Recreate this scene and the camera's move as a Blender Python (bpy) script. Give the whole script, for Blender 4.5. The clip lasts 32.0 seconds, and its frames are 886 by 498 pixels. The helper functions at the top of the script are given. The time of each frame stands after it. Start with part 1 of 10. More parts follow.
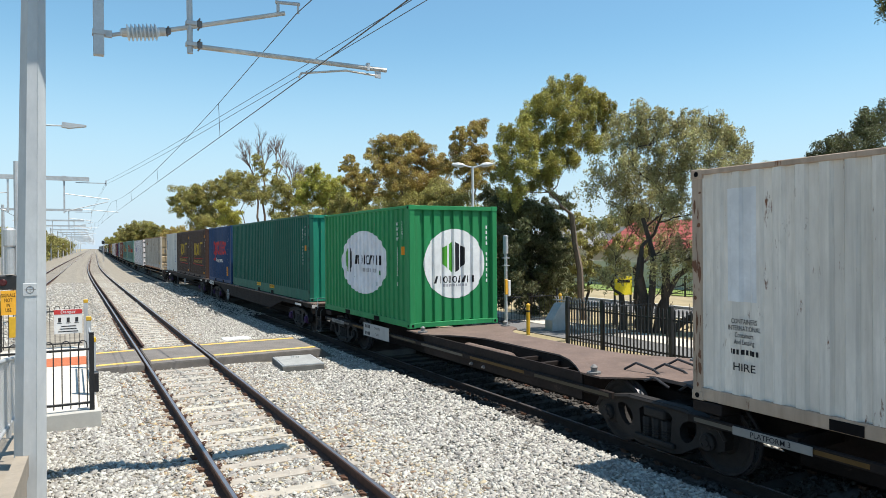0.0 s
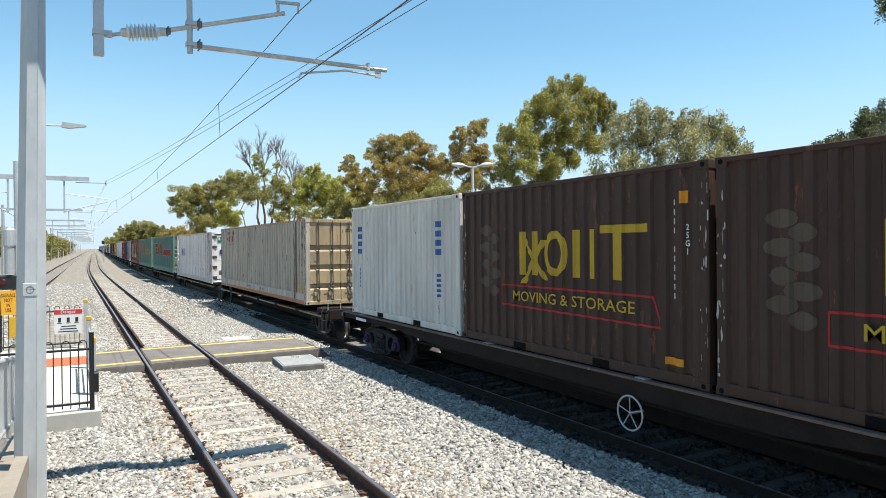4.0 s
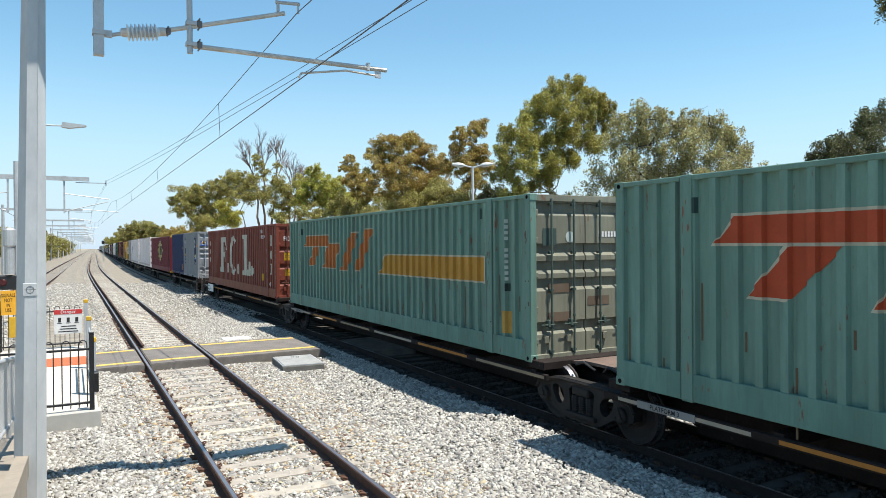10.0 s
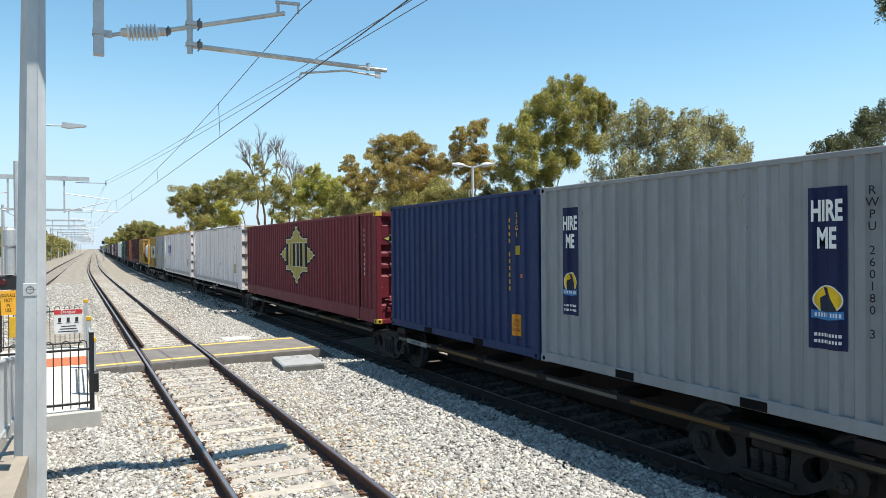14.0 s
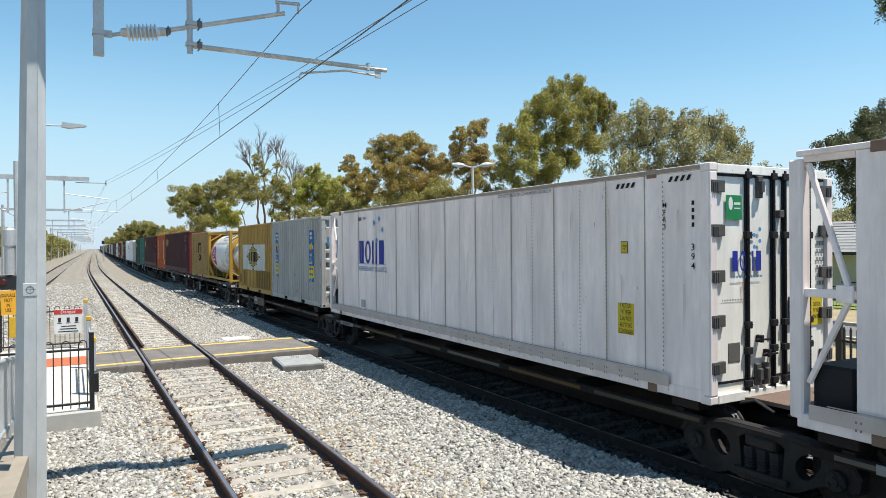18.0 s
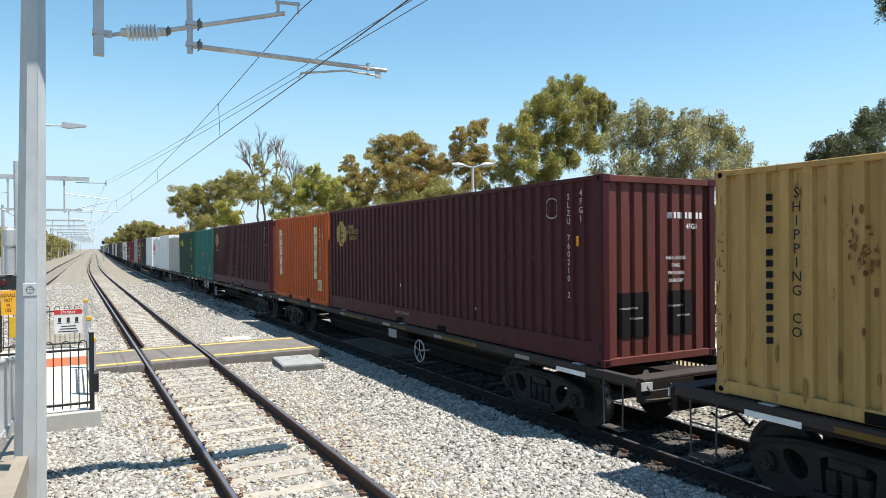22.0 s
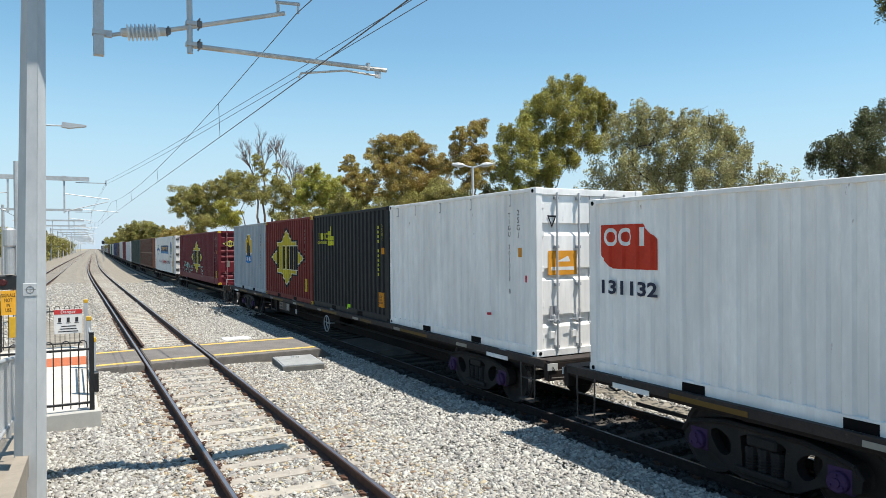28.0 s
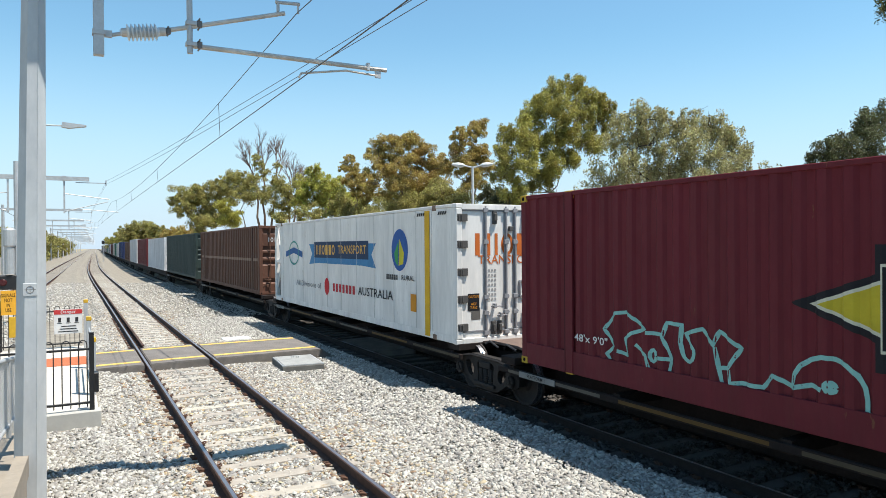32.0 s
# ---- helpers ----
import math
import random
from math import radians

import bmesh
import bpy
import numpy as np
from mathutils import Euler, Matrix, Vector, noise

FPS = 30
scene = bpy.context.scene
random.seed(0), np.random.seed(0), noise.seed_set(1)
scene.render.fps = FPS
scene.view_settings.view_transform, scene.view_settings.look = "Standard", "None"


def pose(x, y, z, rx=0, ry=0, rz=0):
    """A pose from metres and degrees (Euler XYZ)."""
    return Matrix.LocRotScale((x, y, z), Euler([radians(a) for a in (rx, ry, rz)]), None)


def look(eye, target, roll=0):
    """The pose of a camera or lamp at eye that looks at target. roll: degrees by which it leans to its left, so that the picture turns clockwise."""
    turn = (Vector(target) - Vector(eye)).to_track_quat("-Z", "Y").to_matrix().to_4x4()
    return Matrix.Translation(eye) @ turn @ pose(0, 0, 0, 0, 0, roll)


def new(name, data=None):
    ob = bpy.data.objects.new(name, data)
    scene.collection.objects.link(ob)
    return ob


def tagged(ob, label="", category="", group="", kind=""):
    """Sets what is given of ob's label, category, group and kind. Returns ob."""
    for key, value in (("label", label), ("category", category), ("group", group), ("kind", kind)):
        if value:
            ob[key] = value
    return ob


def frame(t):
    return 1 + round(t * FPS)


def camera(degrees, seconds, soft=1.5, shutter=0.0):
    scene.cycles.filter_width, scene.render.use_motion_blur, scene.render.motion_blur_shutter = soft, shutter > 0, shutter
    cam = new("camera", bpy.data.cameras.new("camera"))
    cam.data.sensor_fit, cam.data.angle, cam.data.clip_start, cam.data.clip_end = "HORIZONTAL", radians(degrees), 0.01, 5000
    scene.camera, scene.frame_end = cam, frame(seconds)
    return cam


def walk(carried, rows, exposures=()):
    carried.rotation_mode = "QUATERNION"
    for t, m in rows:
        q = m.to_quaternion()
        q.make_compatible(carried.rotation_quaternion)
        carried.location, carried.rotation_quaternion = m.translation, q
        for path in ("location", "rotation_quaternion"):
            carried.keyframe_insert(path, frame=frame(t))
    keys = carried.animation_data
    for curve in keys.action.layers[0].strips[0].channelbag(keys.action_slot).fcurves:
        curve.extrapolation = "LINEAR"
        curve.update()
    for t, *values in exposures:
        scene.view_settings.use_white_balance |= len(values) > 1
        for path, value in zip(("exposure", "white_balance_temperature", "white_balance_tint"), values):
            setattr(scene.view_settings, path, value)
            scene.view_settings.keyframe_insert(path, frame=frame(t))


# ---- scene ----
# World: x to the right across the tracks, y along them away from the camera, z = 0 on the freight rails.
EYE = (0.0, 0.0, 2.98)
cam = camera(65.82, 32.0, soft=0.55)
walk(cam, [(t, look(EYE, (4.7763, 8.7853, 2.9164), -0.466)) for t in (0.0, 32.0)],
     exposures=((0, 0.63), (1, 0.69), (3, 0.78), (6, 0.63), (8, 0.61), (10, 0.72), (14, 0.73), (16.5, 0.67), (17, 0.60), (20, 0.66), (22, 0.73), (24, 0.81), (25, 0.80), (28, 0.56), (29, 0.64), (32, 0.71)))

# Light: a high summer sun behind the train, clear sky.
world = bpy.data.worlds.new("sky")
scene.world = world
world.use_nodes = True
wn = world.node_tree
sky = wn.nodes.new("ShaderNodeTexSky")
sky.sky_type, sky.sun_disc = "NISHITA", False
sky.sun_elevation, sky.sun_rotation = radians(68.75), radians(133.9)
sky.altitude, sky.air_density, sky.dust_density, sky.ozone_density = 20, 1.2, 0.15, 2.0
tint = wn.nodes.new("ShaderNodeMix")
tint.data_type, tint.blend_type = "RGBA", "MULTIPLY"
tint.inputs["Factor"].default_value, tint.inputs["B"].default_value = 1.0, (0.755, 1.0, 1.005, 1)
wn.links.new(sky.outputs[0], tint.inputs["A"])
# pale summer haze low over the horizon
where, split, rise, haze = (wn.nodes.new("ShaderNode" + k) for k in ("TexCoord", "SeparateXYZ", "MapRange", "Mix"))
haze.data_type = "RGBA"
haze.inputs["B"].default_value = (3.7, 4.65, 5.85, 1)
rise.interpolation_type = "SMOOTHSTEP"
for k, v in enumerate((-0.02, 0.30, 0.9, 0.0)):
    rise.inputs[k + 1].default_value = v
wn.links.new(where.outputs["Generated"], split.inputs[0])
wn.links.new(split.outputs["Z"], rise.inputs[0])
wn.links.new(rise.outputs[0], haze.inputs["Factor"])
wn.links.new(tint.outputs["Result"], haze.inputs["A"])
wn.links.new(haze.outputs["Result"], wn.nodes["Background"].inputs[0])
wn.nodes["Background"].inputs[1].default_value = 0.105
sun = new("sun", bpy.data.lights.new("sun", "SUN"))
sun.data.energy, sun.data.angle, sun.data.color = 5.0, radians(0.53), (1.0, 0.95, 0.87)
sun.matrix_world = look((0, 0, 60), (-0.28 * 60, 0.27 * 60, 0))

FREIGHT_X, NEAR_X, NEAR_Z = 8.14, 2.31, 0.23     # track centres, height of the near rails


def bend(y):
    """How far the line has curved to the right at y."""
    return 0.0 if y < 60 else (y - 60) ** 2 / 4814 if y < 125 else 0.8777 + (y - 125) * 0.027


def slope(y):
    return 0.0 if y < 60 else (y - 60) / 2407 if y < 125 else 0.027


def far_x(y):
    return -1.7 - 1.95 * (max(0.0, 110 - y) / 79) ** 2


# ---- materials ----
def material(name, colour, rough=0.6, metal=0.0, vary=0.25, scale=6.0, bump=0.15, bump_scale=60.0, second=None, spots=0.0,
             spot_colour=(0.13, 0.06, 0.03), spot_scale=3.0, stretch=(1, 1, 1), by_island=0.0, by_object=0.0, spec=0.5, grime=0.0, grime_colour=(0.12, 0.09, 0.07)):
    """Colour broken at two scales, optional spots of wear or dirt, and fine relief."""
    m = bpy.data.materials.new(name)
    m.use_nodes = True
    t = m.node_tree
    n, l = t.nodes, t.links
    b = n["Principled BSDF"]
    co = n.new("ShaderNodeTexCoord")
    mp = n.new("ShaderNodeMapping")
    mp.inputs["Scale"].default_value = stretch
    l.new(co.outputs["Object"], mp.inputs[0])

    def noise_node(s, detail=4, rgh=0.6):
        q = n.new("ShaderNodeTexNoise")
        q.inputs["Scale"].default_value, q.inputs["Detail"].default_value, q.inputs["Roughness"].default_value = s, detail, rgh
        l.new(mp.outputs[0], q.inputs["Vector"])
        return q

    def mix(fac, a, c, kind="MIX"):
        q = n.new("ShaderNodeMix")
        q.data_type, q.blend_type = "RGBA", kind
        for s, v in ((q.inputs["Factor"], fac), (q.inputs["A"], a), (q.inputs["B"], c)):
            if hasattr(v, "is_linked"):
                l.new(v, s)
            else:
                s.default_value = v if isinstance(v, float) else (*v, 1.0)
        return q.outputs["Result"]

    def ramp(src, lo, hi, a=0.0, c=1.0):
        q = n.new("ShaderNodeMapRange")
        l.new(src, q.inputs[0])
        for i, v in enumerate((lo, hi, a, c)):
            q.inputs[i + 1].default_value = v
        return q.outputs[0]

    dark = tuple(c * (1 - vary) for c in (second or colour))
    light = tuple(min(1.0, c * (1 + vary * 0.6)) for c in colour)
    big, small = noise_node(scale), noise_node(scale * 9, 6, 0.7)
    col = mix(ramp(big.outputs[0], 0.3, 0.7), dark, light)
    col = mix(ramp(small.outputs[0], 0.35, 0.7, 0.0, 0.45), col, tuple(c * (1 - vary) for c in colour))
    if spots:
        sp = noise_node(spot_scale, 8, 0.72)
        col = mix(ramp(sp.outputs[0], 0.68 - 0.2 * spots, 0.74 - 0.2 * spots), col, spot_colour)
    if grime:                                # dirt washed down the sheet, in long and in broken runs
        for size, lo, much in (((7.0, 7.0, 0.28), 0.5, 0.5), ((26.0, 26.0, 1.3), 0.6, 0.65)):
            gm, gn = n.new("ShaderNodeMapping"), n.new("ShaderNodeTexNoise")
            gm.inputs["Scale"].default_value = size
            gn.inputs["Scale"].default_value, gn.inputs["Detail"].default_value, gn.inputs["Roughness"].default_value = 1.0, 5, 0.65
            l.new(co.outputs["Object"], gm.inputs[0])
            l.new(gm.outputs[0], gn.inputs["Vector"])
            col = mix(ramp(gn.outputs[0], lo, lo + 0.16, 0.0, much * grime), col, grime_colour)
    if by_island or by_object:
        rnd = n.new("ShaderNodeNewGeometry").outputs["Random Per Island"] if by_island else n.new("ShaderNodeObjectInfo").outputs["Random"]
        amount = by_island or by_object
        hs = n.new("ShaderNodeHueSaturation")
        l.new(ramp(rnd, 0, 1, 1 - amount, 1 + amount), hs.inputs["Value"])
        l.new(ramp(rnd, 0, 1, 0.5 - 0.06 * amount, 0.5 + 0.06 * amount), hs.inputs["Hue"])
        l.new(col, hs.inputs["Color"])
        col = hs.outputs[0]
    l.new(col, b.inputs["Base Color"])
    l.new(ramp(small.outputs[0], 0.2, 0.8, max(0.05, rough - 0.12), min(1.0, rough + 0.12)), b.inputs["Roughness"])
    b.inputs["Metallic"].default_value = metal
    b.inputs["Specular IOR Level"].default_value = spec
    if bump:
        bn = noise_node(bump_scale, 5, 0.65)
        bp = n.new("ShaderNodeBump")
        bp.inputs["Strength"].default_value, bp.inputs["Distance"].default_value = bump, 0.01
        l.new(bn.outputs[0], bp.inputs["Height"])
        l.new(bp.outputs[0], b.inputs["Normal"])
    return m


PAINT = {}


def paint(colour, wear=0.3, rust=(0.16, 0.07, 0.035)):
    """Container paint: faded, streaked downwards, chipped to rust."""
    key = (colour, wear)
    if key not in PAINT:
        PAINT[key] = material("container_paint", colour, 0.62, 0, 0.2 + 0.2 * wear, 1.1, 0.08, 40, None, wear * 0.75, rust, 5.5, (1.3, 1.3, 0.35), spec=0.22,
                              grime=min(1.0, 0.08 + wear * 1.5), grime_colour=tuple(0.38 * c + 0.03 * k for c, k in zip(colour, (1.3, 1.0, 0.7))))
    return PAINT[key]


galvanised = material("galvanised_steel", (0.46, 0.47, 0.47), 0.55, 0.45, 0.18, 4, 0.06, 90)
mast_mat = material("mast_zinc_coating", (0.47, 0.485, 0.48), 0.6, 0.15, 0.12, 5, 0.05, 60, (0.42, 0.435, 0.445), 0.12, (0.33, 0.335, 0.33), 3, (1, 1, 0.4))
tube_mat = material("tube_weathered_zinc", (0.56, 0.53, 0.48), 0.55, 0.2, 0.22, 6, 0.05, 90, (0.50, 0.46, 0.40))
porcelain = material("insulator_pale_grey", (0.62, 0.645, 0.65), 0.35, 0, 0.08, 8, 0)
wire_metal = material("wire_copper_dull", (0.10, 0.10, 0.11), 0.5, 0.5, 0.1, 5, 0)
black_paint = material("black_fence_paint", (0.012, 0.012, 0.013), 0.45, 0, 0.2, 8, 0.05, 80)
concrete = material("concrete", (0.425, 0.408, 0.365), 0.9, 0, 0.18, 2.2, 0.25, 120, None, 0.15, (0.255, 0.23, 0.187), 6)
sleeper_mat = material("sleeper_concrete", (0.391, 0.353, 0.293), 0.92, 0, 0.25, 5, 0.3, 90, None, 0.45, (0.306, 0.246, 0.17), 4, by_object=0.16)
rust_mat = material("rusty_steel", (0.111, 0.0553, 0.034), 0.85, 0.1, 0.35, 20, 0.3, 120)
rail_side = material("rail_rust", (0.085, 0.048, 0.036), 0.85, 0.0, 0.35, 9, 0.2, 100, spec=0.25)
# darker copy of the rail side: shade under the train put into its colour
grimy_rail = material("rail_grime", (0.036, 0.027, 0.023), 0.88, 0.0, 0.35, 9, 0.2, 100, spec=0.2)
rail_head = material("rail_head_polished", (0.40, 0.37, 0.38), 0.34, 0.85, 0.2, 6, 0.04, 60)
asphalt = material("asphalt", (0.175, 0.158, 0.142), 0.94, 0, 0.28, 2.5, 0.5, 220, None, 0.3, (0.23, 0.212, 0.183), 2.2, spec=0.3)
yellow_line = material("yellow_line_paint", (0.66, 0.43, 0.10), 0.75, 0, 0.18, 8, 0.2, 150, None, 0.35, (0.306, 0.238, 0.111), 9)
yellow_paint = material("yellow_paint", (0.578, 0.34, 0.017), 0.5, 0, 0.15, 6, 0.05)
ramp_edge_mat = material("tan_concrete", (0.289, 0.246, 0.191), 0.9, 0, 0.2, 2.2, 0.25, 120)
orange_paint = material("orange_tactile", (0.425, 0.119, 0.0425), 0.75, 0, 0.15, 9, 0.2)
white_paint = material("white_paint", (0.629, 0.629, 0.612), 0.5, 0, 0.08, 4, 0.05)
red_paint = material("red_paint", (0.45, 0.03, 0.03), 0.5, 0, 0.1, 4, 0.05)
dark_lens = material("unlit_red_lens", (0.06, 0.008, 0.008), 0.3, 0, 0.1, 4, 0)
black_ink = material("black_ink", (0.015, 0.015, 0.018), 0.6, 0, 0.1, 4, 0)
wagon_mat = material("wagon_brown", (0.021, 0.015, 0.013), 0.85, 0.0, 0.35, 2.5, 0.3, 60, None, 0.2, (0.055, 0.038, 0.03), 4, spec=0.2)
deck_mat = material("deck_dusty_brown", (0.145, 0.0978, 0.0765), 0.85, 0, 0.3, 2.0, 0.25, 60, None, 0.25, (0.255, 0.221, 0.196), 5)
sill_mat = material("sill_worn_brown", (0.030, 0.022, 0.018), 0.85, 0, 0.35, 2.0, 0.3, 60, None, 0.25, (0.085, 0.06, 0.045), 5)
bogie_mat = material("bogie_grimy_steel", (0.019, 0.016, 0.0145), 0.75, 0.0, 0.4, 6, 0.3, 80, None, 0.3, (0.05, 0.035, 0.026), 7, spec=0.35)
wheel_mat = material("wheel_tread_steel", (0.38, 0.38, 0.40), 0.3, 0.9, 0.15, 8, 0.05)
wheel_side = material("wheel_side_grime", (0.032, 0.025, 0.022), 0.8, 0.0, 0.3, 8, 0.2)
# pale ballast painted near-black, the train's shadow put into the colour
shaded_bed = material("freight_ballast_grimy", (0.05, 0.045, 0.041), 0.95, 0, 0.45, 2.2, 1.0, 22, (0.052, 0.046, 0.042), 0.22, (0.06, 0.045, 0.035), 0.5, spec=0.2)
# near-black that paints shade in for undersides, pockets and holes
painted_void = material("dark_underside", (0.008, 0.007, 0.007), 0.95, 0, 0.2, 4, 0.1, spec=0.1)
stone_mat = material("ballast_stone", (0.375, 0.358, 0.322), 0.9, 0, 0.14, 30, 0.3, 200, None, 0.10, (0.30, 0.245, 0.175), 0.9, by_island=0.42, spec=0.3)
rust_stone = material("ballast_stone_stained", (0.30, 0.21, 0.135), 0.9, 0, 0.25, 30, 0.3, 200, by_island=0.55, spec=0.3)
tan_stone = material("ballast_stone_tan", (0.345, 0.285, 0.205), 0.9, 0, 0.2, 30, 0.3, 200, by_island=0.40, spec=0.3)
# stones and sleepers of the freight line, darkened the same way for shade
shaded_stone = material("ballast_stone_grimy", (0.07, 0.064, 0.059), 0.9, 0, 0.25, 20, 0.3, 200, by_island=0.42, spec=0.25)
shaded_sleeper = material("sleeper_concrete_grimy", (0.085, 0.074, 0.064), 0.92, 0, 0.3, 5, 0.3, 90, None, 0.45, (0.10, 0.078, 0.06), 4, by_object=0.16)
step_mat = material("grey_step_steel", (0.17, 0.165, 0.16), 0.65, 0.2, 0.25, 5, 0.1, 80)
stirrup_mat = material("stirrup_worn_steel", (0.075, 0.066, 0.058), 0.65, 0.2, 0.3, 8, 0.1, 80)
worn_wheel = material("worn_handwheel_steel", (0.20, 0.165, 0.13), 0.6, 0.2, 0.3, 8, 0.1, 80)
lid_mat = material("pit_lid_concrete", (0.289, 0.293, 0.281), 0.9, 0, 0.2, 4, 0.25, 120)
pit_mat = material("pit_grey_concrete", (0.136, 0.132, 0.119), 0.95, 0, 0.25, 4, 0.25, 120)
bark = material("eucalypt_bark", (0.187, 0.14, 0.102), 0.9, 0, 0.4, 3, 0.5, 30, None, 0.35, (0.306, 0.264, 0.221), 2, (1, 1, 0.3))
twig_bark = material("twig_grey_brown", (0.178, 0.119, 0.085), 0.95, 0, 0.3, 3, 0.3, 30)
dark_bark = material("dark_bark", (0.06, 0.045, 0.035), 0.95, 0, 0.4, 4, 0.5, 30, None, 0, (0, 0, 0), 2, (1, 1, 0.3))
def leaf_material(name, colour, second, through_light=0.30, amount=0.40):
    """Leaves: dull on the face, lit through from behind."""
    m = material(name, colour, 0.6, 0, 0.25, 0.55, 0, 10, second, by_island=amount, spec=0.3)
    t = m.node_tree
    b = t.nodes["Principled BSDF"]
    tr, mx = t.nodes.new("ShaderNodeBsdfTranslucent"), t.nodes.new("ShaderNodeMixShader")
    t.links.new(b.inputs["Base Color"].links[0].from_socket, tr.inputs["Color"])
    mx.inputs[0].default_value = through_light
    t.links.new(b.outputs[0], mx.inputs[1])
    t.links.new(tr.outputs[0], mx.inputs[2])
    t.links.new(mx.outputs[0], t.nodes["Material Output"].inputs["Surface"])
    return m


leaf_green = leaf_material("leaf_green", (0.37, 0.345, 0.085), (0.33, 0.265, 0.078))
leaf_olive = leaf_material("leaf_olive_rust", (0.40, 0.325, 0.10), (0.44, 0.27, 0.08))
leaf_grey = leaf_material("leaf_grey_green", (0.41, 0.38, 0.18), (0.35, 0.305, 0.135))
leaf_dark = leaf_material("leaf_dark_green", (0.128, 0.14, 0.0595), (0.119, 0.111, 0.0553))
leaf_lime = leaf_material("leaf_yellow_green", (0.46, 0.44, 0.09), (0.38, 0.34, 0.09))
leaf_belt = leaf_material("leaf_olive_green", (0.35, 0.325, 0.105), (0.32, 0.26, 0.09))
dry_grass = material("dry_grass", (0.31, 0.245, 0.14), 0.95, 0, 0.3, 0.8, 0.5, 40, (0.306, 0.255, 0.136), 0.25, (0.187, 0.17, 0.068), 1.2)
lawn_mat = material("green_lawn", (0.136, 0.204, 0.0382), 0.95, 0, 0.3, 1.5, 0.5, 60, (0.187, 0.204, 0.051))
path_mat = material("pale_concrete_path", (0.527, 0.484, 0.416), 0.9, 0, 0.12, 1.5, 0.2, 100)
road_mat = material("road_asphalt", (0.145, 0.14, 0.136), 0.92, 0, 0.15, 0.8, 0.3, 150)
soil_mat = material("track_ground", (0.262, 0.238, 0.196), 0.95, 0, 0.35, 3.0, 1.0, 22, (0.25, 0.215, 0.165), 0.2, (0.21, 0.17, 0.115), 0.5, spec=0.2)
wall_cream = material("cream_render", (0.561, 0.544, 0.425), 0.85, 0, 0.08, 1.5, 0.2, 90)
roof_tile = material("grey_roof_tile", (0.25, 0.245, 0.235), 0.8, 0, 0.15, 2, 0.2, 60, by_object=0.12)
roof_red = material("red_roof_tile", (0.306, 0.0638, 0.051), 0.8, 0, 0.2, 2, 0.2, 60)
glass_mat = material("window_glass", (0.02, 0.025, 0.03), 0.08, 0, 0.1, 2, 0)
navy_paint = material("navy_wall_band", (0.02, 0.03, 0.10), 0.7, 0, 0.1, 2, 0.05)
sign_amber = material("amber_sign", (0.75, 0.36, 0.02), 0.5, 0, 0.1, 4, 0)


# ---- mesh helpers ----
def finish(name, bm, mat_, smooth=False):
    me = bpy.data.meshes.new(name)
    bm.normal_update()
    bm.to_mesh(me)
    bm.free()
    me.materials.append(mat_)
    if smooth:
        for p in me.polygons:
            p.use_smooth = True
    return me


def box(bm, x0, x1, y0, y1, z0, z1, bevel=0.0):
    v = [bm.verts.new((x, y, z)) for x in (x0, x1) for y in (y0, y1) for z in (z0, z1)]
    fs = [bm.faces.new([v[i] for i in q]) for q in ((0, 1, 3, 2), (4, 6, 7, 5), (0, 4, 5, 1), (2, 3, 7, 6), (0, 2, 6, 4), (1, 5, 7, 3))]
    if bevel:
        es = {e for f in fs for e in f.edges}
        bmesh.ops.bevel(bm, geom=list(es), offset=bevel, segments=1, profile=0.5, affect="EDGES")
    return bm


def boxes(items, bevel=0.0):
    bm = bmesh.new()
    for it in items:
        box(bm, *it, bevel=bevel)
    return bm


def rod(bm, a, b, r, n=8, r2=None):
    """A round bar from a to b."""
    a, b = Vector(a), Vector(b)
    q = (b - a).to_track_quat("Z", "Y")
    rings = []
    for p, rr in ((a, r), (b, r if r2 is None else r2)):
        rings.append([bm.verts.new(p + q @ Vector((rr * math.cos(k * math.tau / n), rr * math.sin(k * math.tau / n), 0))) for k in range(n)])
    for k in range(n):
        bm.faces.new((rings[0][k], rings[0][(k + 1) % n], rings[1][(k + 1) % n], rings[1][k]))
    bm.faces.new(rings[0][::-1]), bm.faces.new(rings[1])
    return bm


def pipe(bm, pts, r, n=8):
    pts = [Vector(p) for p in pts]
    rings, q = [], None
    for i, p in enumerate(pts):
        way = (pts[min(i + 1, len(pts) - 1)] - pts[max(i - 1, 0)]).normalized()
        q = way.to_track_quat("Z", "Y") if q is None else (q @ Vector((0, 0, 1))).rotation_difference(way) @ q
        rings.append([bm.verts.new(p + q @ Vector((r * math.cos(k * math.tau / n), r * math.sin(k * math.tau / n), 0))) for k in range(n)])
    for s, t in zip(rings[:-1], rings[1:]):
        for k in range(n):
            bm.faces.new((s[k], s[(k + 1) % n], t[(k + 1) % n], t[k]))
    bm.faces.new(rings[0][::-1]), bm.faces.new(rings[-1])
    return bm


def lathe(bm, a, axis, profile, n=16):
    """profile: (distance along axis, radius)."""
    a, q = Vector(a), Vector(axis).to_track_quat("Z", "Y")
    rings = [[bm.verts.new(a + q @ Vector((r * math.cos(k * math.tau / n), r * math.sin(k * math.tau / n), d))) for k in range(n)] for d, r in profile]
    for s, t in zip(rings[:-1], rings[1:]):
        for k in range(n):
            bm.faces.new((s[k], s[(k + 1) % n], t[(k + 1) % n], t[k]))
    bm.faces.new(rings[0][::-1]), bm.faces.new(rings[-1])
    return bm


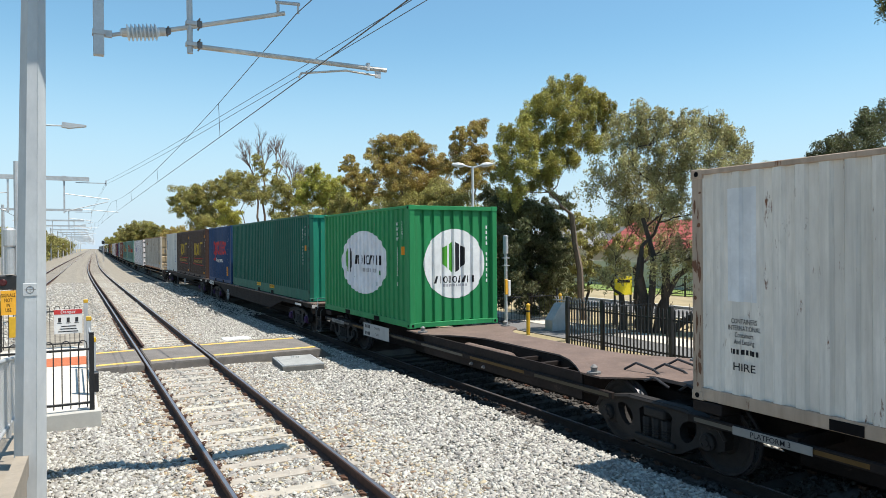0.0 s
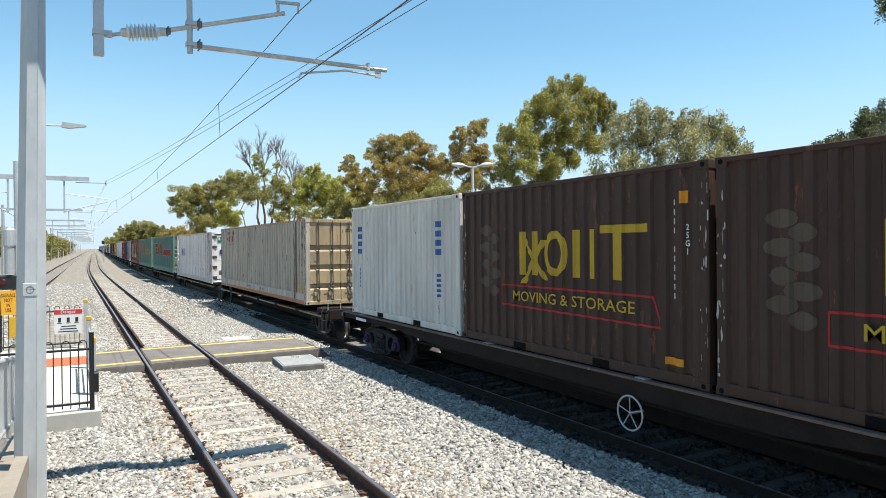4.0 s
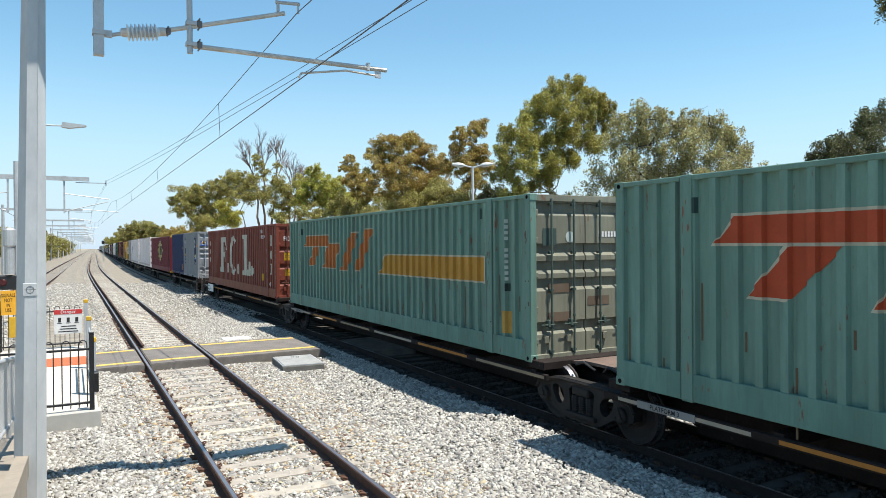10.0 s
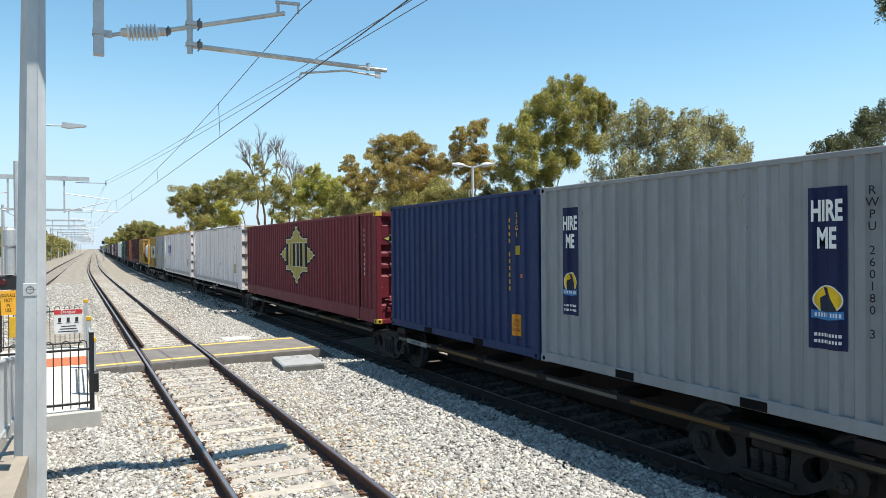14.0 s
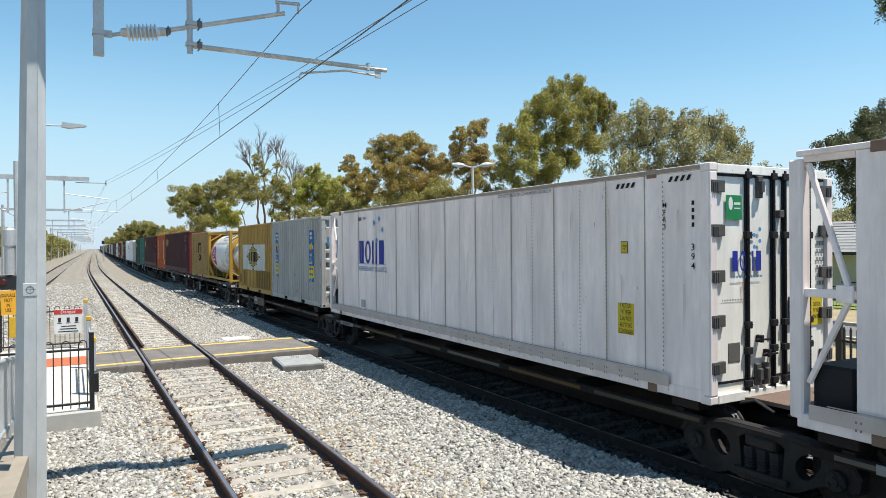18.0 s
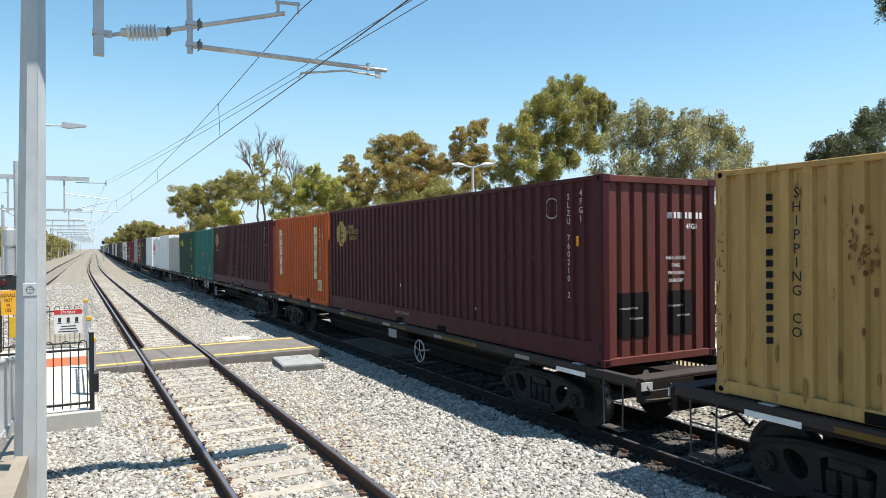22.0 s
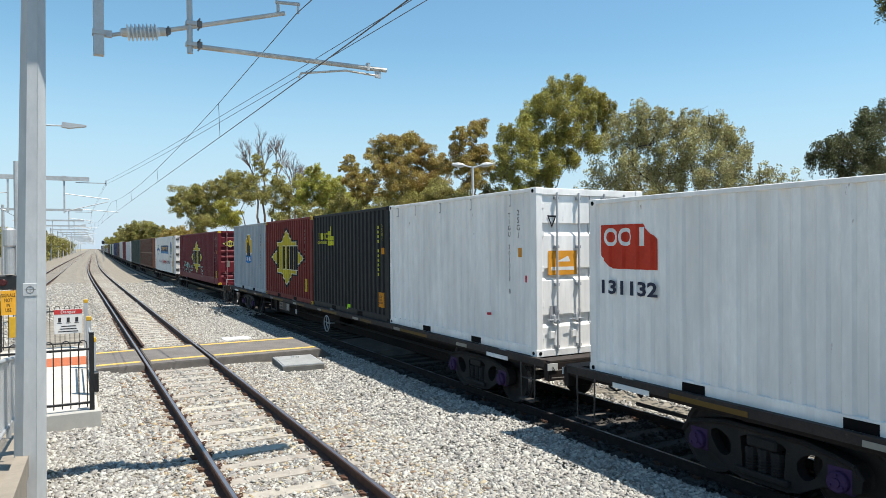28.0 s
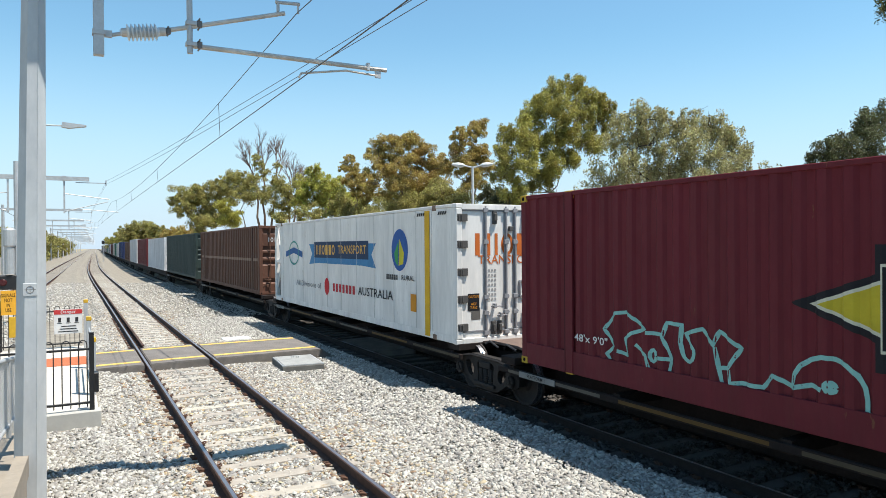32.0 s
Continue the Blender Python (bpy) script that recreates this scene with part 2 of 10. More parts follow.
def prism(bm, outline, along, lo, hi):
    """An outline in the other two axes, drawn out along one axis ('x', 'y' or 'z')."""
    put = {"x": lambda u, v, w: (w, u, v), "y": lambda u, v, w: (u, w, v), "z": lambda u, v, w: (u, v, w)}[along]
    a = [bm.verts.new(put(u, v, lo)) for u, v in outline]
    b = [bm.verts.new(put(u, v, hi)) for u, v in outline]
    k = len(outline)
    for i in range(k):
        bm.faces.new((a[i], a[(i + 1) % k], b[(i + 1) % k], b[i]))
    bm.faces.new(a[::-1]), bm.faces.new(b)
    bmesh.ops.recalc_face_normals(bm, faces=bm.faces)
    return bm


def part(name, bm, mat_, parent, label="", smooth=False):
    ob = new(name, finish(name, bm, mat_, smooth))
    ob.parent = parent
    return tagged(ob, label)


def piece(name, me, parent, m=None, label="", mat_=None):
    """Another object on a shared mesh."""
    ob = new(name, me)
    ob.parent = parent
    if m is not None:
        ob.matrix_basis = m
    if mat_ is not None:
        ob.material_slots[0].link = "OBJECT"
        ob.material_slots[0].material = mat_
    return tagged(ob, label)


def thing(name, label, category, group="", kind="", m=None):
    ob = new(name)
    if m is not None:
        ob.matrix_basis = m
    return tagged(ob, label, category, group, kind)


def solid(name, bm, mat_, label, category="", kind="", group="", smooth=False):
    return tagged(new(name, finish(name, bm, mat_, smooth)), label, category, group, kind)


def raw_mesh(name, verts, faces, mat_):
    """A large mesh from numpy arrays of corners and equal-sided faces."""
    me = bpy.data.meshes.new(name)
    k = faces.shape[1]
    me.vertices.add(len(verts))
    me.vertices.foreach_set("co", verts.astype(np.float32).ravel())
    me.loops.add(faces.size)
    me.loops.foreach_set("vertex_index", faces.astype(np.int32).ravel())
    me.polygons.add(len(faces))
    me.polygons.foreach_set("loop_start", np.arange(0, faces.size, k, dtype=np.int32))
    me.update(calc_edges=True)
    me.validate()
    me.materials.append(mat_)
    return me


# ---- ground, ballast, tracks ----
YS = (-40, -10, 0, 20, 40, 60, 70, 80, 90, 100, 110, 125, 160, 220, 320, 500, 900, 1500)


def sheet(name, profile, mat_, label, ys=YS, bent=True, follow=None, kind="structure"):
    """A strip that follows the line: profile holds (x, z) across it."""
    bm = bmesh.new()
    rows = []
    for y in ys:
        rows.append([bm.verts.new(((follow(y) if follow else 0) + x + (bend(y) if bent else 0), y, z)) for x, z in profile])
    for a, b in zip(rows[:-1], rows[1:]):
        for i in range(len(profile) - 1):
            bm.faces.new((a[i], a[i + 1], b[i + 1], b[i]))
    return solid(name, bm, mat_, label, kind=kind)


sheet("ground", ((-1500, -0.27), (-9.0, -0.27), (-8.5, -0.6), (11.2, -0.6), (11.6, 0.05), (1500, 0.05)), dry_grass,
      "dry sandy ground with sparse yellow grass", bent=True)
BED = ((-9.2, -0.3), (-7.6, 0.0), (-1.6, 0.02), (-0.9, 0.17), (0.4, 0.17), (0.95, 0.05), (4.1, 0.02), (5.2, -0.06), (6.3, -0.2), (10.1, -0.2), (11.0, -0.06), (11.9, 0.065))


sheet("ballast_bed", BED, soil_mat, "pale grey crushed stone ballast between the tracks")

# strip laid over the ballast where the train's shade falls
sheet("freight_bed", ((6.72, -0.188), (8.95, -0.188)), shaded_bed, "ballast of the freight line, dark with brake dust and oil")
# loose stones of the ballast, densest near the camera
rng = np.random.default_rng(4)


def scatter(name, count, x0, x1, y0, y1, power, size, label, skip=(), sleepers=(), mat_=None, near_rails=False):
    u = rng.random(count)
    y = y0 + (y1 - y0) * u ** power
    x = x0 + (x1 - x0) * rng.random(count)
    keep = np.ones(count, bool)
    up = np.zeros(count)
    for track_x, first, step_, half, top_ in sleepers:            # sleepers stay mostly clear, their ends are half buried
        off = np.abs((y - first + step_ / 2) % step_ - step_ / 2)
        a = np.abs(x - track_x)
        on = (a < 1.27) & (off < half)
        keep &= ~(on & (rng.random(count) < np.where(a > 1.0, 0.6, 0.965)))
        up = np.where(on, top_, up)
        up = np.where((a < 1.5) & ~on, (top_ - 0.05) * 0.75, up)
    if near_rails:
        keep &= np.abs(np.abs(x - NEAR_X) - 0.8) < 0.18 + 0.75 * rng.random(count) ** 2.5
    for a, b, c, d in skip:
        keep &= ~((x > a) & (x < b) & (y > c) & (y < d))
    x, y, up = x[keep], y[keep], up[keep]
    n = len(x)
    xs, zs = np.array([p[0] for p in BED]), np.array([p[1] for p in BED])
    z = np.maximum(np.interp(x, xs, zs), up)
    s = size * (0.5 + 1.1 * rng.random(n) ** 2.0)
    cube = np.array([(i, j, k) for i in (-1, 1) for j in (-1, 1) for k in (-1, 1)], float)
    v = cube[None] * (0.45 + 0.75 * rng.random((n, 8, 3)))
    v *= (0.6 + 0.7 * rng.random((n, 1, 3))) * np.array((1.55, 0.95, 0.55))
    a, b = rng.random(n) * 6.283, (rng.random(n) - 0.5) * 1.3
    ca, sa, cb, sb = np.cos(a), np.sin(a), np.cos(b), np.sin(b)
    X, Y, Z = v[..., 0].copy(), v[..., 1].copy(), v[..., 2].copy()
    X, Z = X * cb[:, None] - Z * sb[:, None], X * sb[:, None] + Z * cb[:, None]
    X, Y = X * ca[:, None] - Y * sa[:, None], X * sa[:, None] + Y * ca[:, None]
    bx = np.where(y < 60, 0, (y - 60) ** 2 / 4814)
    lift = (rng.random(n) ** 1.6) * size * 0.55
    v = np.stack((X * s[:, None] * 0.5 + (x + bx)[:, None], Y * s[:, None] * 0.5 + y[:, None], Z * s[:, None] * 0.5 + (z + lift)[:, None]), -1)
    q = np.array(((0, 1, 3, 2), (4, 6, 7, 5), (0, 4, 5, 1), (2, 3, 7, 6), (1, 5, 7, 3)))      # the side that lies down stays open
    f = (np.arange(n)[:, None, None] * 8 + q[None]).reshape(-1, 4)
    return tagged(new(name, raw_mesh(name, v.reshape(-1, 3), f, mat_ or stone_mat)), label, "ballast", kind="stuff")


CROSSING = (-1.2, 6.25, 17.45, 20.8)
NEAR_SL, FREIGHT_SL = (NEAR_X, 4.4, 0.61, 0.105, 0.068), (FREIGHT_X, 3.1, 0.66, 0.12, -0.162)
CLEAR = (CROSSING, (-2.5, 0.42, 11.98, 30), (4.4, 5.45, 15.85, 17.4))
scatter("ballast_stones", 138000, -0.9, 6.8, 4.6, 30, 1.75, 0.038, "loose angular grey and buff ballast stones", CLEAR, (NEAR_SL, FREIGHT_SL))
scatter("stained_stones", 31000, 0.7, 4.6, 4.6, 34, 1.5, 0.036, "rust-stained ballast stones beside the rails", CLEAR, (NEAR_SL,), rust_stone, True)
scatter("stained_stones", 8000, 1.0, 4.5, 4.6, 15, 1.3, 0.036, "tan-stained ballast stones in and beside the near track", CLEAR, (NEAR_SL,), tan_stone)
scatter("ballast_stones", 32000, -5.5, 7.4, 24, 62, 1.4, 0.055, "loose angular ballast stones along the line", ((-1.2, 7.5, 20, 30), (-2.7, 0.42, 20, 24)), ((NEAR_X, 4.4, 0.61, 0.115, 0.068),))
# stones in the dark tone that stands for the train's shade
scatter("ballast_stones", 12500, 6.8, 8.95, 3.6, 16, 1.2, 0.042, "loose grimy ballast stones under the freight line", (), (FREIGHT_SL,), shaded_stone)
scatter("ballast_stones", 9000, 8.95, 11.6, 3.0, 16, 1.2, 0.042, "loose pale ballast stones on the far side of the freight line", (), (FREIGHT_SL,))

RAIL = ((-0.07, 0), (0.07, 0), (0.07, 0.012), (0.012, 0.035), (0.009, 0.112), (0.034, 0.125), (0.035, 0.148), (0.027, 0.157), (-0.027, 0.157), (-0.035, 0.148),
        (-0.034, 0.125), (-0.009, 0.112), (-0.012, 0.035), (-0.07, 0.012))
HEAD = ((-0.022, 0.1572), (0.022, 0.1572), (0.019, 0.16), (-0.019, 0.16))


def run_along(outline, x_of, z, ys):
    bm = bmesh.new()
    rows = [[bm.verts.new((x_of(y) + u, y, z + v)) for u, v in outline] for y in ys]
    k = len(outline)
    for a, b in zip(rows[:-1], rows[1:]):
        for i in range(k):
            bm.faces.new((a[i], a[(i + 1) % k], b[(i + 1) % k], b[i]))
    bm.faces.new(rows[0][::-1])
    bmesh.ops.recalc_face_normals(bm, faces=bm.faces)
    return bm


def sleeper_mesh():
    bm = bmesh.new()
    prism(bm, ((-0.14, -0.2), (0.14, -0.2), (0.115, 0.0), (-0.115, 0.0)), "x", -1.25, 1.25)
    for v in bm.verts:                       # the middle lies a little lower than the rail seats
        v.co.z -= 0.0
    return finish("sleeper", bm, sleeper_mat)


def clip_mesh():
    bm = bmesh.new()
    box(bm, -0.035, 0.035, -0.05, 0.05, 0.0, 0.03, 0.006)
    pipe(bm, [(-0.02, -0.045, 0.035), (0.05, -0.045, 0.045), (0.055, 0.0, 0.05), (0.05, 0.045, 0.045), (-0.02, 0.045, 0.03)], 0.011, 5)
    return finish("rail_clip", bm, rust_mat)


sleeper_me, clip_me = sleeper_mesh(), clip_mesh()


def track(label, x_of, top, y0, step, count, near, ys, bed=None):
    """Two rails at 1.435 m gauge on concrete sleepers; the first `near` sleepers carry their clips."""
    tr = thing("railway_track", label, "track", kind="structure")
    base = top - 0.16
    for s in (-0.7525, 0.7525):
        r = part("rail", run_along(RAIL, lambda y, s=s: x_of(y) + s, base, ys), grimy_rail if bed else rail_side, tr, "rust-brown steel rail")
        part("rail_head", run_along(HEAD, lambda y, s=s: x_of(y) + s, base, ys), rail_head, r, "polished running surface")
    for i in range(count):
        y = y0 + i * step
        ob = piece("sleeper", sleeper_me, tr, pose(x_of(y), y, base - 0.004, 0, 0, random.uniform(-0.5, 0.5)), "", bed)
        if i < near:
            for s in (-0.7525, 0.7525):
                for d in (-1, 1):
                    piece("rail_clip", clip_me, ob, pose(s + d * 0.1, random.uniform(-0.015, 0.015), 0.0, 0, 0, 0 if d > 0 else 180))
    bm = bmesh.new()
    for i in range(count, count + 420):
        y = y0 + i * step
        x = x_of(y)
        box(bm, x - 1.25, x + 1.25, y - 0.12, y + 0.12, base - 0.2, base - 0.004)
    far = part("sleepers_far", bm, sleeper_mat, tr, "pale concrete sleepers receding along the line")
    far["kind"] = "stuff"
    return tr


TRACK_YS = (-25, 0, 20, 40, 60, 70, 80, 90, 100, 110, 125, 150, 200, 320, 600, 1200)
track("near suburban track with worn rails on pale concrete sleepers", lambda y: NEAR_X + bend(y), NEAR_Z, 4.4, 0.61, 130, 44, TRACK_YS)
# sleepers and rails here take the tones with painted shade
track("freight track with rusty rails on pale concrete sleepers", lambda y: FREIGHT_X + bend(y), 0.0, 3.1, 0.66, 70, 16, TRACK_YS, shaded_sleeper)
track("far suburban track curving away round the platform", lambda y: far_x(y) + bend(y), NEAR_Z, 24, 0.65, 60, 0,
      (10, 20, 30, 40, 50, 60, 70, 80, 90, 100, 110, 125, 150, 200, 320, 600, 1200))
# guard rail inside the left rail of the near track, beyond the crossing
part("guard_rail", run_along(RAIL, lambda y: NEAR_X - 0.55 + bend(y), NEAR_Z - 0.165, (21, 40, 60, 80, 100, 125, 150, 190)), rail_side,
     bpy.data.objects["railway_track"], "rusty guard rail")

# ---- pedestrian crossing ----
crossing = thing("crossing", "worn asphalt pedestrian crossing with yellow edge lines", "crossing", kind="structure")


def slab(x0, x1, z0, z1, mat_, name, ya, yb, thick, label=""):
    """A panel across the line; the crossing runs a little askew to the rails."""
    bm = bmesh.new()
    prism(bm, ((x0, z0 - thick), (x1, z1 - thick), (x1, z1), (x0, z0)), "y", ya, yb)
    bmesh.ops.bevel(bm, geom=[e for e in bm.edges if all(v.co.z > min(z0, z1) - 0.005 for v in e.verts)], offset=min(0.02, thick * 0.3), segments=2, affect="EDGES")
    for v in bm.verts:
        v.co.y += 0.055 * (v.co.x - 1.5)
    part(name, bm, mat_, crossing, label)


for x0, x1, z0, z1 in ((-0.7, 1.5, 0.205, 0.215), (1.63, 2.98, 0.215, 0.215), (3.12, 5.92, 0.215, 0.2), (7.46, 8.82, -0.02, -0.02), (8.95, 12.6, -0.02, 0.1)):
    slab(x0, x1, z0, z1, asphalt, "asphalt_panel", 17.52, 20.42, 0.36)
    for ya in (17.88, 19.97) if x0 < 7 else ():
        xa, xb = x0 + 0.05, x1 - 0.05
        k = (z1 - z0) / (x1 - x0)
        slab(xa, xb, z0 + 0.006 + 0.05 * k, z1 + 0.006 - 0.05 * k, yellow_line, "yellow_line", ya, ya + 0.2, 0.004, "faded yellow edge line")
slab(5.922, 6.28, 0.198, -0.12, asphalt, "asphalt_panel", 17.5, 20.44, 0.3)

pit = thing("cable_pit", "square concrete cable pit with a lifting lid in the ballast", "pit", m=pose(4.91, 16.63, -0.09, 0, 0, -5))
part("pit_body", boxes([(-0.5, 0.5, -0.72, 0.72, 0.0, 0.22)], 0.015), pit_mat, pit)
bm = boxes([(-0.46, 0.46, -0.67, 0.67, 0.222, 0.25)], 0.006)
part("lid", bm, lid_mat, pit, "pale concrete lid")
for s in (-0.06, 0.06):
    bm = pipe(bmesh.new(), [(s - 0.03, 0.3, 0.245), (s - 0.03, 0.3, 0.29), (s + 0.03, 0.3, 0.29), (s + 0.03, 0.3, 0.245)], 0.008, 6)
    part("lifting_eye", bm, galvanised, pit)
bm = bmesh.new()
for a in ((-0.49, 0.49, -0.71, -0.675), (-0.49, 0.49, 0.675, 0.71), (-0.49, -0.463, -0.675, 0.675), (0.463, 0.49, -0.675, 0.675)):
    box(bm, *a, 0.222, 0.244)
part("lid_frame", bm, galvanised, pit, "galvanised angle frame")
marker = solid("ground_marker", boxes([(4.2, 5.05, 22.15, 22.75, -0.03, 0.05)], 0.01), white_paint, "flat white concrete marker slab in the ballast", "marker")

# ---- overhead line equipment ----
MAST_Y = 8.3
mast = thing("catenary_mast", "tapered octagonal galvanised steel catenary mast", "mast", m=pose(-0.35, MAST_Y, 0))
POLE_TURN = math.tau / 16          # one flat of the octagon faces along the line


def octagon(bm, z0, z1, r0, r1, x0, x1):
    rows = [[bm.verts.new((x + r * math.cos(POLE_TURN + k * math.tau / 8), r * math.sin(POLE_TURN + k * math.tau / 8), z)) for k in range(8)] for z, r, x in ((z0, r0, x0), (z1, r1, x1))]
    for k in range(8):
        bm.faces.new((rows[0][k], rows[0][(k + 1) % 8], rows[1][(k + 1) % 8], rows[1][k]))
    bm.faces.new(rows[1])
    return bm


part("pole", octagon(bmesh.new(), 0.02, 8.6, 0.163, 0.092, -0.053, 0.082), mast_mat, mast)
stud = finish("weld_stud", rod(bmesh.new(), (0, 0, 0), (0, 0.006, 0), 0.007, 5), mast_mat)
for i in range(58):
    z = 0.9 + i * 0.1 + 0.035 * math.sin(i * 5.1)
    r_, x_ = 0.163 - 0.0083 * z, -0.053 + 0.0157 * z
    piece("weld_stud", stud, mast, pose(x_ + r_ * 0.383 + 0.004 * math.sin(i * 3.7), -r_ * 0.924 - 0.004, z))
bm = rod(bmesh.new(), (-0.053 + 0.383 * 0.163, -0.924 * 0.163, 0.02), (0.082 + 0.383 * 0.092, -0.924 * 0.092, 8.6), 0.003, 5)
part("seam_bead", bm, mast_mat, mast)
plate_ = part("target_plate", boxes([(-0.085, 0.045, -0.139, -0.13, 2.49, 2.62)], 0.003), mast_mat, mast, "small survey target plate")
bm = pipe(bmesh.new(), [(-0.02 + 0.034 * math.cos(k * math.tau / 16), -0.1405, 2.555 + 0.034 * math.sin(k * math.tau / 16)) for k in range(17)], 0.0028, 4)
box(bm, -0.07, 0.03, -0.1405, -0.1395, 2.553, 2.557)
box(bm, -0.022, -0.018, -0.1405, -0.1395, 2.505, 2.605)
part("target_cross", bm, step_mat, plate_)
part("base_plate", boxes([(-0.3, 0.3, -0.3, 0.3, 0.0, 0.04)], 0.005), galvanised, mast)
bm = prism(bmesh.new(), ((-0.2, -0.78), (5.1, -0.48), (5.1, -0.22), (-0.2, -0.52)), "z", 7.15, 7.42)
box(bm, -0.12, 0.12, -0.55, 0.05, 7.2, 7.37, 0.006)
part("boom", bm, galvanised, mast, "square steel boom over the track")
bm = boxes([(0.585, 0.69, -0.05, 0.05, 5.06, 7.15)], 0.004)
part("drop_post", bm, galvanised, mast, "hanging drop post")


def cantilever(m):
    """Drop-post cantilever: insulator, stay tube, registration tube and steady arm."""
    th = thing("catenary_cantilever", "galvanised cantilever arm with a grey ribbed insulator holding the contact wire", "cantilever", m=m)
    bm = bmesh.new()
    box(bm, 0.225, 0.355, -0.06, 0.06, 5.28, 5.33)
    box(bm, 0.355, 0.42, -0.025, 0.025, 5.27, 5.34)
    rod(bm, (0.42, 0, 5.3), (0.52, 0, 5.33), 0.022)
    part("clamp", bm, galvanised, th)
    prof = [(0, 0.035), (0.05, 0.04)]
    for i in range(8):
        d = 0.065 + i * 0.041
        prof += [(d, 0.05), (d + 0.010, 0.092), (d + 0.016, 0.092), (d + 0.036, 0.05)]
    prof += [(0.41, 0.045), (0.47, 0.036)]
    bm = lathe(bmesh.new(), (0.50, 0, 5.335), (1, 0, 0.16), prof, 24)
    part("insulator", bm, porcelain, th, "pale grey ribbed insulator")
    for e in (0.515, 0.90):
        part("insulator_cap", rod(bmesh.new(), (e, 0, 5.337 + (e - 0.5) * 0.16), (e + 0.06, 0, 5.347 + (e - 0.5) * 0.16), 0.05, 12), tube_mat, th, "metal end fitting")
    bm = bmesh.new()
    box(bm, 0.965, 1.02, -0.035, 0.035, 5.39, 5.45, 0.006)
    for z in (5.385, 5.455):
        rod(bm, (0.99, -0.05, z), (0.99, 0.05, z), 0.012, 6)
    part("end_clevis", bm, step_mat, th, "bolted clevis")
    part("stay_tube", rod(bmesh.new(), (0.95, 0, 5.42), (2.33, 0, 5.83), 0.026, 10), tube_mat, th)
    part("drop_tube", rod(bmesh.new(), (1.225, 0, 5.2), (1.225, 0, 6.6), 0.033, 10), galvanised, th)
    for it in ((1.18, 1.3, -0.045, 0.045, 5.28, 5.33), (1.18, 1.3, -0.045, 0.045, 5.52, 5.57)):
        c_ = part("tube_clamp", boxes([it], 0.006), galvanised, th)
        bm = bmesh.new()
        for dx in (0.145,):
            for dz in (-0.02, 0.07):
                rod(bm, (it[0] + dx, -0.07, it[4] + dz), (it[0] + dx, 0.06, it[4] + dz), 0.011, 6)
        box(bm, it[1], it[1] + 0.06, -0.03, 0.03, it[4] - 0.01, it[5] + 0.015, 0.006)
        part("clamp_bolts", bm, step_mat, c_)
    part("registration_tube", rod(bmesh.new(), (1.26, 0, 5.29), (3.68, 0, 5.285), 0.029, 10), tube_mat, th)
    bm = pipe(bmesh.new(), [(3.55, 0, 5.2), (3.12, 0.0, 5.22), (2.53, 0, 5.12), (2.50, 0, 5.06)], 0.014, 8)
    part("steady_arm", bm, tube_mat, th)
    part("steady_bracket", boxes([(3.52, 3.6, -0.012, 0.012, 5.17, 5.29)], 0.004), galvanised, th)
    part("tube_clip", boxes([(3.40, 3.44, -0.03, 0.03, 5.25, 5.35)], 0.004), galvanised, th)
    bm = rod(bmesh.new(), (2.25, 0, 5.83), (2.25, 0, 5.96), 0.02)
    rod(bm, (2.22, 0, 5.95), (2.52, 0, 5.97), 0.022)
    rod(bm, (2.50, 0, 5.97), (2.50, 0, 5.85), 0.015)
    part("catenary_clamp", bm, galvanised, th)
    return th


cantilever(pose(0, MAST_Y, 0))

PORTALS = (48, 88, 122, 152, 185, 220, 255, 290, 330, 370, 415, 460, 510, 560)


def portal(y):
    x0 = bend(y)
    m = pose(x0, y, 0)
    th = thing("catenary_portal", "galvanised catenary mast with a long boom over both tracks", "mast", "catenary masts along the line", m=m)
    bm = lathe(bmesh.new(), (-6.6, 0, 0), (0, 0, 1), ((0, 0.2), (7.7, 0.14)), 8)
    part("pole", bm, galvanised, th)
    part("boom", boxes([(-6.7, 1.05, -0.1, 0.1, 7.1, 7.35)]), galvanised, th)
    bm = boxes([(0.3, 2.0, -0.03, 0.03, 6.98, 7.03), (-0.42, -0.2, -0.13, 0.13, 7.08, 7.38)])
    box(bm, 1.95, 2.02, -0.03, 0.03, 6.85, 7.2)
    part("end_arm", bm, galvanised, th)
    for o, s in ((-0.32, 1), (-3.25, -1)):
        part("drop_post", boxes([(o - 0.05, o + 0.05, -0.05, 0.05, 5.1, 7.1)]), galvanised, th)
        bm = bmesh.new()
        rod(bm, (o, 0, 6.3), (o + s * 2.5, 0, 6.0), 0.03, 6)
        rod(bm, (o, 0, 5.2), (o + s * 2.4, 0, 5.85), 0.03, 6)
        rod(bm, (o + s * 1.0, 0, 5.35), (o + s * 3.0, 0, 5.2), 0.025, 6)
        part("cantilever_arms", bm, galvanised, th)
    return th


for y in PORTALS:
    portal(y)

WIRES_X = lambda y: 2.5 - 0.2 * min(1.0, max(0.0, (y - 8.3) / 40)) + bend(y)


def wire(name, label, pts, r):
    bm = bmesh.new()
    pipe(bm, pts, r, 6)
    return solid(name, bm, wire_metal, label, "wire")


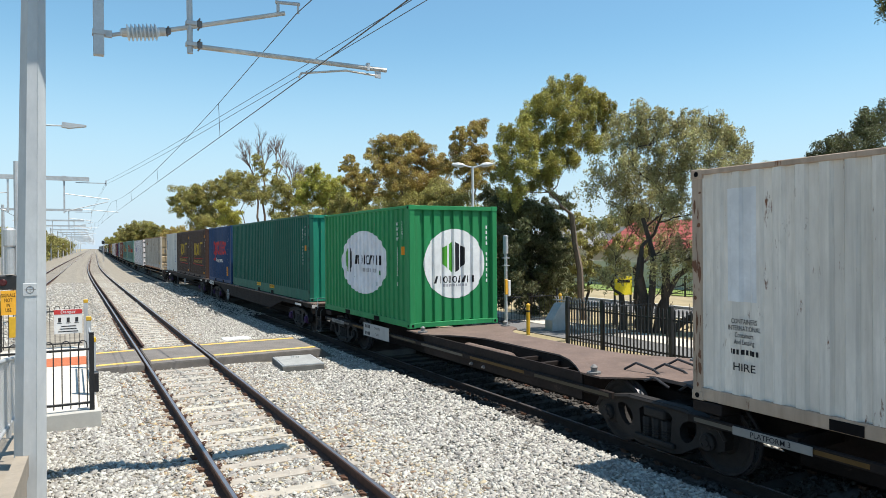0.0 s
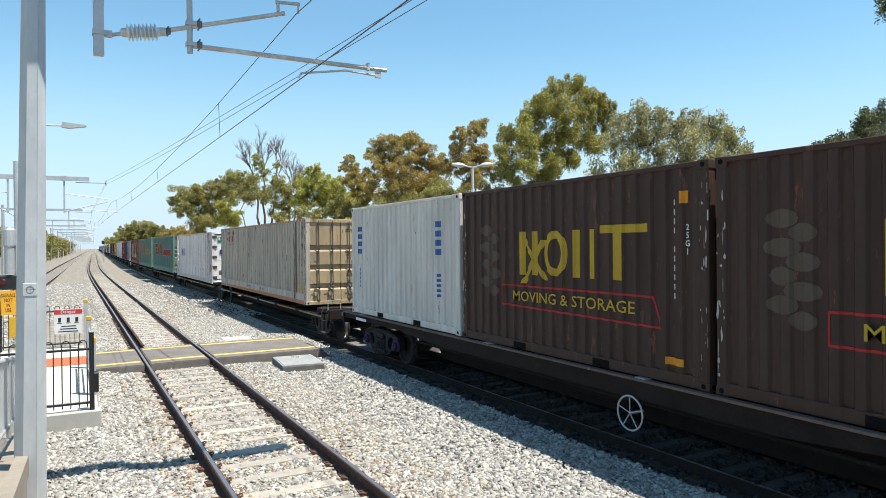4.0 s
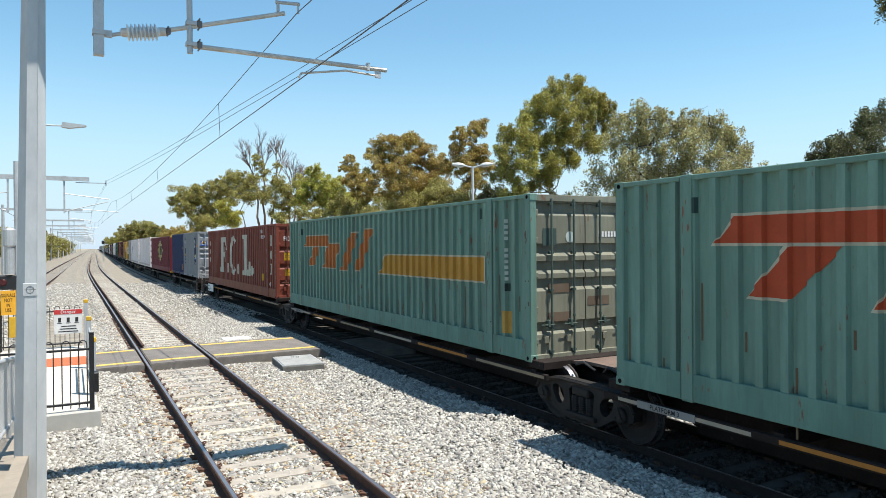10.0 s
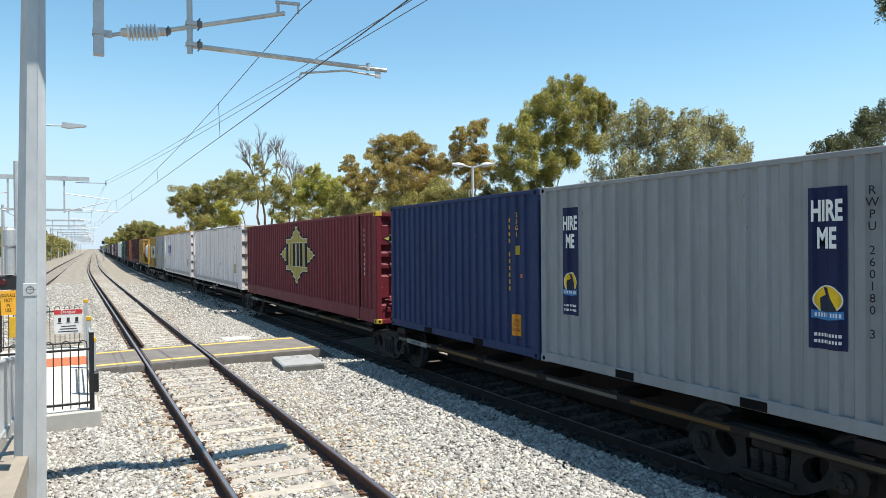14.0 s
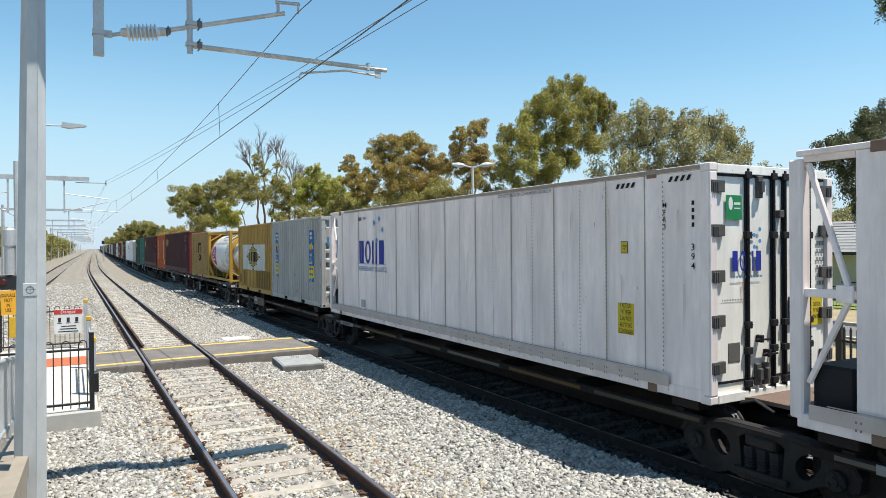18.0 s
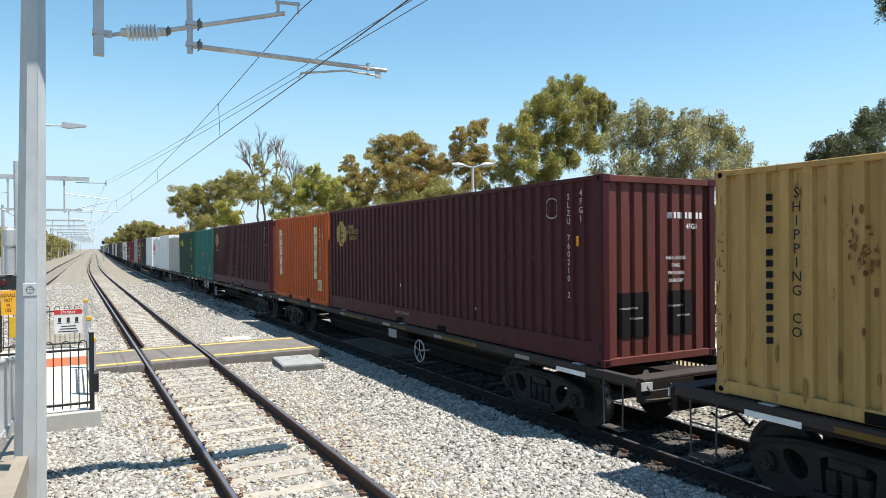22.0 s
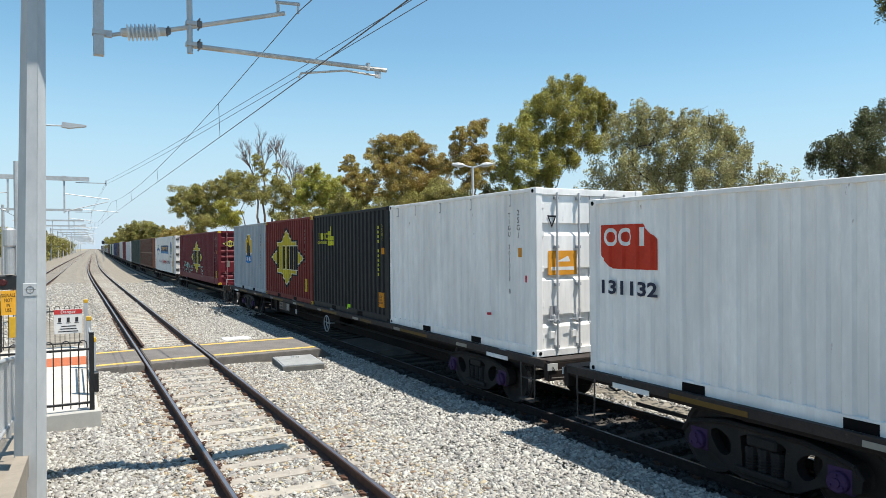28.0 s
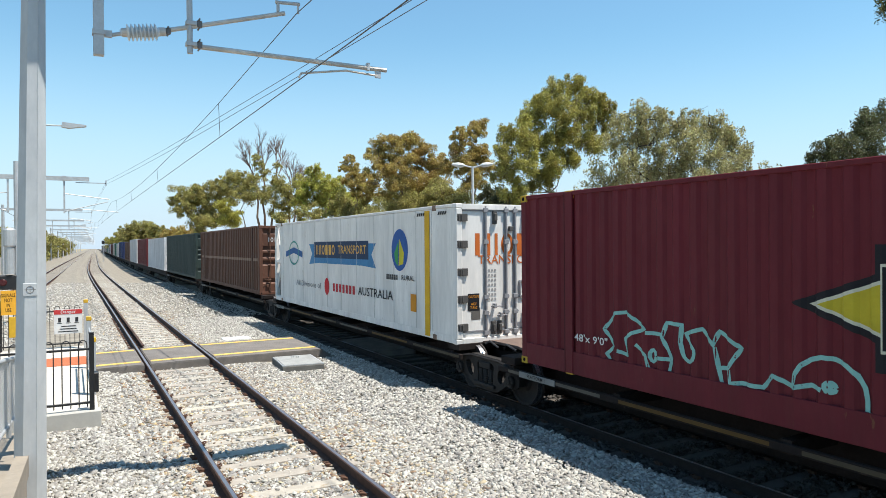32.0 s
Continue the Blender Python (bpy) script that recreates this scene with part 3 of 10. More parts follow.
SUPPORTS = (-32, MAST_Y) + PORTALS
contact, messenger, drops = [], [], []
for a, b in zip(SUPPORTS[:-1], SUPPORTS[1:]):
    n = 8 if a < 100 else 3
    for i in range(n):
        f = i / n
        y = a + (b - a) * f
        contact.append((WIRES_X(y), y, 5.03))
        messenger.append((WIRES_X(y) - 0.02, y, 5.85 - 4 * 0.45 * f * (1 - f)))
        if i % 2 == 1 and b > 20:
            drops.append((y, messenger[-1][2]))
wire("contact_wire", "dark overhead contact wire above the near track", contact, 0.0066)
wire("catenary_wire", "dark sagging catenary wire carrying the contact wire", messenger, 0.006)
for y, z in drops[:14]:
    wire("dropper", "thin dropper between catenary and contact wire", [(WIRES_X(y), y, 5.03), (WIRES_X(y) - 0.02, y, z)], 0.005)
for k, (xa, za, xb, zb) in enumerate(((4.45, 6.55, 2.0, 7.15), (4.35, 6.35, 2.0, 6.95))):
    pts = [(xa + 2.6, -26, za)] + [(xa + (xb - xa) * i / 6, MAST_Y + 39.7 * i / 6, za + (zb - za) * i / 6 - 0.45 * (i / 6) * (1 - i / 6)) for i in range(7)]
    pts += [(2.0 + bend(y), y, zb) for y in PORTALS[1:]]
    wire("feeder_wire", "thin overhead feeder wire beside the booms", pts, 0.006)
pts = [(-3.2 + bend(y), y, 5.05) for y in (20,) + PORTALS]
wire("contact_wire", "dark overhead contact wire above the far track", pts, 0.012)

# ---- platform ramp, maze fences, signal post on the near side ----
ramp = thing("platform_ramp", "pale concrete ramp down from the platform end", "ramp", kind="structure")
bm = prism(bmesh.new(), ((1.61, -0.3), (11.6, -0.3), (11.6, 0.32), (3.0, 1.3), (1.61, 1.3)), "x", -2.6, -0.42)
part("ramp_slab", bm, ramp_edge_mat, ramp)
bm = prism(bmesh.new(), ((1.61, 1.25), (3.0, 1.25), (11.6, 0.25), (11.6, 0.47), (3.0, 1.45), (1.61, 1.45)), "x", -0.52, -0.40)
part("ramp_kerb", bm, ramp_edge_mat, ramp)
bm = boxes([(-2.6, 0.38, 12.26, 21.0, -0.3, 0.32)], 0.02)
part("landing", bm, path_mat, ramp, "pale concrete landing by the crossing")
part("landing_kerb", boxes([(-2.5, 0.40, 12.0, 12.25, -0.1, 0.43)], 0.015), concrete, ramp)
bm = boxes([(-0.62, 0.3, 17.6, 18.9, 0.32, 0.328)])
part("tactile_paving", bm, orange_paint, ramp, "orange tactile paving")

platform = thing("platform", "asphalt-topped island platform end with a pale concrete edge", "platform", kind="structure")
part("platform_slab", boxes([(-6.2, 0.45, -60, 1.6, -0.3, 1.36)], 0.01), road_mat, platform)
part("coping", boxes([(0.452, 0.72, -60, 1.6, 0.95, 1.38)], 0.015), concrete, platform, "pale concrete platform edge")
part("edge_line", boxes([(0.1, 0.22, -60, 1.58, 1.362, 1.366)]), white_paint, platform, "white safety line")

rail_th = thing("ramp_handrail", "white-grey tubular ramp handrail with wire mesh infill", "handrail")
top = lambda y: 2.22 - 0.117 * (y - 4.9)
bm = pipe(bmesh.new(), [(-0.62, y, top(y)) for y in (3.0, 5, 7, 9, 11.2)], 0.026, 10)
part("top_rail", bm, galvanised, rail_th)
bm = pipe(bmesh.new(), [(-0.62, y, top(y) - 0.72) for y in (3.0, 5, 7, 9, 11.2)], 0.02, 8)
part("bottom_rail", bm, galvanised, rail_th)
for y in (4.9, 6.9, 8.9, 10.9):
    part("post", rod(bmesh.new(), (-0.62, y, top(y) - 0.86), (-0.62, y, top(y)), 0.024, 8), galvanised, rail_th)
bm = bmesh.new()
for i in range(150):
    y = 3.2 + i * 0.05
    for s in (-1, 1):
        ya, yb = (y, y + 0.68) if s > 0 else (y + 0.68, y)
        if max(ya, yb) < 11.2:
            rod(bm, (-0.62, ya, top(ya) - 0.7), (-0.62, yb, top(yb) - 0.02), 0.0025, 3)
part("wire_mesh", bm, white_paint, rail_th, "white diamond wire mesh")


def hoop_fence(m, length, height, label, step=0.115, post_at=()):
    th = thing("hoop_fence", label, "fence", "black hoop-topped fences at the crossing", m=m)
    for z in (0.1, height - 0.16):
        part("fence_rail", boxes([(0, length, -0.02, 0.02, z, z + 0.035)], 0.004), black_paint, th)
    k = int(length / (2 * step))
    me = None
    for i in range(k):
        x = 0.06 + i * 2 * step
        if me is None:
            pts = [(0, 0, 0.05), (0, 0, height - 0.06)] + [(step / 2 - step / 2 * math.cos(a), 0, height - 0.06 + step / 2 * math.sin(a)) for a in (0.6, 1.2, 1.57, 1.95, 2.54)] + [(step, 0, height - 0.06), (step, 0, 0.05)]
            me = finish("hoop", pipe(bmesh.new(), pts, 0.0085, 6), black_paint)
        piece("hoop", me, th, pose(x, 0, 0))
    for x in post_at:
        part("post", boxes([(x - 0.035, x + 0.035, -0.035, 0.035, 0, height + 0.1)], 0.006), black_paint, th)
        part("post_cap", boxes([(x - 0.04, x + 0.04, -0.04, 0.04, height + 0.1, height + 0.12)], 0.005), black_paint, th)
    return th


hoop_fence(pose(-1.35, 12.1, 0.43), 1.65, 1.1, "black hoop-topped steel fence on a concrete kerb by the ramp", post_at=(0.0, 1.62))
hoop_fence(pose(-1.6, 20.75, 0.32), 1.85, 1.12, "black hoop-topped steel fence with a danger sign", post_at=(0.0,))
hoop_fence(pose(-1.6, 12.1, 0.43, 0, 0, 90), 8.4, 1.1, "black hoop-topped steel fence along the landing", post_at=(0.0, 2.8, 5.6, 8.4))


def write(text, size, parent, m, mat_, name="lettering", width=0.0, label="", bold=0.006):
    """Words in the built-in font as a flat mesh; local x runs along the line, y up."""
    cu = bpy.data.curves.new(name, "FONT")
    cu.body, cu.size, cu.align_x, cu.align_y, cu.resolution_u = text, size, "CENTER", "CENTER", 2
    cu.space_line, cu.offset = 0.95, size * bold
    tmp = bpy.data.objects.new(name, cu)
    me = bpy.data.meshes.new_from_object(tmp)
    me.name = name
    bpy.data.objects.remove(tmp)
    bpy.data.curves.remove(cu)
    me.materials.clear()
    me.materials.append(mat_)
    if width and len(me.vertices):
        xs = [v.co.x for v in me.vertices]
        k = width / (max(xs) - min(xs))
        for v in me.vertices:
            v.co.x *= k
    ob = new(name, me)
    ob.parent, ob.matrix_basis = parent, m
    return tagged(ob, label, kind="stuff" if size < 0.28 and len(text) > 1 else "")


sign = thing("danger_sign", "white danger sign with a red band and black train symbols", "sign", m=pose(-0.08, 20.70, 1.02))
part("plate", boxes([(-0.33, 0.33, -0.012, 0.0, -0.32, 0.33)], 0.004), white_paint, sign)
part("red_band", boxes([(-0.33, 0.33, -0.017, -0.0125, 0.2, 0.32)]), red_paint, sign)
write("Danger", 0.12, sign, pose(0, -0.019, 0.26, 90, 0, 0), white_paint)
for x in (-0.2, 0.0, 0.2):
    part("symbol", boxes([(x - 0.035, x + 0.035, -0.016, -0.0125, -0.01, 0.11), (x - 0.055, x + 0.055, -0.016, -0.0125, -0.04, -0.025)]), black_ink, sign)
for z in (-0.13, -0.2, -0.27):
    part("text_bar", boxes([(-0.2 + (z + 0.2) * 0.5, 0.2 - (z + 0.2) * 0.4, -0.016, -0.0125, z, z + 0.025)]), black_ink, sign)

gate = thing("pedestrian_gate", "galvanised pedestrian gate posts with yellow caps by the crossing", "gate", m=pose(0.33, 0, 0.32))
for y, h in ((13.9, 0.95), (17.0, 1.05), (20.4, 1.2)):
    part("gate_post", boxes([(-0.05, 0.05, y - 0.05, y + 0.05, 0, h)], 0.006), galvanised, gate)
    part("yellow_cap", boxes([(-0.055, 0.055, y - 0.055, y + 0.055, h + 0.002, h + 0.09)], 0.01), yellow_paint, gate, "yellow reflective cap")
bm = bmesh.new()
pipe(bm, [(0, 14.0, 0.1), (0, 16.8, 0.1), (0, 16.8, 0.9), (0, 14.0, 0.9), (0, 14.0, 0.1)], 0.02, 8)
pipe(bm, [(0, 14.0, 0.5), (0, 16.8, 0.5)], 0.016, 6)
part("gate_frame", bm, galvanised, gate)
part("latch_box", boxes([(-0.09, 0.05, 12.5, 12.68, 0.3, 0.62)], 0.012), black_paint, gate, "black latch box")

post = thing("crossing_signal", "pedestrian crossing signal post with a grey bell and an amber sign", "signal", m=pose(-1.2, 18.0, 0.32))
part("pole", rod(bmesh.new(), (0.14, 0, 0), (0.14, 0, 4.6), 0.05, 10), galvanised, post)
part("bell", lathe(bmesh.new(), (0.0, -0.05, 2.08), (0, 0, 1), ((0, 0.1), (0.6, 0.1), (0.64, 0.125), (0.98, 0.125), (1.02, 0.1)), 14), galvanised, post, "grey cylindrical sounder")
part("lamp_box", boxes([(-0.24, 0.26, -0.12, 0.06, 1.74, 2.06)], 0.02), black_paint, post)
part("red_lens", lathe(bmesh.new(), (-0.12, -0.122, 1.9), (0, -1, 0), ((0, 0.075), (0.02, 0.06)), 12), dark_lens, post, "unlit dark red lens")
part("amber_plate", boxes([(-0.17, 0.12, -0.14, -0.125, 1.18, 1.72)], 0.004), sign_amber, post, "amber plate with dark writing")
write("SIGNALS\nNOT\nIN\nUSE", 0.115, post, pose(-0.025, -0.1425, 1.45, 90, 0, 0), wagon_mat, width=0.26)
part("yellow_arm", boxes([(-0.02, 0.12, -0.16, -0.145, 0.68, 1.14)], 0.01), yellow_paint, post)

lamp = thing("street_lamp", "single-arm galvanised lamp with a flat lantern beyond the mast", "lamp", m=pose(-1.02, 30, 0))
part("pole", rod(bmesh.new(), (0, 0, 0), (0, 0, 7.75), 0.06, 8, 0.045), galvanised, lamp)
part("arm", rod(bmesh.new(), (0, 0, 7.62), (0.9, 0, 7.66), 0.03, 8), galvanised, lamp)
bm = prism(bmesh.new(), ((0.75, 7.6), (1.0, 7.56), (1.6, 7.67), (1.6, 7.72), (0.78, 7.78)), "y", -0.13, 0.13)
part("lantern", bm, galvanised, lamp, "pale grey lantern")


# ---- the train ----
MESH = {}


def shared(key, make, mat_=None, smooth=False):
    if key not in MESH:
        MESH[key] = finish(key[0], make(), mat_ or galvanised, smooth)
    return MESH[key]


MOVING = []          # (thing, place along the train at the start, height)


def ride(ob, u, z):
    MOVING.append((ob, u, z))


def wave(y0, y1, pitch, depth, run=0.17, duty=0.5):
    """Corner points (y, depth) of a corrugated sheet."""
    n = max(2, round((y1 - y0) / pitch))
    p = (y1 - y0) / n
    pts = []
    for i in range(n):
        a = y0 + i * p
        pts += [(a, 0.0), (a + (duty - run) * p, 0.0), (a + duty * p, depth), (a + (1 - run) * p, depth)]
    return pts + [(y1, 0.0)]


def corrugated(y0, y1, z0, z1, x, pitch, depth, run=0.17, duty=0.5):
    """A corrugated wall facing -x, pressed inwards by depth."""
    bm = bmesh.new()
    pts = wave(y0, y1, pitch, depth, run, duty)
    lo = [bm.verts.new((x + d, y, z0)) for y, d in pts]
    hi = [bm.verts.new((x + d, y, z1)) for y, d in pts]
    for i in range(len(pts) - 1):
        bm.faces.new((lo[i + 1], lo[i], hi[i], hi[i + 1]))
    return bm


def depth_at(pts, y):
    for (a, da), (b, db) in zip(pts[:-1], pts[1:]):
        if a <= y <= b:
            return da + (db - da) * (y - a) / max(1e-9, b - a)
    return 0.0


def fill(polys, breaks, put):
    """Outlines (even-odd) cut into upright strips at the breaks, so that paint can follow a corrugated wall."""
    us = sorted({round(u, 5) for p in polys for u, v in p})
    lo, hi = us[0], us[-1]
    us = sorted(set(us) | {round(b, 5) for b in breaks if lo < b < hi})
    edges = [(p[i], p[(i + 1) % len(p)]) for p in polys for i in range(len(p))]
    bm = bmesh.new()
    for a, b in zip(us[:-1], us[1:]):
        if b - a < 1e-4:
            continue
        mid, hits = (a + b) / 2, []
        for (u1, v1), (u2, v2) in edges:
            if min(u1, u2) <= mid < max(u1, u2):
                f = lambda u: v1 + (v2 - v1) * (u - u1) / (u2 - u1)
                hits.append((f(mid), f(a), f(b)))
        hits.sort()
        for (m1, a1, b1), (m2, a2, b2) in zip(hits[::2], hits[1::2]):
            if m2 - m1 > 1e-5:
                bm.faces.new([bm.verts.new(put(*q)) for q in ((a, a1), (b, b1), (b, b2), (a, a2))])
    return bm


def rect(u, v, w, h):
    return [(u - w / 2, v - h / 2), (u + w / 2, v - h / 2), (u + w / 2, v + h / 2), (u - w / 2, v + h / 2)]


def slant(u, v, w, h, k=0.3):
    return [(u - w / 2 - k * h / 2, v - h / 2), (u + w / 2 - k * h / 2, v - h / 2), (u + w / 2 + k * h / 2, v + h / 2), (u - w / 2 + k * h / 2, v + h / 2)]


def oval(u, v, a, b=None, n=32):
    b = b or a
    return [(u + a * math.cos(i * math.tau / n), v + b * math.sin(i * math.tau / n)) for i in range(n)]


def star8(u, v, r, wide=2.0):
    """The eight-pointed badge: a square with a taller pointed square."""
    s = r * 0.56
    half = ((0, r), (0.33 * r, s), (1.1 * s, s), (1.1 * s, 0.3 * r), (1.02 * r, 0))
    quarter = [(wide * a, b) for a, b in half]
    ring = quarter + [(a, -b) for a, b in quarter[-2::-1]]
    return [(u + a, v + b) for a, b in ring] + [(u - a, v + b) for a, b in ring[-2:0:-1]]


INK = {}


def ink(colour, rough=0.55):
    if colour not in INK:
        INK[colour] = material("sign_paint", colour, rough + 0.1, 0, 0.16, 3, 0.03, 50, spec=0.2)
    return INK[colour]


WHITE, BLACK, YELLOW = (0.72, 0.72, 0.70), (0.015, 0.015, 0.018), (0.62, 0.36, 0.018)


def tiny(name, ob):
    """Rows of characters too small to pick apart count as one."""
    return tagged(ob, kind="stuff") if name in ("code_line", "block_emblem", "band_line", "paint_scrape", "rivet_seam", "dirt_streak", "rivet_band", "number_bar", "repaint_patch", "emblem_line", "word_dots", "cream_mark", "rust_slit") else ob


def side_mark(th, polys, colour, name="painted_mark", label=""):
    """Paint on the wall that faces the platform: u runs to the right as one looks at it, v up from the floor."""
    pts, x = th["_wave"], th["_x"]
    lift = 0.003 + 0.0005 * th["_layers"]
    th["_layers"] += 1
    if th["_skirt"] and max(v for p in polys for u, v in p) < 0.4:          # on the flat lower rail
        pts, x = [], th["_skirt"]
    put = lambda u, v: (x - lift + depth_at(pts, -u), -u, v)
    return tiny(name, part(name, fill(polys, [-y for y, d in pts], put), ink(colour), th.ob, label))


def each_mark(th, polys, colour, name="painted_mark", label="", mark=None):
    """Paint laid piece by piece, where pieces overlap."""
    for p in polys:
        (mark or side_mark)(th, [p], colour, name, label)


def front_mark(th, polys, colour, name="painted_mark", label=""):
    lift = 0.004 + 0.0004 * th["_flayers"]
    th["_flayers"] += 1
    pts = th["_fwave"]
    put = lambda u, v: (u, th["_y"] - lift + depth_at(pts, u) if pts else th["_y"] - lift, v)
    return tiny(name, part(name, fill(polys, [y for y, d in pts] if pts else [], put), ink(colour), th.ob, label))


def side_text(th, text, u, v, size, colour=WHITE, width=0.0, vertical=False, bold=0.006):
    if vertical:
        text = "\n".join(text)
    x = (th["_skirt"] if v < 0.34 and th["_skirt"] else th["_x"]) - 0.0042 - 0.0005 * th["_layers"]
    th["_layers"] += 1
    return write(text, size, th.ob, pose(x, -u, v, 90, 0, -90), ink(colour), width=width, bold=bold)


def front_text(th, text, u, v, size, colour=WHITE, width=0.0, bold=0.006):
    th["_flayers"] += 1
    return write(text, size, th.ob, pose(u, th["_y"] - 0.0042 - 0.0004 * th["_flayers"], v, 90, 0, 0), ink(colour), width=width, bold=bold)


class Box(dict):
    pass


def casting_mesh():
    bm = bmesh.new()
    box(bm, -0.081, 0.081, -0.089, 0.089, -0.059, 0.059, 0.008)
    return bm


def reefer_gear(door, s, y, w, H, colour):
    """Flush locking bars, block hinges, handles and gaskets on one leaf of a refrigerated container."""
    black, steel = ink(colour, 0.4), ink((0.085, 0.08, 0.075))
    bar = shared(("reefer_bar", H), lambda: rod(boxes([(-0.042, 0.042, -0.028, 0.0, 0.12, H - 0.07)], 0.008), (0, -0.035, 0.1), (0, -0.035, H - 0.05), 0.02, 8))
    bracket = shared(("bar_bracket",), lambda: boxes([(-0.056, 0.056, -0.058, 0.0, -0.045, 0.045), (-0.02, 0.075, -0.05, 0.0, -0.012, 0.012)], 0.006))

    def hinge_mesh():
        bm = boxes([(-0.125, 0.125, -0.045, 0.0, -0.075, 0.075)], 0.006)
        for k in range(3):
            box(bm, s * 0.045 - 0.012 - 0.036 * (k - 1), s * 0.045 + 0.012 - 0.036 * (k - 1), -0.06, -0.04, -0.085, 0.05, 0.004)
        return bm

    def handle_mesh():
        bm = boxes([(-0.05, 0.17, -0.085, -0.068, -0.012, 0.014), (-0.028, 0.028, -0.09, 0.0, -0.035, 0.06)], 0.005)
        return rod(bm, (-0.1, -0.06, 0.0), (0.0, -0.07, 0.02), 0.012, 6)
    hinge = shared(("block_hinge", s), hinge_mesh)
    grip = shared(("reefer_handle",), handle_mesh)
    keeper = shared(("bar_keeper",), lambda: boxes([(-0.05, 0.05, -0.05, 0.0, -0.12, 0.16), (-0.035, 0.035, -0.09, -0.04, -0.05, 0.1)], 0.008))
    for xx in ((-0.53, -0.02) if s < 0 else (0.21, 0.725)):
        piece("locking_bar", bar, door, pose(xx, y, 0), "", black)
        for q in (0.2, 0.62, 0.95, 2.1, H - 0.13):
            piece("bar_bracket", bracket, door, pose(xx, y, q), "", black)
    for xx, q in (((-0.325, 0.75), (-0.177, 0.555)) if s < 0 else ((0.54, 0.72), (0.426, 0.555))):
        piece("handle", grip, door, pose(xx, y, q), "", black)
        piece("handle_keeper", keeper, door, pose(xx + 0.02 * s, y, 0.28), "", steel)
    piece("bar_keeper", keeper, door, pose(-0.3 if s < 0 else 0.46, y, H - 0.3), "", steel)
    for q in (0.45, 1.03, 1.59, 2.16, 2.71):
        piece("hinge", hinge, door, pose(s * 1.095, y - 0.002, q - (3.0 - H)), "", steel)
    x0, x1 = (-w + 0.17, -0.02) if s < 0 else (0.02, w - 0.17)
    part("door_gasket", boxes([(x0, x1, y - 0.012, y, 0.235, 0.265), (x0, x1, y - 0.012, y, H - 0.16, H - 0.125)]), black, door, "black rubber gasket")
    if s > 0:
        part("inspection_hatch", boxes([(0.312, 0.672, y - 0.035, y, 0.91 + a, 0.955 + a) for a in (0.0, 0.32)] + [(0.312 + a, 0.36 + a, y - 0.035, y, 0.95, 1.24) for a in (0.0, 0.312)], 0.006),
             black, door, "square black hatch frame")
        part("hatch_latch", boxes([(0.58, 0.66, y - 0.055, y - 0.03, q, q + 0.07) for q in (0.98, 1.16)], 0.005), steel, door)
    else:
        part("vent_plate", boxes([(-0.876, -0.659, y - 0.006, y, 0.49, 0.735)], 0.004), ink((0.13, 0.12, 0.11)), door, "flat dark vent plate")
        part("centre_latch", boxes([(0.05, 0.15, y - 0.07, y, 2.33, 2.43)], 0.008), steel, door)


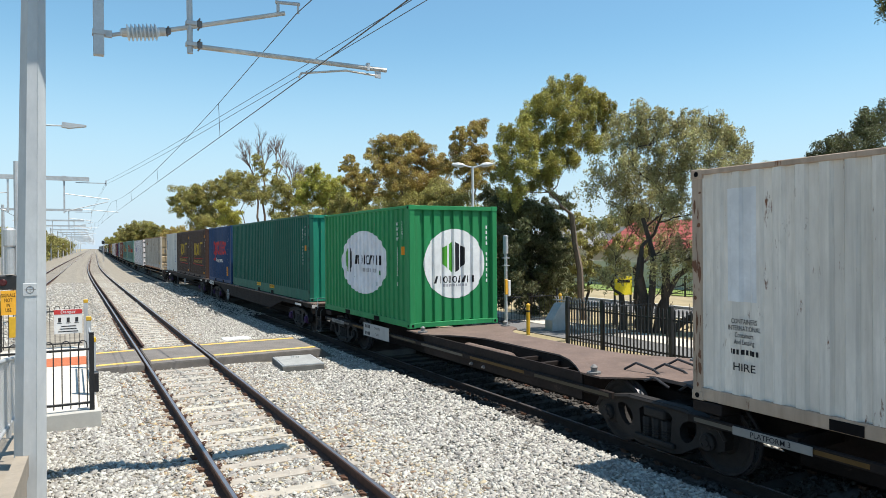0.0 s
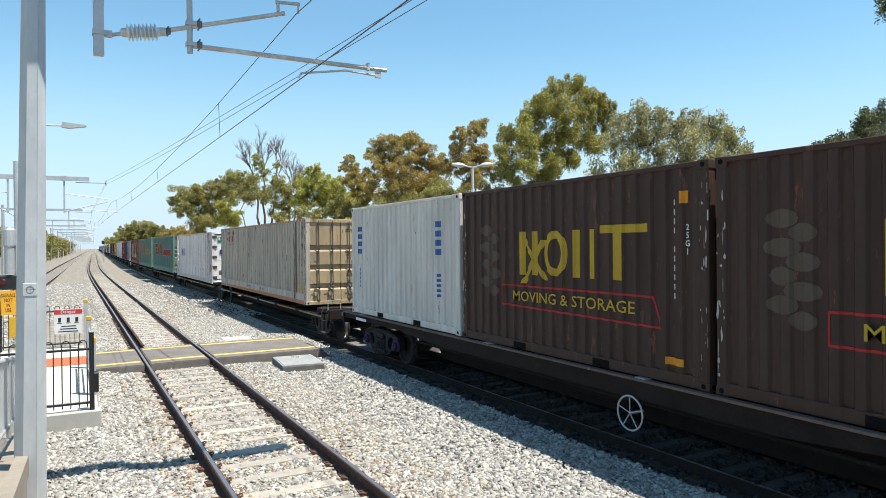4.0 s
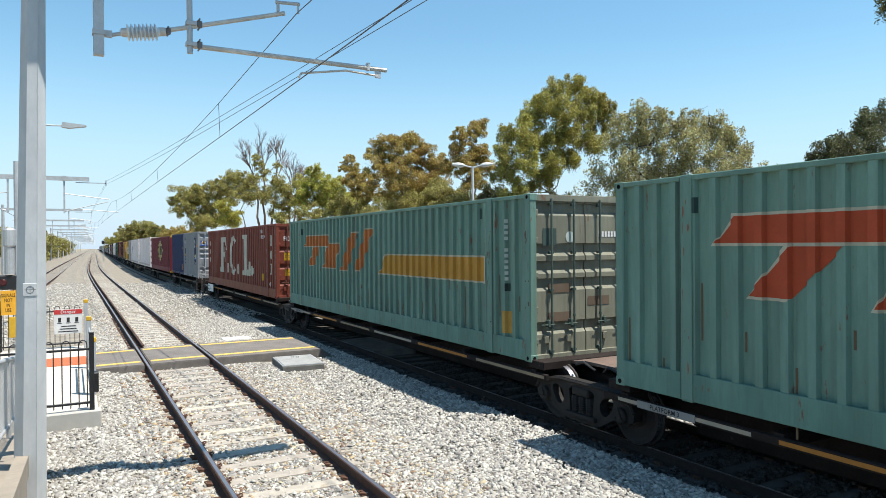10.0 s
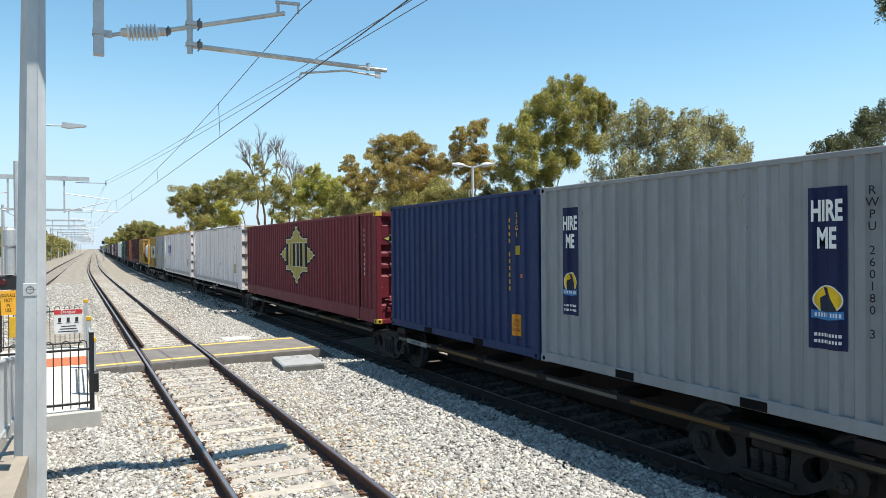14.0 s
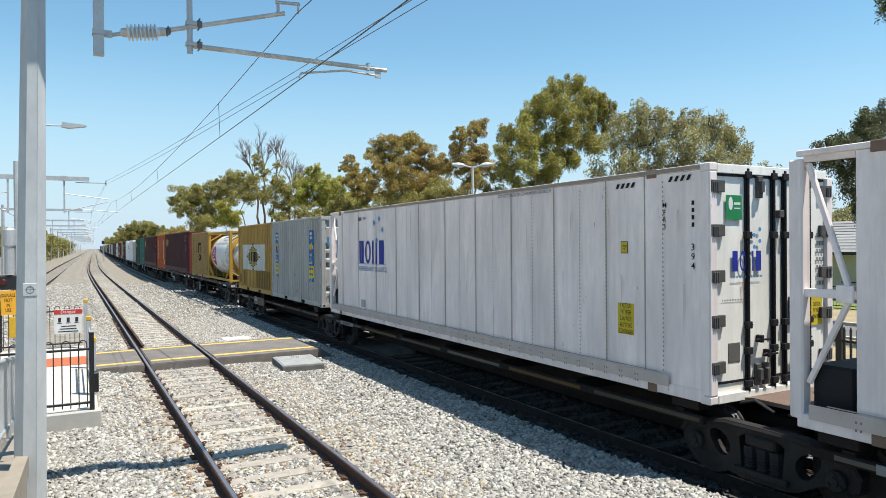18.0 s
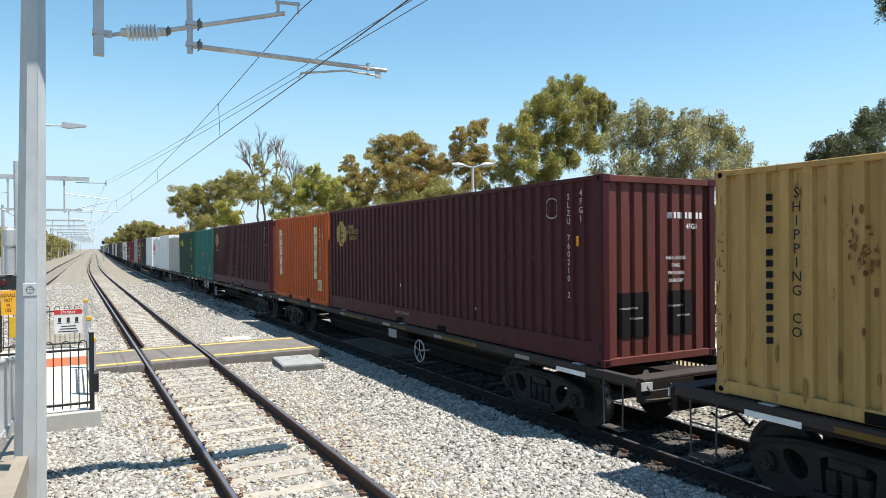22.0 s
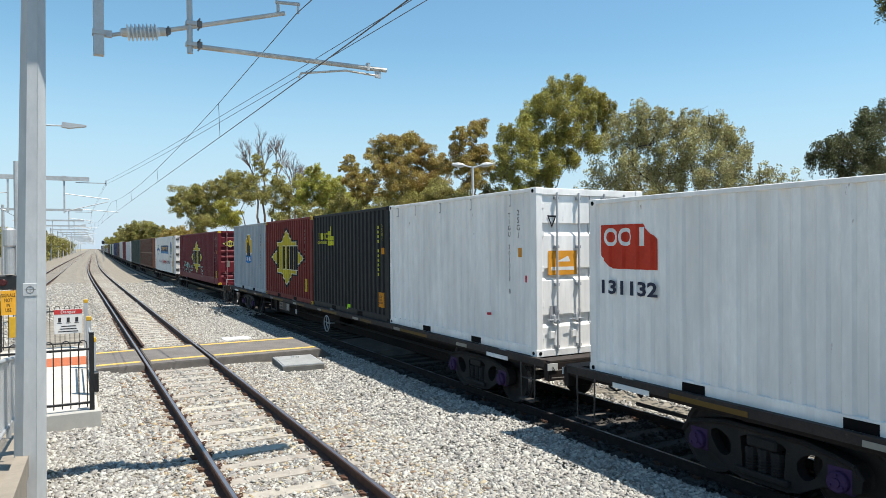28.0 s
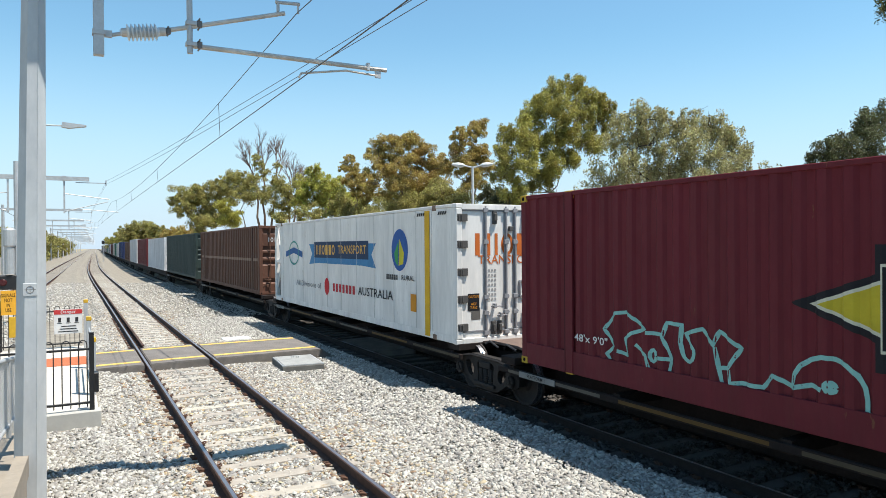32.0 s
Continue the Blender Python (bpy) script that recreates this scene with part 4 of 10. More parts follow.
def container(label, u, z, colour, L=6.058, W=2.438, H=2.896, doors=True, wear=0.3, pitch=0.278, end_colour=None, posts48=False, skirt=None, flat=False,
              open_rear=False, group="shipping containers on the train", near=True, hazard=True, seams=0.6, seam_colour=None, ribs=None, cast_colour=None, pockets=None, name="shipping_container", bar_colour=None,
              post_colour=None, roof_colour=None, door_ribs=None, duty=0.5):
    """A freight container; u is the place of its end nearest the camera along the train."""
    th = thing(name, label, "container", group)
    c = paint(colour, wear)
    # end_colour also carries painted sunlight: some ends are lighter than the shaded sides
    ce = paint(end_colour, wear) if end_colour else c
    cp = paint(post_colour, wear) if post_colour else c
    cr = paint(roof_colour, wear) if roof_colour else c
    cc = paint(cast_colour, wear) if cast_colour else cp
    d = Box()
    d.ob = th
    w, l = W / 2, L / 2
    bt = 0.36 if skirt else 0.16
    rear = l - (0.62 if open_rear else 0.0)          # reefers leave a frame for the cooling unit at the far end
    d["_x"], d["_y"], d["_layers"], d["_flayers"] = -w + 0.012, -l + 0.05, 0, 0
    if flat:
        pts = [(-l, 0.0), (l, 0.0)]
        me = shared(("side_panel", L, W, H, "flat", open_rear), lambda: boxes([(-w + 0.012, -w + 0.06, -l + 0.15, rear - 0.12, 0.15, H - 0.08)]))
    else:
        deep, run = ribs or ((0.06, 0.075) if posts48 else (0.036, 0.115))
        pts = wave(-l + 0.16, l - 0.16, pitch, deep, run, duty)
        me = shared(("side_panel", L, W, H, pitch, bt, posts48, ribs, duty), lambda: corrugated(-l + 0.16, l - 0.16, bt, H - 0.06, -w + 0.012, pitch, deep, run, duty))
    d["_wave"], d["_skirt"] = pts, (-w + 0.003 if skirt else 0.0)
    d["_fwave"] = []
    piece("side_panel", me, th, None, "", c)
    me2 = shared(("side_panel_plain", L, W, H, open_rear), lambda: boxes([(w - 0.05, w - 0.012, -l + 0.15, rear - 0.12, 0.15, H - 0.06)]))
    piece("side_panel", me2, th, None, "", c)
    roof = shared(("roof", L, W, H, open_rear), lambda: boxes([(-w + 0.03, w - 0.03, -l + 0.08, rear - 0.05, H - 0.05, H - 0.012)]))
    piece("roof", roof, th, None, "", cr)
    rail = shared(("top_rail", L, H), lambda: boxes([(-0.035, 0.035, -l + 0.1, l - 0.1, H - 0.075, H - 0.008)], 0.008))
    low = shared(("bottom_rail", L, bt), lambda: boxes([(-0.03, 0.03, -l + 0.1, l - 0.1, 0.012, bt + 0.005)], 0.006))
    for s in (-1, 1):
        piece("top_rail", rail, th, pose(s * (w - 0.036), 0, 0), "", cp)
        piece("bottom_rail", low, th, pose(s * (w - 0.034), 0, 0), "", paint(skirt, wear) if skirt else cp)
    post = shared(("corner_post", H), lambda: boxes([(-0.075, 0.075, -0.08, 0.08, 0.1, H - 0.1)], 0.018))
    cast = shared(("corner_casting",), casting_mesh)
    ends = [(-l + 0.089), (l - 0.089)]
    for y in ends:
        for s in (-1, 1):
            piece("corner_post", post, th, pose(s * (w - 0.076), y, 0), "", cp)
            for zz in (0.059, H - 0.059):
                if flat:                     # long reefers are lifted at the forty-foot points
                    piece("corner_casting", cast, th, pose(s * (w - 0.08), math.copysign(6.08, y), zz), "", ink((0.20, 0.13, 0.095)))
                else:
                    piece("corner_casting", cast, th, pose(s * (w - 0.08), y, zz), "", cc)
    if flat:
        cap = shared(("post_cap",), lambda: boxes([(0.0, 0.15, 0.01, 0.17, 0.0, 0.1)], 0.012))
        for zz in (0.0, H - 0.1):
            piece("post_cap", cap, th, pose(-w, -l, zz), "", cp)
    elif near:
        # flat black discs painted for the shaded holes
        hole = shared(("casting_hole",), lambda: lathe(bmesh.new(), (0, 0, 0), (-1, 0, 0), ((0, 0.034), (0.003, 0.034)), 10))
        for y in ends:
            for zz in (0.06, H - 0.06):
                piece("casting_hole", hole, th, pose(-w - 0.001, y, zz), "", painted_void)
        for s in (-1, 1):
            piece("casting_hole", hole, th, pose(s * (w - 0.08), -l - 0.001, 0.06, 0, 0, 90), "", painted_void)
    # floor near-black, the shade below the container put into its colour
    piece("floor", shared(("floor", L, W), lambda: boxes([(-w + 0.07, w - 0.07, -l + 0.1, l - 0.1, 0.03, 0.14)])), th, None, "", painted_void)
    if pockets is None:
        pockets = (-1.05, 1.05) if L < 7 else ()
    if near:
        # flat black plates stand for pockets in shade; the rail is not cut
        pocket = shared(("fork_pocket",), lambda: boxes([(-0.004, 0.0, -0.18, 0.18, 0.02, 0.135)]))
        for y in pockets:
            piece("fork_pocket", pocket, th, pose(-w + 0.002, y, 0), "", painted_void)
    if posts48 and near:
        p48 = shared(("overhang_post", H), lambda: boxes([(-0.012, 0.03, -0.09, 0.09, 0.02, H - 0.02)], 0.006))
        for y in (-6.01, 6.01):
            piece("overhang_post", p48, th, pose(-w + 0.004, y, 0), "", cp)
            piece("overhang_gap", shared(("overhang_gap", H), lambda: boxes([(-0.006, 0.03, -0.008, 0.008, 0.03, H - 0.03)])), th, pose(-w + 0.004, y + (-0.105 if y < 0 else 0.105), 0), "", paint(tuple(0.45 * q for q in colour), 0.5))
            piece("corner_casting", cast, th, pose(-w + 0.078, y, 0.058), "", cc)
            piece("corner_casting", cast, th, pose(-w + 0.078, y, H - 0.06), "", cc)
    if flat and near:
        seam = shared(("seam", H), lambda: boxes([(-0.006, 0.0, -0.01, 0.01, 0.16, H - 0.08)]))
        n = int((rear + l - 0.3) / seams)
        for i in range(n + 1):
            joint = -l + 0.2 + i * (rear + l - 0.4) / n if seams < 1 else -l + (1.1 if i == 0 else 0.64 + 1.23 * i)
            if joint > rear - 0.2:
                continue
            piece("panel_seam", seam, th, pose(-w + 0.012, joint, 0), "", paint(seam_colour or tuple(k * 0.72 for k in colour), 0.3))
    # the end towards the camera
    bars = bar_colour or (0.42, 0.43, 0.44)
    if doors:
        y = -l + 0.05
        prof = [(0.0, 0.11)]
        if not flat:                         # pressed grooves: a sloping lower lip, a flat back and a sharp upper edge
            for zz in door_ribs or (0.46, H * 0.42, H * 0.525, H * 0.63, H * 0.875):
                prof += [(0.0, zz - 0.01), (0.048, zz + 0.05), (0.048, zz + 0.205), (0.0, zz + 0.212)]
        prof += [(0.0, H - 0.12)]
        for s in (-1, 1):
            def make(s=s):
                bm = bmesh.new()
                x0, x1 = (-w + 0.16, -0.012) if s < 0 else (0.012, w - 0.16)
                rows = [(bm.verts.new((x0, y + dd, q)), bm.verts.new((x1, y + dd, q))) for dd, q in prof]
                for a, b in zip(rows[:-1], rows[1:]):
                    bm.faces.new((a[0], a[1], b[1], b[0]))
                g = bmesh.ops.extrude_face_region(bm, geom=list(bm.faces))
                for v in [q for q in g["geom"] if isinstance(q, bmesh.types.BMVert)]:
                    v.co.y += 0.05
                bmesh.ops.recalc_face_normals(bm, faces=bm.faces)
                return bm
            dm = shared(("door", L, W, H, s, flat, door_ribs), make)
            door = piece("door", dm, th, None, "", ce)
            if flat:
                reefer_gear(door, s, y, w, H, bars)
            elif near:
                bar = shared(("locking_bar", H), lambda: rod(rod(bmesh.new(), (0, -0.055, 0.1), (0, -0.055, H - 0.08), 0.019, 8), (0, -0.055, 0.75), (0, -0.055, 0.79), 0.03, 8))
                grip = shared(("handle",), lambda: rod(boxes([(-0.16, 0.14, -0.085, -0.072, 0.615, 0.635), (-0.022, 0.022, -0.09, 0.0, 0.585, 0.70)], 0.004), (0.0, -0.08, 0.66), (0.0, -0.055, 0.72), 0.012, 6))
                catch = shared(("handle_catch",), lambda: boxes([(-0.05, 0.05, -0.05, 0.0, 0.30, 0.42)], 0.006))
                keep = shared(("keeper",), lambda: boxes([(-0.045, 0.045, -0.06, 0.0, 0.0, 0.05)], 0.005))
                for f in (0.27, 0.73):
                    xx = s * (0.012 + f * (w - 0.18))
                    piece("locking_bar", bar, door, pose(xx, y, 0), "", ink(bars, 0.4))
                    piece("handle", grip, door, pose(xx + s * 0.08, y, 0), "", ink(bars, 0.4))
                    piece("handle_catch", catch, door, pose(xx + s * 0.11, y, 0), "", ce)
                    for q in (0.13, 0.55, 1.2, 1.85, H - 0.2):
                        piece("keeper", keep, door, pose(xx, y, q), "", ink(tuple(k * 0.7 for k in bars)))
                hinge = shared(("hinge",), lambda: boxes([(-0.06, 0.06, -0.03, 0.0, 0.0, 0.09)], 0.006))
                for q in (0.3, 0.85, 1.45, 2.05, H - 0.36):
                    piece("hinge", hinge, door, pose(s * (w - 0.13), y, q), "", ink(BLACK) if flat else ce)
        piece("door_header", shared(("door_header", L, W, H), lambda: boxes([(-w + 0.15, w - 0.15, -l + 0.015, -l + 0.12, H - 0.125, H - 0.01)], 0.006)), th, None, "", ce)
        piece("door_sill", shared(("door_sill", L, W), lambda: boxes([(-w + 0.15, w - 0.15, -l + 0.005, -l + 0.12, 0.0, 0.115)], 0.006)), th, None, "", ce)
    else:
        fp = wave(-w + 0.15, w - 0.15, 0.26, 0.05, 0.09, 0.68)
        d["_fwave"] = fp

        def make_end():
            bm = bmesh.new()
            lo = [bm.verts.new((x, -l + 0.05 + dd, 0.12)) for x, dd in fp]
            hi = [bm.verts.new((x, -l + 0.05 + dd, H - 0.1)) for x, dd in fp]
            for i in range(len(fp) - 1):
                bm.faces.new((lo[i], lo[i + 1], hi[i + 1], hi[i]))
            return bm
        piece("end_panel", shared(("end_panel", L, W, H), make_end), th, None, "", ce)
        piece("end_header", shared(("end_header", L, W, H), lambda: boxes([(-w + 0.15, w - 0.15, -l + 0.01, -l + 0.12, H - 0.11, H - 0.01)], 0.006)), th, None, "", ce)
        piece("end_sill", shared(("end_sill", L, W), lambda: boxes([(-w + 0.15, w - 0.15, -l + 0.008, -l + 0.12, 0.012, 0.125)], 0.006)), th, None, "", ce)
    piece("rear_wall", shared(("rear_wall", L, W, H, open_rear), lambda: boxes([(-w + 0.14, w - 0.14, rear - 0.1, rear - 0.05, 0.1, H - 0.05)])), th, None, "", ce)
    if open_rear:
        for zz in (0.08, 1.42, H - 0.14):
            part("frame_rail", boxes([(-w + 0.04, -w + 0.11, rear - 0.1, l - 0.16, zz, zz + 0.09)], 0.006), ink(colour), th, "grubby white frame rail")
        for za, zb in ((1.5, H - 0.16), (1.42, 0.5)):
            part("brace", rod(bmesh.new(), (-w + 0.075, rear - 0.02, za), (-w + 0.075, l - 0.2, zb), 0.035, 8), ink(colour), th, "slanting white brace")
        part("brace_bracket", boxes([(-w + 0.02, -w + 0.13, rear - 0.08, rear + 0.1, 1.38, 1.56)], 0.008), ink(colour), th)
        part("fuel_tank", boxes([(-w + 0.12, w - 0.3, rear - 0.04, l - 0.2, 0.18, 0.70)], 0.03), ink(BLACK), th, "black fuel tank in the end frame")
        part("cooling_unit", boxes([(-w + 0.95, w - 0.1, rear - 0.04, l - 0.22, 1.3, 2.55)], 0.04), ink((0.10, 0.10, 0.10)), th, "dark diesel cooling unit")
    if hazard and near and colour != WHITE:
        # the yellow and black height warning at the upper corners
        for y in (-l + 0.18,):
            for i in range(4):
                side_mark(d, [slant(-y - 0.12 - i * 0.11, H - 0.04, 0.055, 0.05, 0.9)], YELLOW if sum(colour) < 1.2 else BLACK, "height_stripe")
                front_mark(d, [slant(-w + 0.24 + i * 0.09, H - 0.07, 0.045, 0.055, 0.9)], YELLOW if sum(colour) < 1.2 else BLACK, "height_stripe")
    d["L"], d["H"], d["W"] = L, H, W
    ride(th, u + l, z)
    return d


# ---- wagons ----
def wheelset_mesh():
    bm = bmesh.new()
    rod(bm, (-0.8, 0, 0), (0.8, 0, 0), 0.085, 10)
    for s in (-1, 1):
        lathe(bm, (s * 0.685, 0, 0), (s, 0, 0), ((0, 0.485), (0.03, 0.485), (0.045, 0.462), (0.13, 0.455), (0.131, 0.40), (0.10, 0.36), (0.09, 0.2), (0.14, 0.17), (0.16, 0.1)), 28)
    return bm


def tread_mesh(s):
    bm = bmesh.new()
    n = 36
    rings = [[bm.verts.new((s * (0.732 + d), r * math.cos(k * math.tau / n), r * math.sin(k * math.tau / n))) for k in range(n)] for d, r in ((0, 0.4635), (0.082, 0.4585))]
    for k in range(n):
        bm.faces.new((rings[0][k], rings[0][(k + 1) % n], rings[1][(k + 1) % n], rings[1][k]))
    return bm


def sideframe_mesh():
    """Cast bogie side: a deep curved frame with a spring window in the middle and a rounded opening on each side of it."""
    outer = [(-1.14, 0.40), (-1.16, 0.56), (-1.08, 0.68), (-0.85, 0.74), (-0.5, 0.80), (0.5, 0.80), (0.85, 0.74), (1.08, 0.68), (1.16, 0.56), (1.14, 0.40),
             (0.98, 0.33), (0.82, 0.36), (0.72, 0.34), (0.46, 0.19), (0.30, 0.15), (-0.30, 0.15), (-0.46, 0.19), (-0.72, 0.34), (-0.82, 0.36), (-0.98, 0.33)]
    spring = [(-0.27, 0.29), (0.27, 0.29), (0.30, 0.64), (0.24, 0.68), (-0.24, 0.68), (-0.30, 0.64)]
    drop = [(0.58 + 0.15 * math.cos(k * math.tau / 12) * (1.0 + 0.25 * math.sin(k * math.tau / 12)), 0.505 + 0.145 * math.sin(k * math.tau / 12) + 0.06 * math.cos(k * math.tau / 12)) for k in range(12)]
    bm = bmesh.new()
    edges = []
    for ring in (outer, spring, drop, [(-a, b) for a, b in drop]):
        vs = [bm.verts.new((-0.075, a, b)) for a, b in ring]
        edges += [bm.edges.new((vs[k], vs[(k + 1) % len(vs)])) for k in range(len(vs))]
    bmesh.ops.triangle_fill(bm, use_beauty=True, use_dissolve=False, edges=edges)
    g = bmesh.ops.extrude_face_region(bm, geom=list(bm.faces))
    for v in [q for q in g["geom"] if isinstance(q, bmesh.types.BMVert)]:
        v.co.x += 0.15
    bmesh.ops.recalc_face_normals(bm, faces=bm.faces)
    # raised rims along the top member and below the spring seat, and the bolster's end in the window
    for a, b in zip(outer[1:8], outer[2:9]):
        rod(bm, (-0.085, a[0], a[1] - 0.03), (-0.085, b[0], b[1] - 0.03), 0.03, 5)
    box(bm, -0.13, 0.12, -0.36, 0.36, 0.22, 0.29, 0.012)
    box(bm, -0.11, 0.1, -0.2, 0.2, 0.57, 0.70, 0.02)
    return bm


def spring_mesh():
    bm = bmesh.new()
    for y in (0.0,):
        prof = []
        for i in range(7):
            prof += [(i * 0.044, 0.07), (i * 0.034 + 0.017, 0.085), (i * 0.034 + 0.026, 0.07)]
        lathe(bm, (0, y, 0.35), (0, 0, 1), prof, 8)
    return bm


wheelset_me = finish("wheelset", wheelset_mesh(), wheel_side)
treads = {s: finish("wheel_tread", tread_mesh(s), wheel_mat, smooth=True) for s in (-1, 1)}
sideframe_me = finish("side_frame", sideframe_mesh(), bogie_mat)
spring_me = finish("springs", spring_mesh(), bogie_mat)
bolster_me = finish("bolster", boxes([(-1.05, 1.05, -0.18, 0.18, 0.5, 0.72), (-0.3, 0.3, -0.3, 0.3, 0.6, 0.82)], 0.02), bogie_mat)
def cap_mesh():
    """Axle-box adapter with the round bearing cap and its bolts."""
    bm = boxes([(-0.02, 0.06, -0.15, 0.15, -0.13, 0.17)], 0.025)
    lathe(bm, (-0.02, 0, 0.0), (-1, 0, 0), ((0, 0.115), (0.05, 0.115), (0.065, 0.10), (0.065, 0.05), (0.085, 0.045)), 16)
    for k in range(3):
        a = math.pi / 2 + k * math.tau / 3
        rod(bm, (-0.08, 0.075 * math.cos(a), 0.075 * math.sin(a)), (-0.105, 0.075 * math.cos(a), 0.075 * math.sin(a)), 0.02, 6)
    return bm


cap_me = finish("axle_cap", cap_mesh(), bogie_mat)
purple = ink((0.058, 0.028, 0.086))
WHEELS = []


def add_bogie(parent, y, caps=None):
    """Bogie parts; the bolster mesh is the part that the rest hangs on."""
    b = piece("bogie", bolster_me, parent, pose(0, y, 0), "grimy three-piece steel bogie")
    for s in (-1, 1):
        piece("side_frame", sideframe_me, b, pose(s * 1.0, 0, 0))
        for yy in (-0.17, 0.0, 0.17):
            piece("spring", spring_me, b, pose(s * 1.0 - 0.03, yy, -0.06))
    for yy in (-0.915, 0.915):
        ws = piece("wheelset", wheelset_me, parent, pose(0, y + yy, 0.46), "solid steel wheels with bright treads")
        WHEELS.append((ws, y + yy))
        for s in (-1, 1):
            piece("wheel_tread", treads[s], ws)
        piece("axle_cap", cap_me, b, pose(-1.06, yy, 0.46), "", caps)
    return b


def coupler(parent, y, s):
    bm = boxes([(-0.09, 0.09, y, y + s * 0.5, 0.72, 0.9)] if s > 0 else [(-0.09, 0.09, y - 0.5, y, 0.72, 0.9)], 0.02)
    yy = y + s * 0.55
    box(bm, -0.17, 0.17, yy - 0.12, yy + 0.12, 0.68, 0.96, 0.03)
    part("coupler", bm, bogie_mat, parent, "knuckle coupler")
    pipe_ = pipe(bmesh.new(), [(0.3, y, 0.75), (0.32, y + s * 0.25, 0.5), (0.28, y + s * 0.5, 0.38), (0.2, y + s * 0.6, 0.45)], 0.022, 6)
    part("brake_hose", pipe_, black_ink, parent)


def ladder(parent, x, y, z0=0.35, z1=1.0):
    """A bent-rod stirrup with a chequer-plate tread."""
    bm = bmesh.new()
    pipe(bm, [(x + 0.05, y - 0.2, z1), (x, y - 0.2, z1 - 0.08), (x, y - 0.19, z0), (x, y + 0.19, z0), (x, y + 0.2, z1 - 0.08), (x + 0.05, y + 0.2, z1)], 0.013, 6)
    pipe(bm, [(x, y - 0.2, (z0 + z1) / 2 + 0.02), (x, y + 0.2, (z0 + z1) / 2 + 0.02)], 0.011, 6)
    box(bm, x - 0.05, x + 0.1, y - 0.19, y + 0.19, z0 - 0.012, z0 + 0.012)
    part("step_ladder", bm, stirrup_mat, parent, "bent steel stirrup step")


def brake_wheel(parent, x, y, z, mat_=None):
    bm = bmesh.new()
    n = 20
    ring = [(x, y + 0.24 * math.cos(i * math.tau / n), z + 0.24 * math.sin(i * math.tau / n)) for i in range(n + 1)]
    pipe(bm, ring, 0.014, 6)
    for i in range(5):
        a = i * math.tau / 5 + 0.3
        rod(bm, (x, y, z), (x, y + 0.24 * math.cos(a), z + 0.24 * math.sin(a)), 0.009, 5)
    rod(bm, (x, y, z), (x + 0.25, y, z), 0.02, 6)
    part("brake_wheel", bm, mat_ or galvanised, parent, "spoked handbrake wheel")


def board(parent, x, y, z, w, h, back=WHITE, fore=BLACK, rows=()):
    b = part("number_board", boxes([(x - 0.012, x, y - w / 2, y + w / 2, z - h / 2, z + h / 2)], 0.003), ink(back), parent, "wagon data board")
    if h > 0.3:
        bm = bmesh.new()
        for r_ in (-0.09,) if fore == WHITE else (0.09, -0.09):
            for i in range(4):
                yy = y + w * 0.42 - i * 0.085
                box(bm, x - 0.016, x - 0.0125, yy - 0.05, yy, z + r_ - 0.045, z + r_ + 0.045)
        tiny("number_bar", part("number_bar", bm, ink(fore), b))
    for text, u, v, s in rows:
        if text:
            write(text, s, b, pose(x - 0.017, y - u, z + v, 90, 0, -90), ink(fore))
    return b


